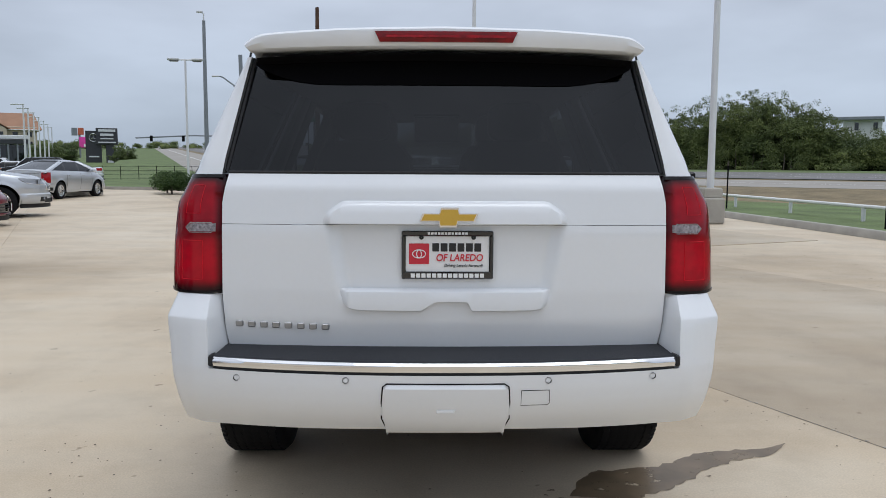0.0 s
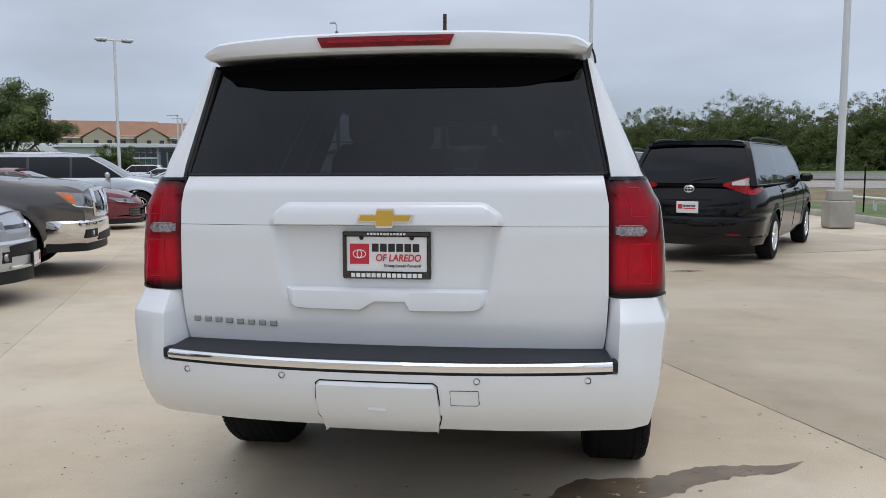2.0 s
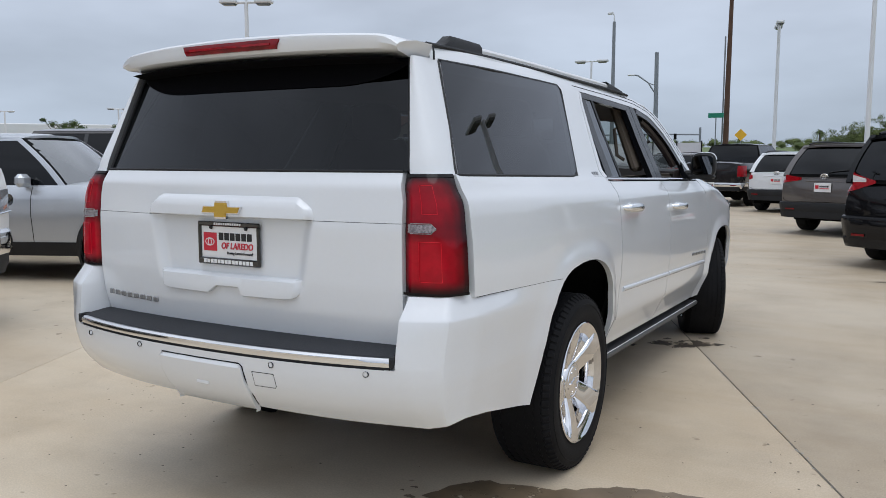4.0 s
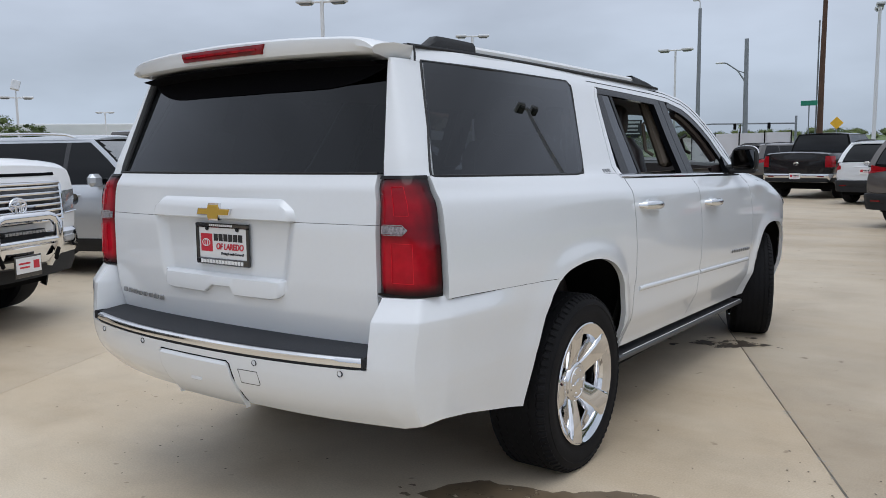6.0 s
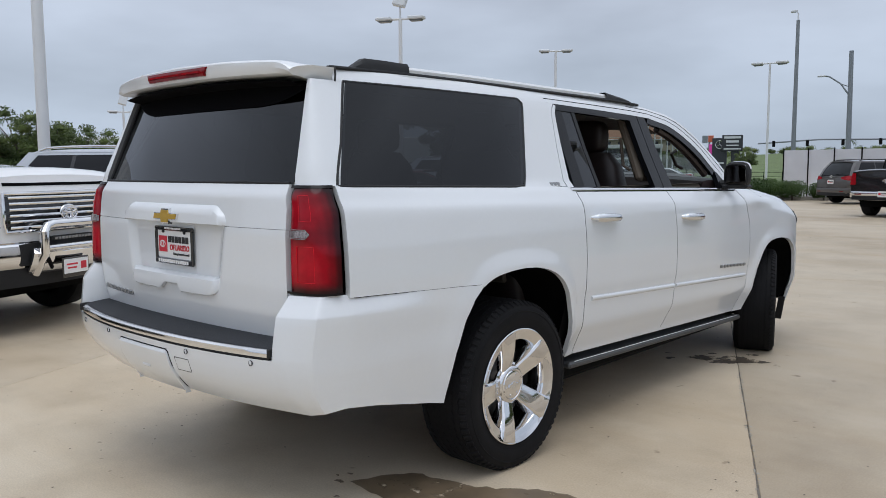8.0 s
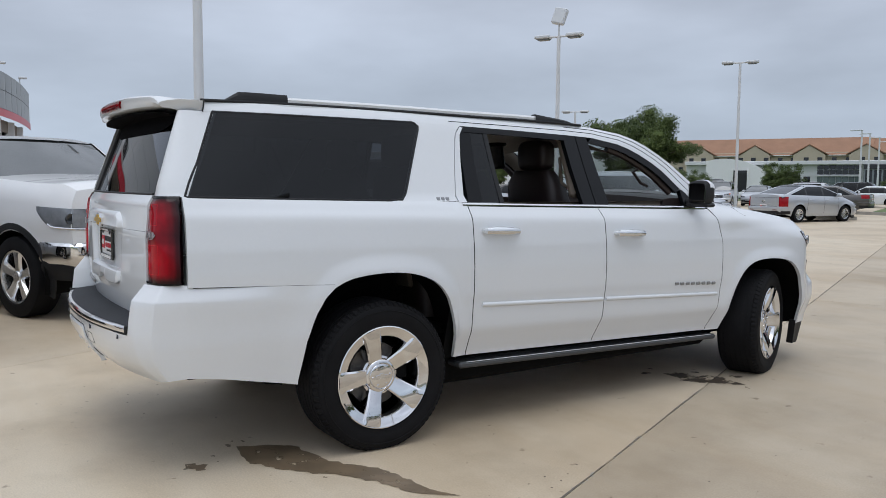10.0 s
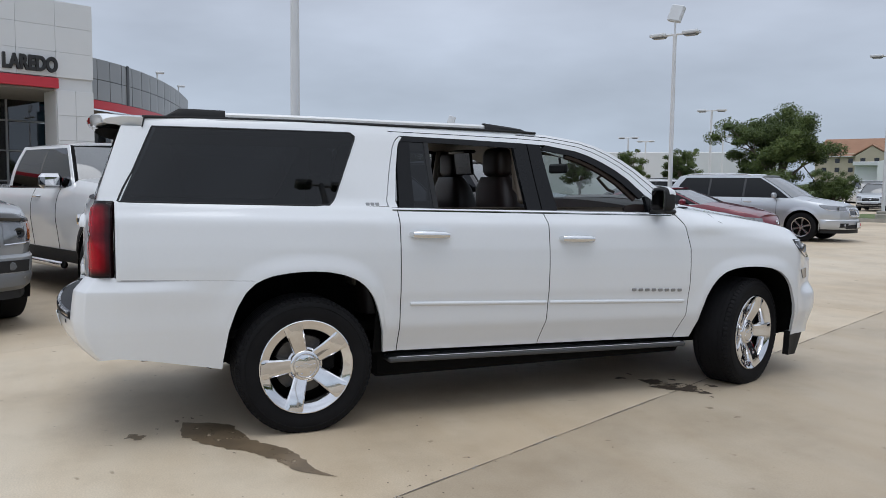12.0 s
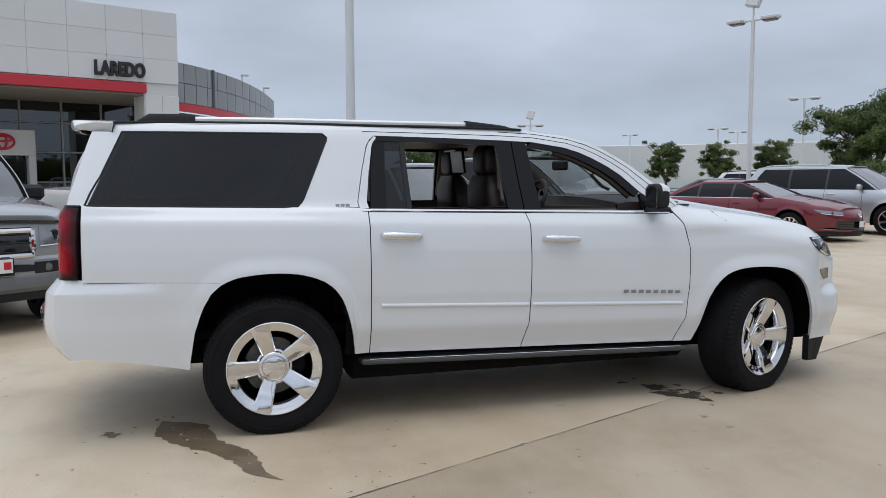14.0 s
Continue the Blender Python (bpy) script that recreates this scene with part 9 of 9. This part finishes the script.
def wing_strip(u0, u1, z0, z1, off, n=5, lip=0.12):
    sh = Shape()
    rows = []
    for z in (z0, z1):
        row = []
        for u in spread(u0, u1, n):
            p = bez(u)
            d = (bez(min(u + 0.01, 1.0)) - bez(max(u - 0.01, 0))).normalized()
            q = p + Vector((d.y, -d.x, 0)) * off
            row.append((q.x, q.y, z))
        rows.append(row)
    sh.grid(rows, (-lip, -0.02, 0))
    return sh
for r_ in range(2):
    for i in range(14):
        part("panel", wing_strip(i / 14 + 0.0012, (i + 1) / 14 - 0.0012, 5.00 + 0.93 * r_ + 0.03, 5.00 + 0.93 * (r_ + 1), 0.02), PANELG, wing)
part("wing_wall", wing_strip(0, 1, 4.95, 6.82, -0.03, 30), SIGNDARK, wing)
part("wing_divider", wing_strip(0.245, 0.262, 5.0, 6.90, 0.05, 4), SIGNDARK, wing)
part("red_band", wing_strip(0, 1, 4.62, 5.00, 0.06, 30), REDBAND, wing)
part("wing_glass", wing_strip(0, 1, 0.0, 4.62, -0.9, 30), DARKGLASS, wing)
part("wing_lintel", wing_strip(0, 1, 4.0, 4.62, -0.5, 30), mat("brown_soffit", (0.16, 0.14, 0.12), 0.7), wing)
for i in range(6):
    p = bez(i / 6 + 0.06)
    s = Shape()
    s.box((p.x - 0.3, p.y - 0.4, 2.3), (0.45, 0.45, 4.6), 0.03)
    part("column", s, PANELW, wing)
s = Shape()
s.add([tuple(bez(u) + Vector((0, 0, 6.82))) for u in spread(0, 1, 20)] + [(-60, 4, 6.82), (-60, -20, 6.82), (-40, -20, 6.82)], [tuple(range(23))])
part("wing_roof", s, GREYSTEEL, wing, smooth=False)
s = Shape()
s.box((WIDE / 2, -14, 4.0), (WIDE, 15, 8.0), 0.05)
part("rear_block", s, PANELW, bld)
for u in (0.50, 0.78):
    p = bez(u)
    s = Shape()
    s.tube([(p.x, p.y, 6.82), (p.x, p.y, 7.15)], 0.04, 6)
    s.box((p.x, p.y + 0.15, 7.2), (0.25, 0.45, 0.12), 0.03)
    part("roof_flood_lamp", s, LAMPBOX, wing)


# ---- stains and joints on the lot ----
def wet(name, c, rough, dry=0.3):
    m, n, l, b = principled(name)
    ge = n.new("ShaderNodeNewGeometry")
    t = n.new("ShaderNodeTexNoise")
    t.inputs["Scale"].default_value, t.inputs["Detail"].default_value = 6.0, 6.0
    l.new(ge.outputs["Position"], t.inputs["Vector"])
    r = n.new("ShaderNodeValToRGB")
    r.color_ramp.elements[0].position, r.color_ramp.elements[0].color = 0.35, (c[0] * 0.7, c[1] * 0.7, c[2] * 0.7, 1)
    r.color_ramp.elements[1].position, r.color_ramp.elements[1].color = 0.65, (*c, 1)
    l.new(t.outputs["Fac"], r.inputs[0])
    l.new(r.outputs[0], b.inputs["Base Color"])
    b.inputs["Roughness"].default_value = rough
    hole = n.new("ShaderNodeTexNoise")
    hole.inputs["Scale"].default_value, hole.inputs["Detail"].default_value, hole.inputs["Roughness"].default_value = 11.0, 8.0, 0.62
    l.new(ge.outputs["Position"], hole.inputs["Vector"])
    r = n.new("ShaderNodeMapRange")
    r.inputs["From Min"].default_value, r.inputs["From Max"].default_value = dry, dry + 0.09
    r.inputs["To Max"].default_value = 0.92
    l.new(hole.outputs["Fac"], r.inputs["Value"])
    l.new(r.outputs[0], b.inputs["Alpha"])
    return m


WET = wet("wet_concrete", (0.215, 0.158, 0.098), 0.42, 0.33)
OIL = wet("oily_concrete", (0.075, 0.055, 0.038), 0.6, 0.42)
PIT = mat("pit_dirt", (0.075, 0.06, 0.045), 0.9, vary=0.4, size=30)


def blob(s, x, y, r_, rg_, z=0.0028):
    """One small ragged spot."""
    ph = rg_.uniform(0, 6.28, 3)
    lie = rg_.uniform(0.6, 1.0)
    ring = [r_ * (1 + 0.28 * math.sin(2 * a + ph[0]) + 0.18 * math.sin(3 * a + ph[1]) + 0.10 * math.sin(7 * a + ph[2])) for a in spread(0, 6.2832, 19)[:-1]]
    s.add([(x + q * math.cos(a), y + q * lie * math.sin(a), z) for q, a in zip(ring, spread(0, 6.2832, 19)[:-1])], [tuple(range(18))])


def stain(label, a, b, widths, material, seed, ragged=0.05, z=0.0025):
    """A ragged patch along a line; widths: half widths at even steps."""
    rg = np.random.default_rng(seed)
    a, b = Vector((*a, 0)), Vector((*b, 0))
    d = (b - a).normalized()
    nrm = Vector((-d.y, d.x, 0))
    left, right = [], []
    n_ = 60
    f = table([(i / (len(widths) - 1), w_) for i, w_ in enumerate(widths)])
    for i in range(n_ + 1):
        u = i / n_
        p = a.lerp(b, u)
        w1 = f(u) * (1 + 0.25 * noise.noise((u * 9, seed, 0))) + ragged * 0.5 * noise.noise((u * 30, seed, 3)) * min(1, f(u) * 10)
        w2 = f(u) * (1 + 0.25 * noise.noise((u * 9, seed, 7))) + ragged * 0.5 * noise.noise((u * 30, seed, 9)) * min(1, f(u) * 10)
        sway = nrm * 0.05 * noise.noise((u * 4, seed, 5))
        left.append(p + nrm * max(w1, 0.002) + sway + Vector((0, 0, z)))
        right.append(p - nrm * max(w2, 0.002) + sway + Vector((0, 0, z)))
    s = Shape()
    s.grid([left, right])
    return tagged(part("stain", s, material), label, "stain", kind="structure")


stain("wet brown streak drying on the concrete", (0.54, -0.63), (1.73, 0.0), (0.0, 0.11, 0.15, 0.14, 0.105, 0.075, 0.08, 0.07, 0.055, 0.03, 0.0), WET, 2, 0.07)
for k, (x, y, r_) in enumerate(((0.50, -0.66, 0.020), (0.62, -0.78, 0.012), (0.47, -0.57, 0.014), (0.66, -0.42, 0.012), (1.20, -0.42, 0.010), (0.44, -0.62, 0.008))):
    s = Shape()
    blob(s, x, y, r_, np.random.default_rng(30 + k))
    tagged(part("stain", s, WET), "small brown splash beside the wet streak", "stain", kind="structure")
stain("small round damp mark on the concrete", (0.665, -0.93), (0.80, -0.87), (0.0, 0.030, 0.040, 0.040, 0.030, 0.0), WET, 5, 0.01)
stain("oily dark drip patch below the engine", (0.60, 2.62), (1.14, 2.86), (0.0, 0.07, 0.12, 0.10, 0.13, 0.10, 0.05, 0.0), OIL, 8, 0.08)
for k, (x, y, r_) in enumerate(((0.52, 2.52, 0.035), (0.70, 2.86, 0.03), (1.20, 2.80, 0.025), (0.95, 3.0, 0.04), (0.44, 2.66, 0.02))):
    s = Shape()
    blob(s, x, y, r_, np.random.default_rng(50 + k))
    tagged(part("stain", s, OIL), "small oily drip below the engine", "stain", kind="structure")
stain("damp drips below the minivan", (2.0, 7.0), (2.5, 7.1), (0.0, 0.05, 0.08, 0.05, 0.0), OIL, 9, 0.03)
rg = np.random.default_rng(21)
s = Shape()
spots = [(rg.uniform(-6, 6), rg.uniform(-3.2, 9), rg.uniform(0.0015, 0.006)) for k in range(420)]
for k in range(22):
    cx_, cy_ = rg.uniform(-3.5, 5.5), rg.uniform(-3, 6)
    wide_ = rg.uniform(0.10, 0.35)
    spots += [(cx_ + rg.normal() * wide_, cy_ + rg.normal() * wide_, rg.uniform(0.0012, 0.0062)) for j in range(26)]
for x, y, r_ in spots:
    s.add([(x + r_ * math.cos(a) * rg.uniform(0.6, 1.4), y + r_ * math.sin(a) * rg.uniform(0.6, 1.4), 0.003) for a in spread(0, 6.2832, 8)[:-1]], [tuple(range(7))])
tagged(part("pavement_specks", s, PIT), "scattered dark pits and drips on the concrete", "stains", kind="stuff")

# concrete slabs, each its own piece
slab_w, slab_l = 4.57, 9.1
slab_meshes = {}
for i in range(-5, 4):
    for j in range(-3, 5):
        c = ORIGIN + BX * (slab_w * (i + 0.5)) + AX * (slab_l * (j + 0.37))
        if c.x > kx(c.y) - 3.2 or c.y < -16 or c.y > 36:
            continue
        gap = 0.003
        # slabs east of the joint take the darker base tone
        slab_mat = DARKCONCRETE if i >= 0 else CONCRETE
        if slab_mat.name not in slab_meshes:
            sh = Shape()
            sh.box((0, 0, -0.06), (slab_w - gap, slab_l - gap, 0.12), 0.004)
            slab_meshes[slab_mat.name] = mesh_of("slab", sh, slab_mat)
        ob = new("slab", slab_meshes[slab_mat.name])
        ob.parent = pavement
        ob.matrix_basis = Matrix.Translation((c.x, c.y, 0)) @ Matrix.Rotation(math.atan2(BX.y, BX.x), 4, "Z")
s = Shape()
t0 = -2.0
while t0 < 26:
    run = rg.uniform(0.15, 1.3)
    cells = spread(t0, t0 + run, 9)
    wide_ = [rg.uniform(0.0012, 0.0055) * (0.15 if i in (0, 8) else 1.0) for i in range(9)]
    s.grid([[ORIGIN + BX * (q * wide_[i] - 0.001 + 0.004 * noise.noise((t_ * 3.1, 4.0, 0.0))) + AX * t_ + Vector((0, 0, 0.0015)) for i, t_ in enumerate(cells)] for q in (-1, 1)])
    t0 += run + (rg.uniform(0.0, 0.06) if rg.random() < 0.7 else rg.uniform(0.05, 0.25))
tagged(part("pavement_joint", s, JOINT), "dark tar-filled joint between slabs", "joint", kind="structure")
s = Shape()
for k in range(420):
    t_ = rg.uniform(-2.0, 14.0)
    p = ORIGIN + AX * t_ + BX * (rg.choice((-1, 1)) * rg.uniform(0.003, 0.014))
    blob(s, p.x, p.y, rg.uniform(0.002, 0.009), rg, 0.0018)
tagged(part("joint_chips", s, KERB), "pale chipped edges along the slab joint", "joint", kind="stuff")
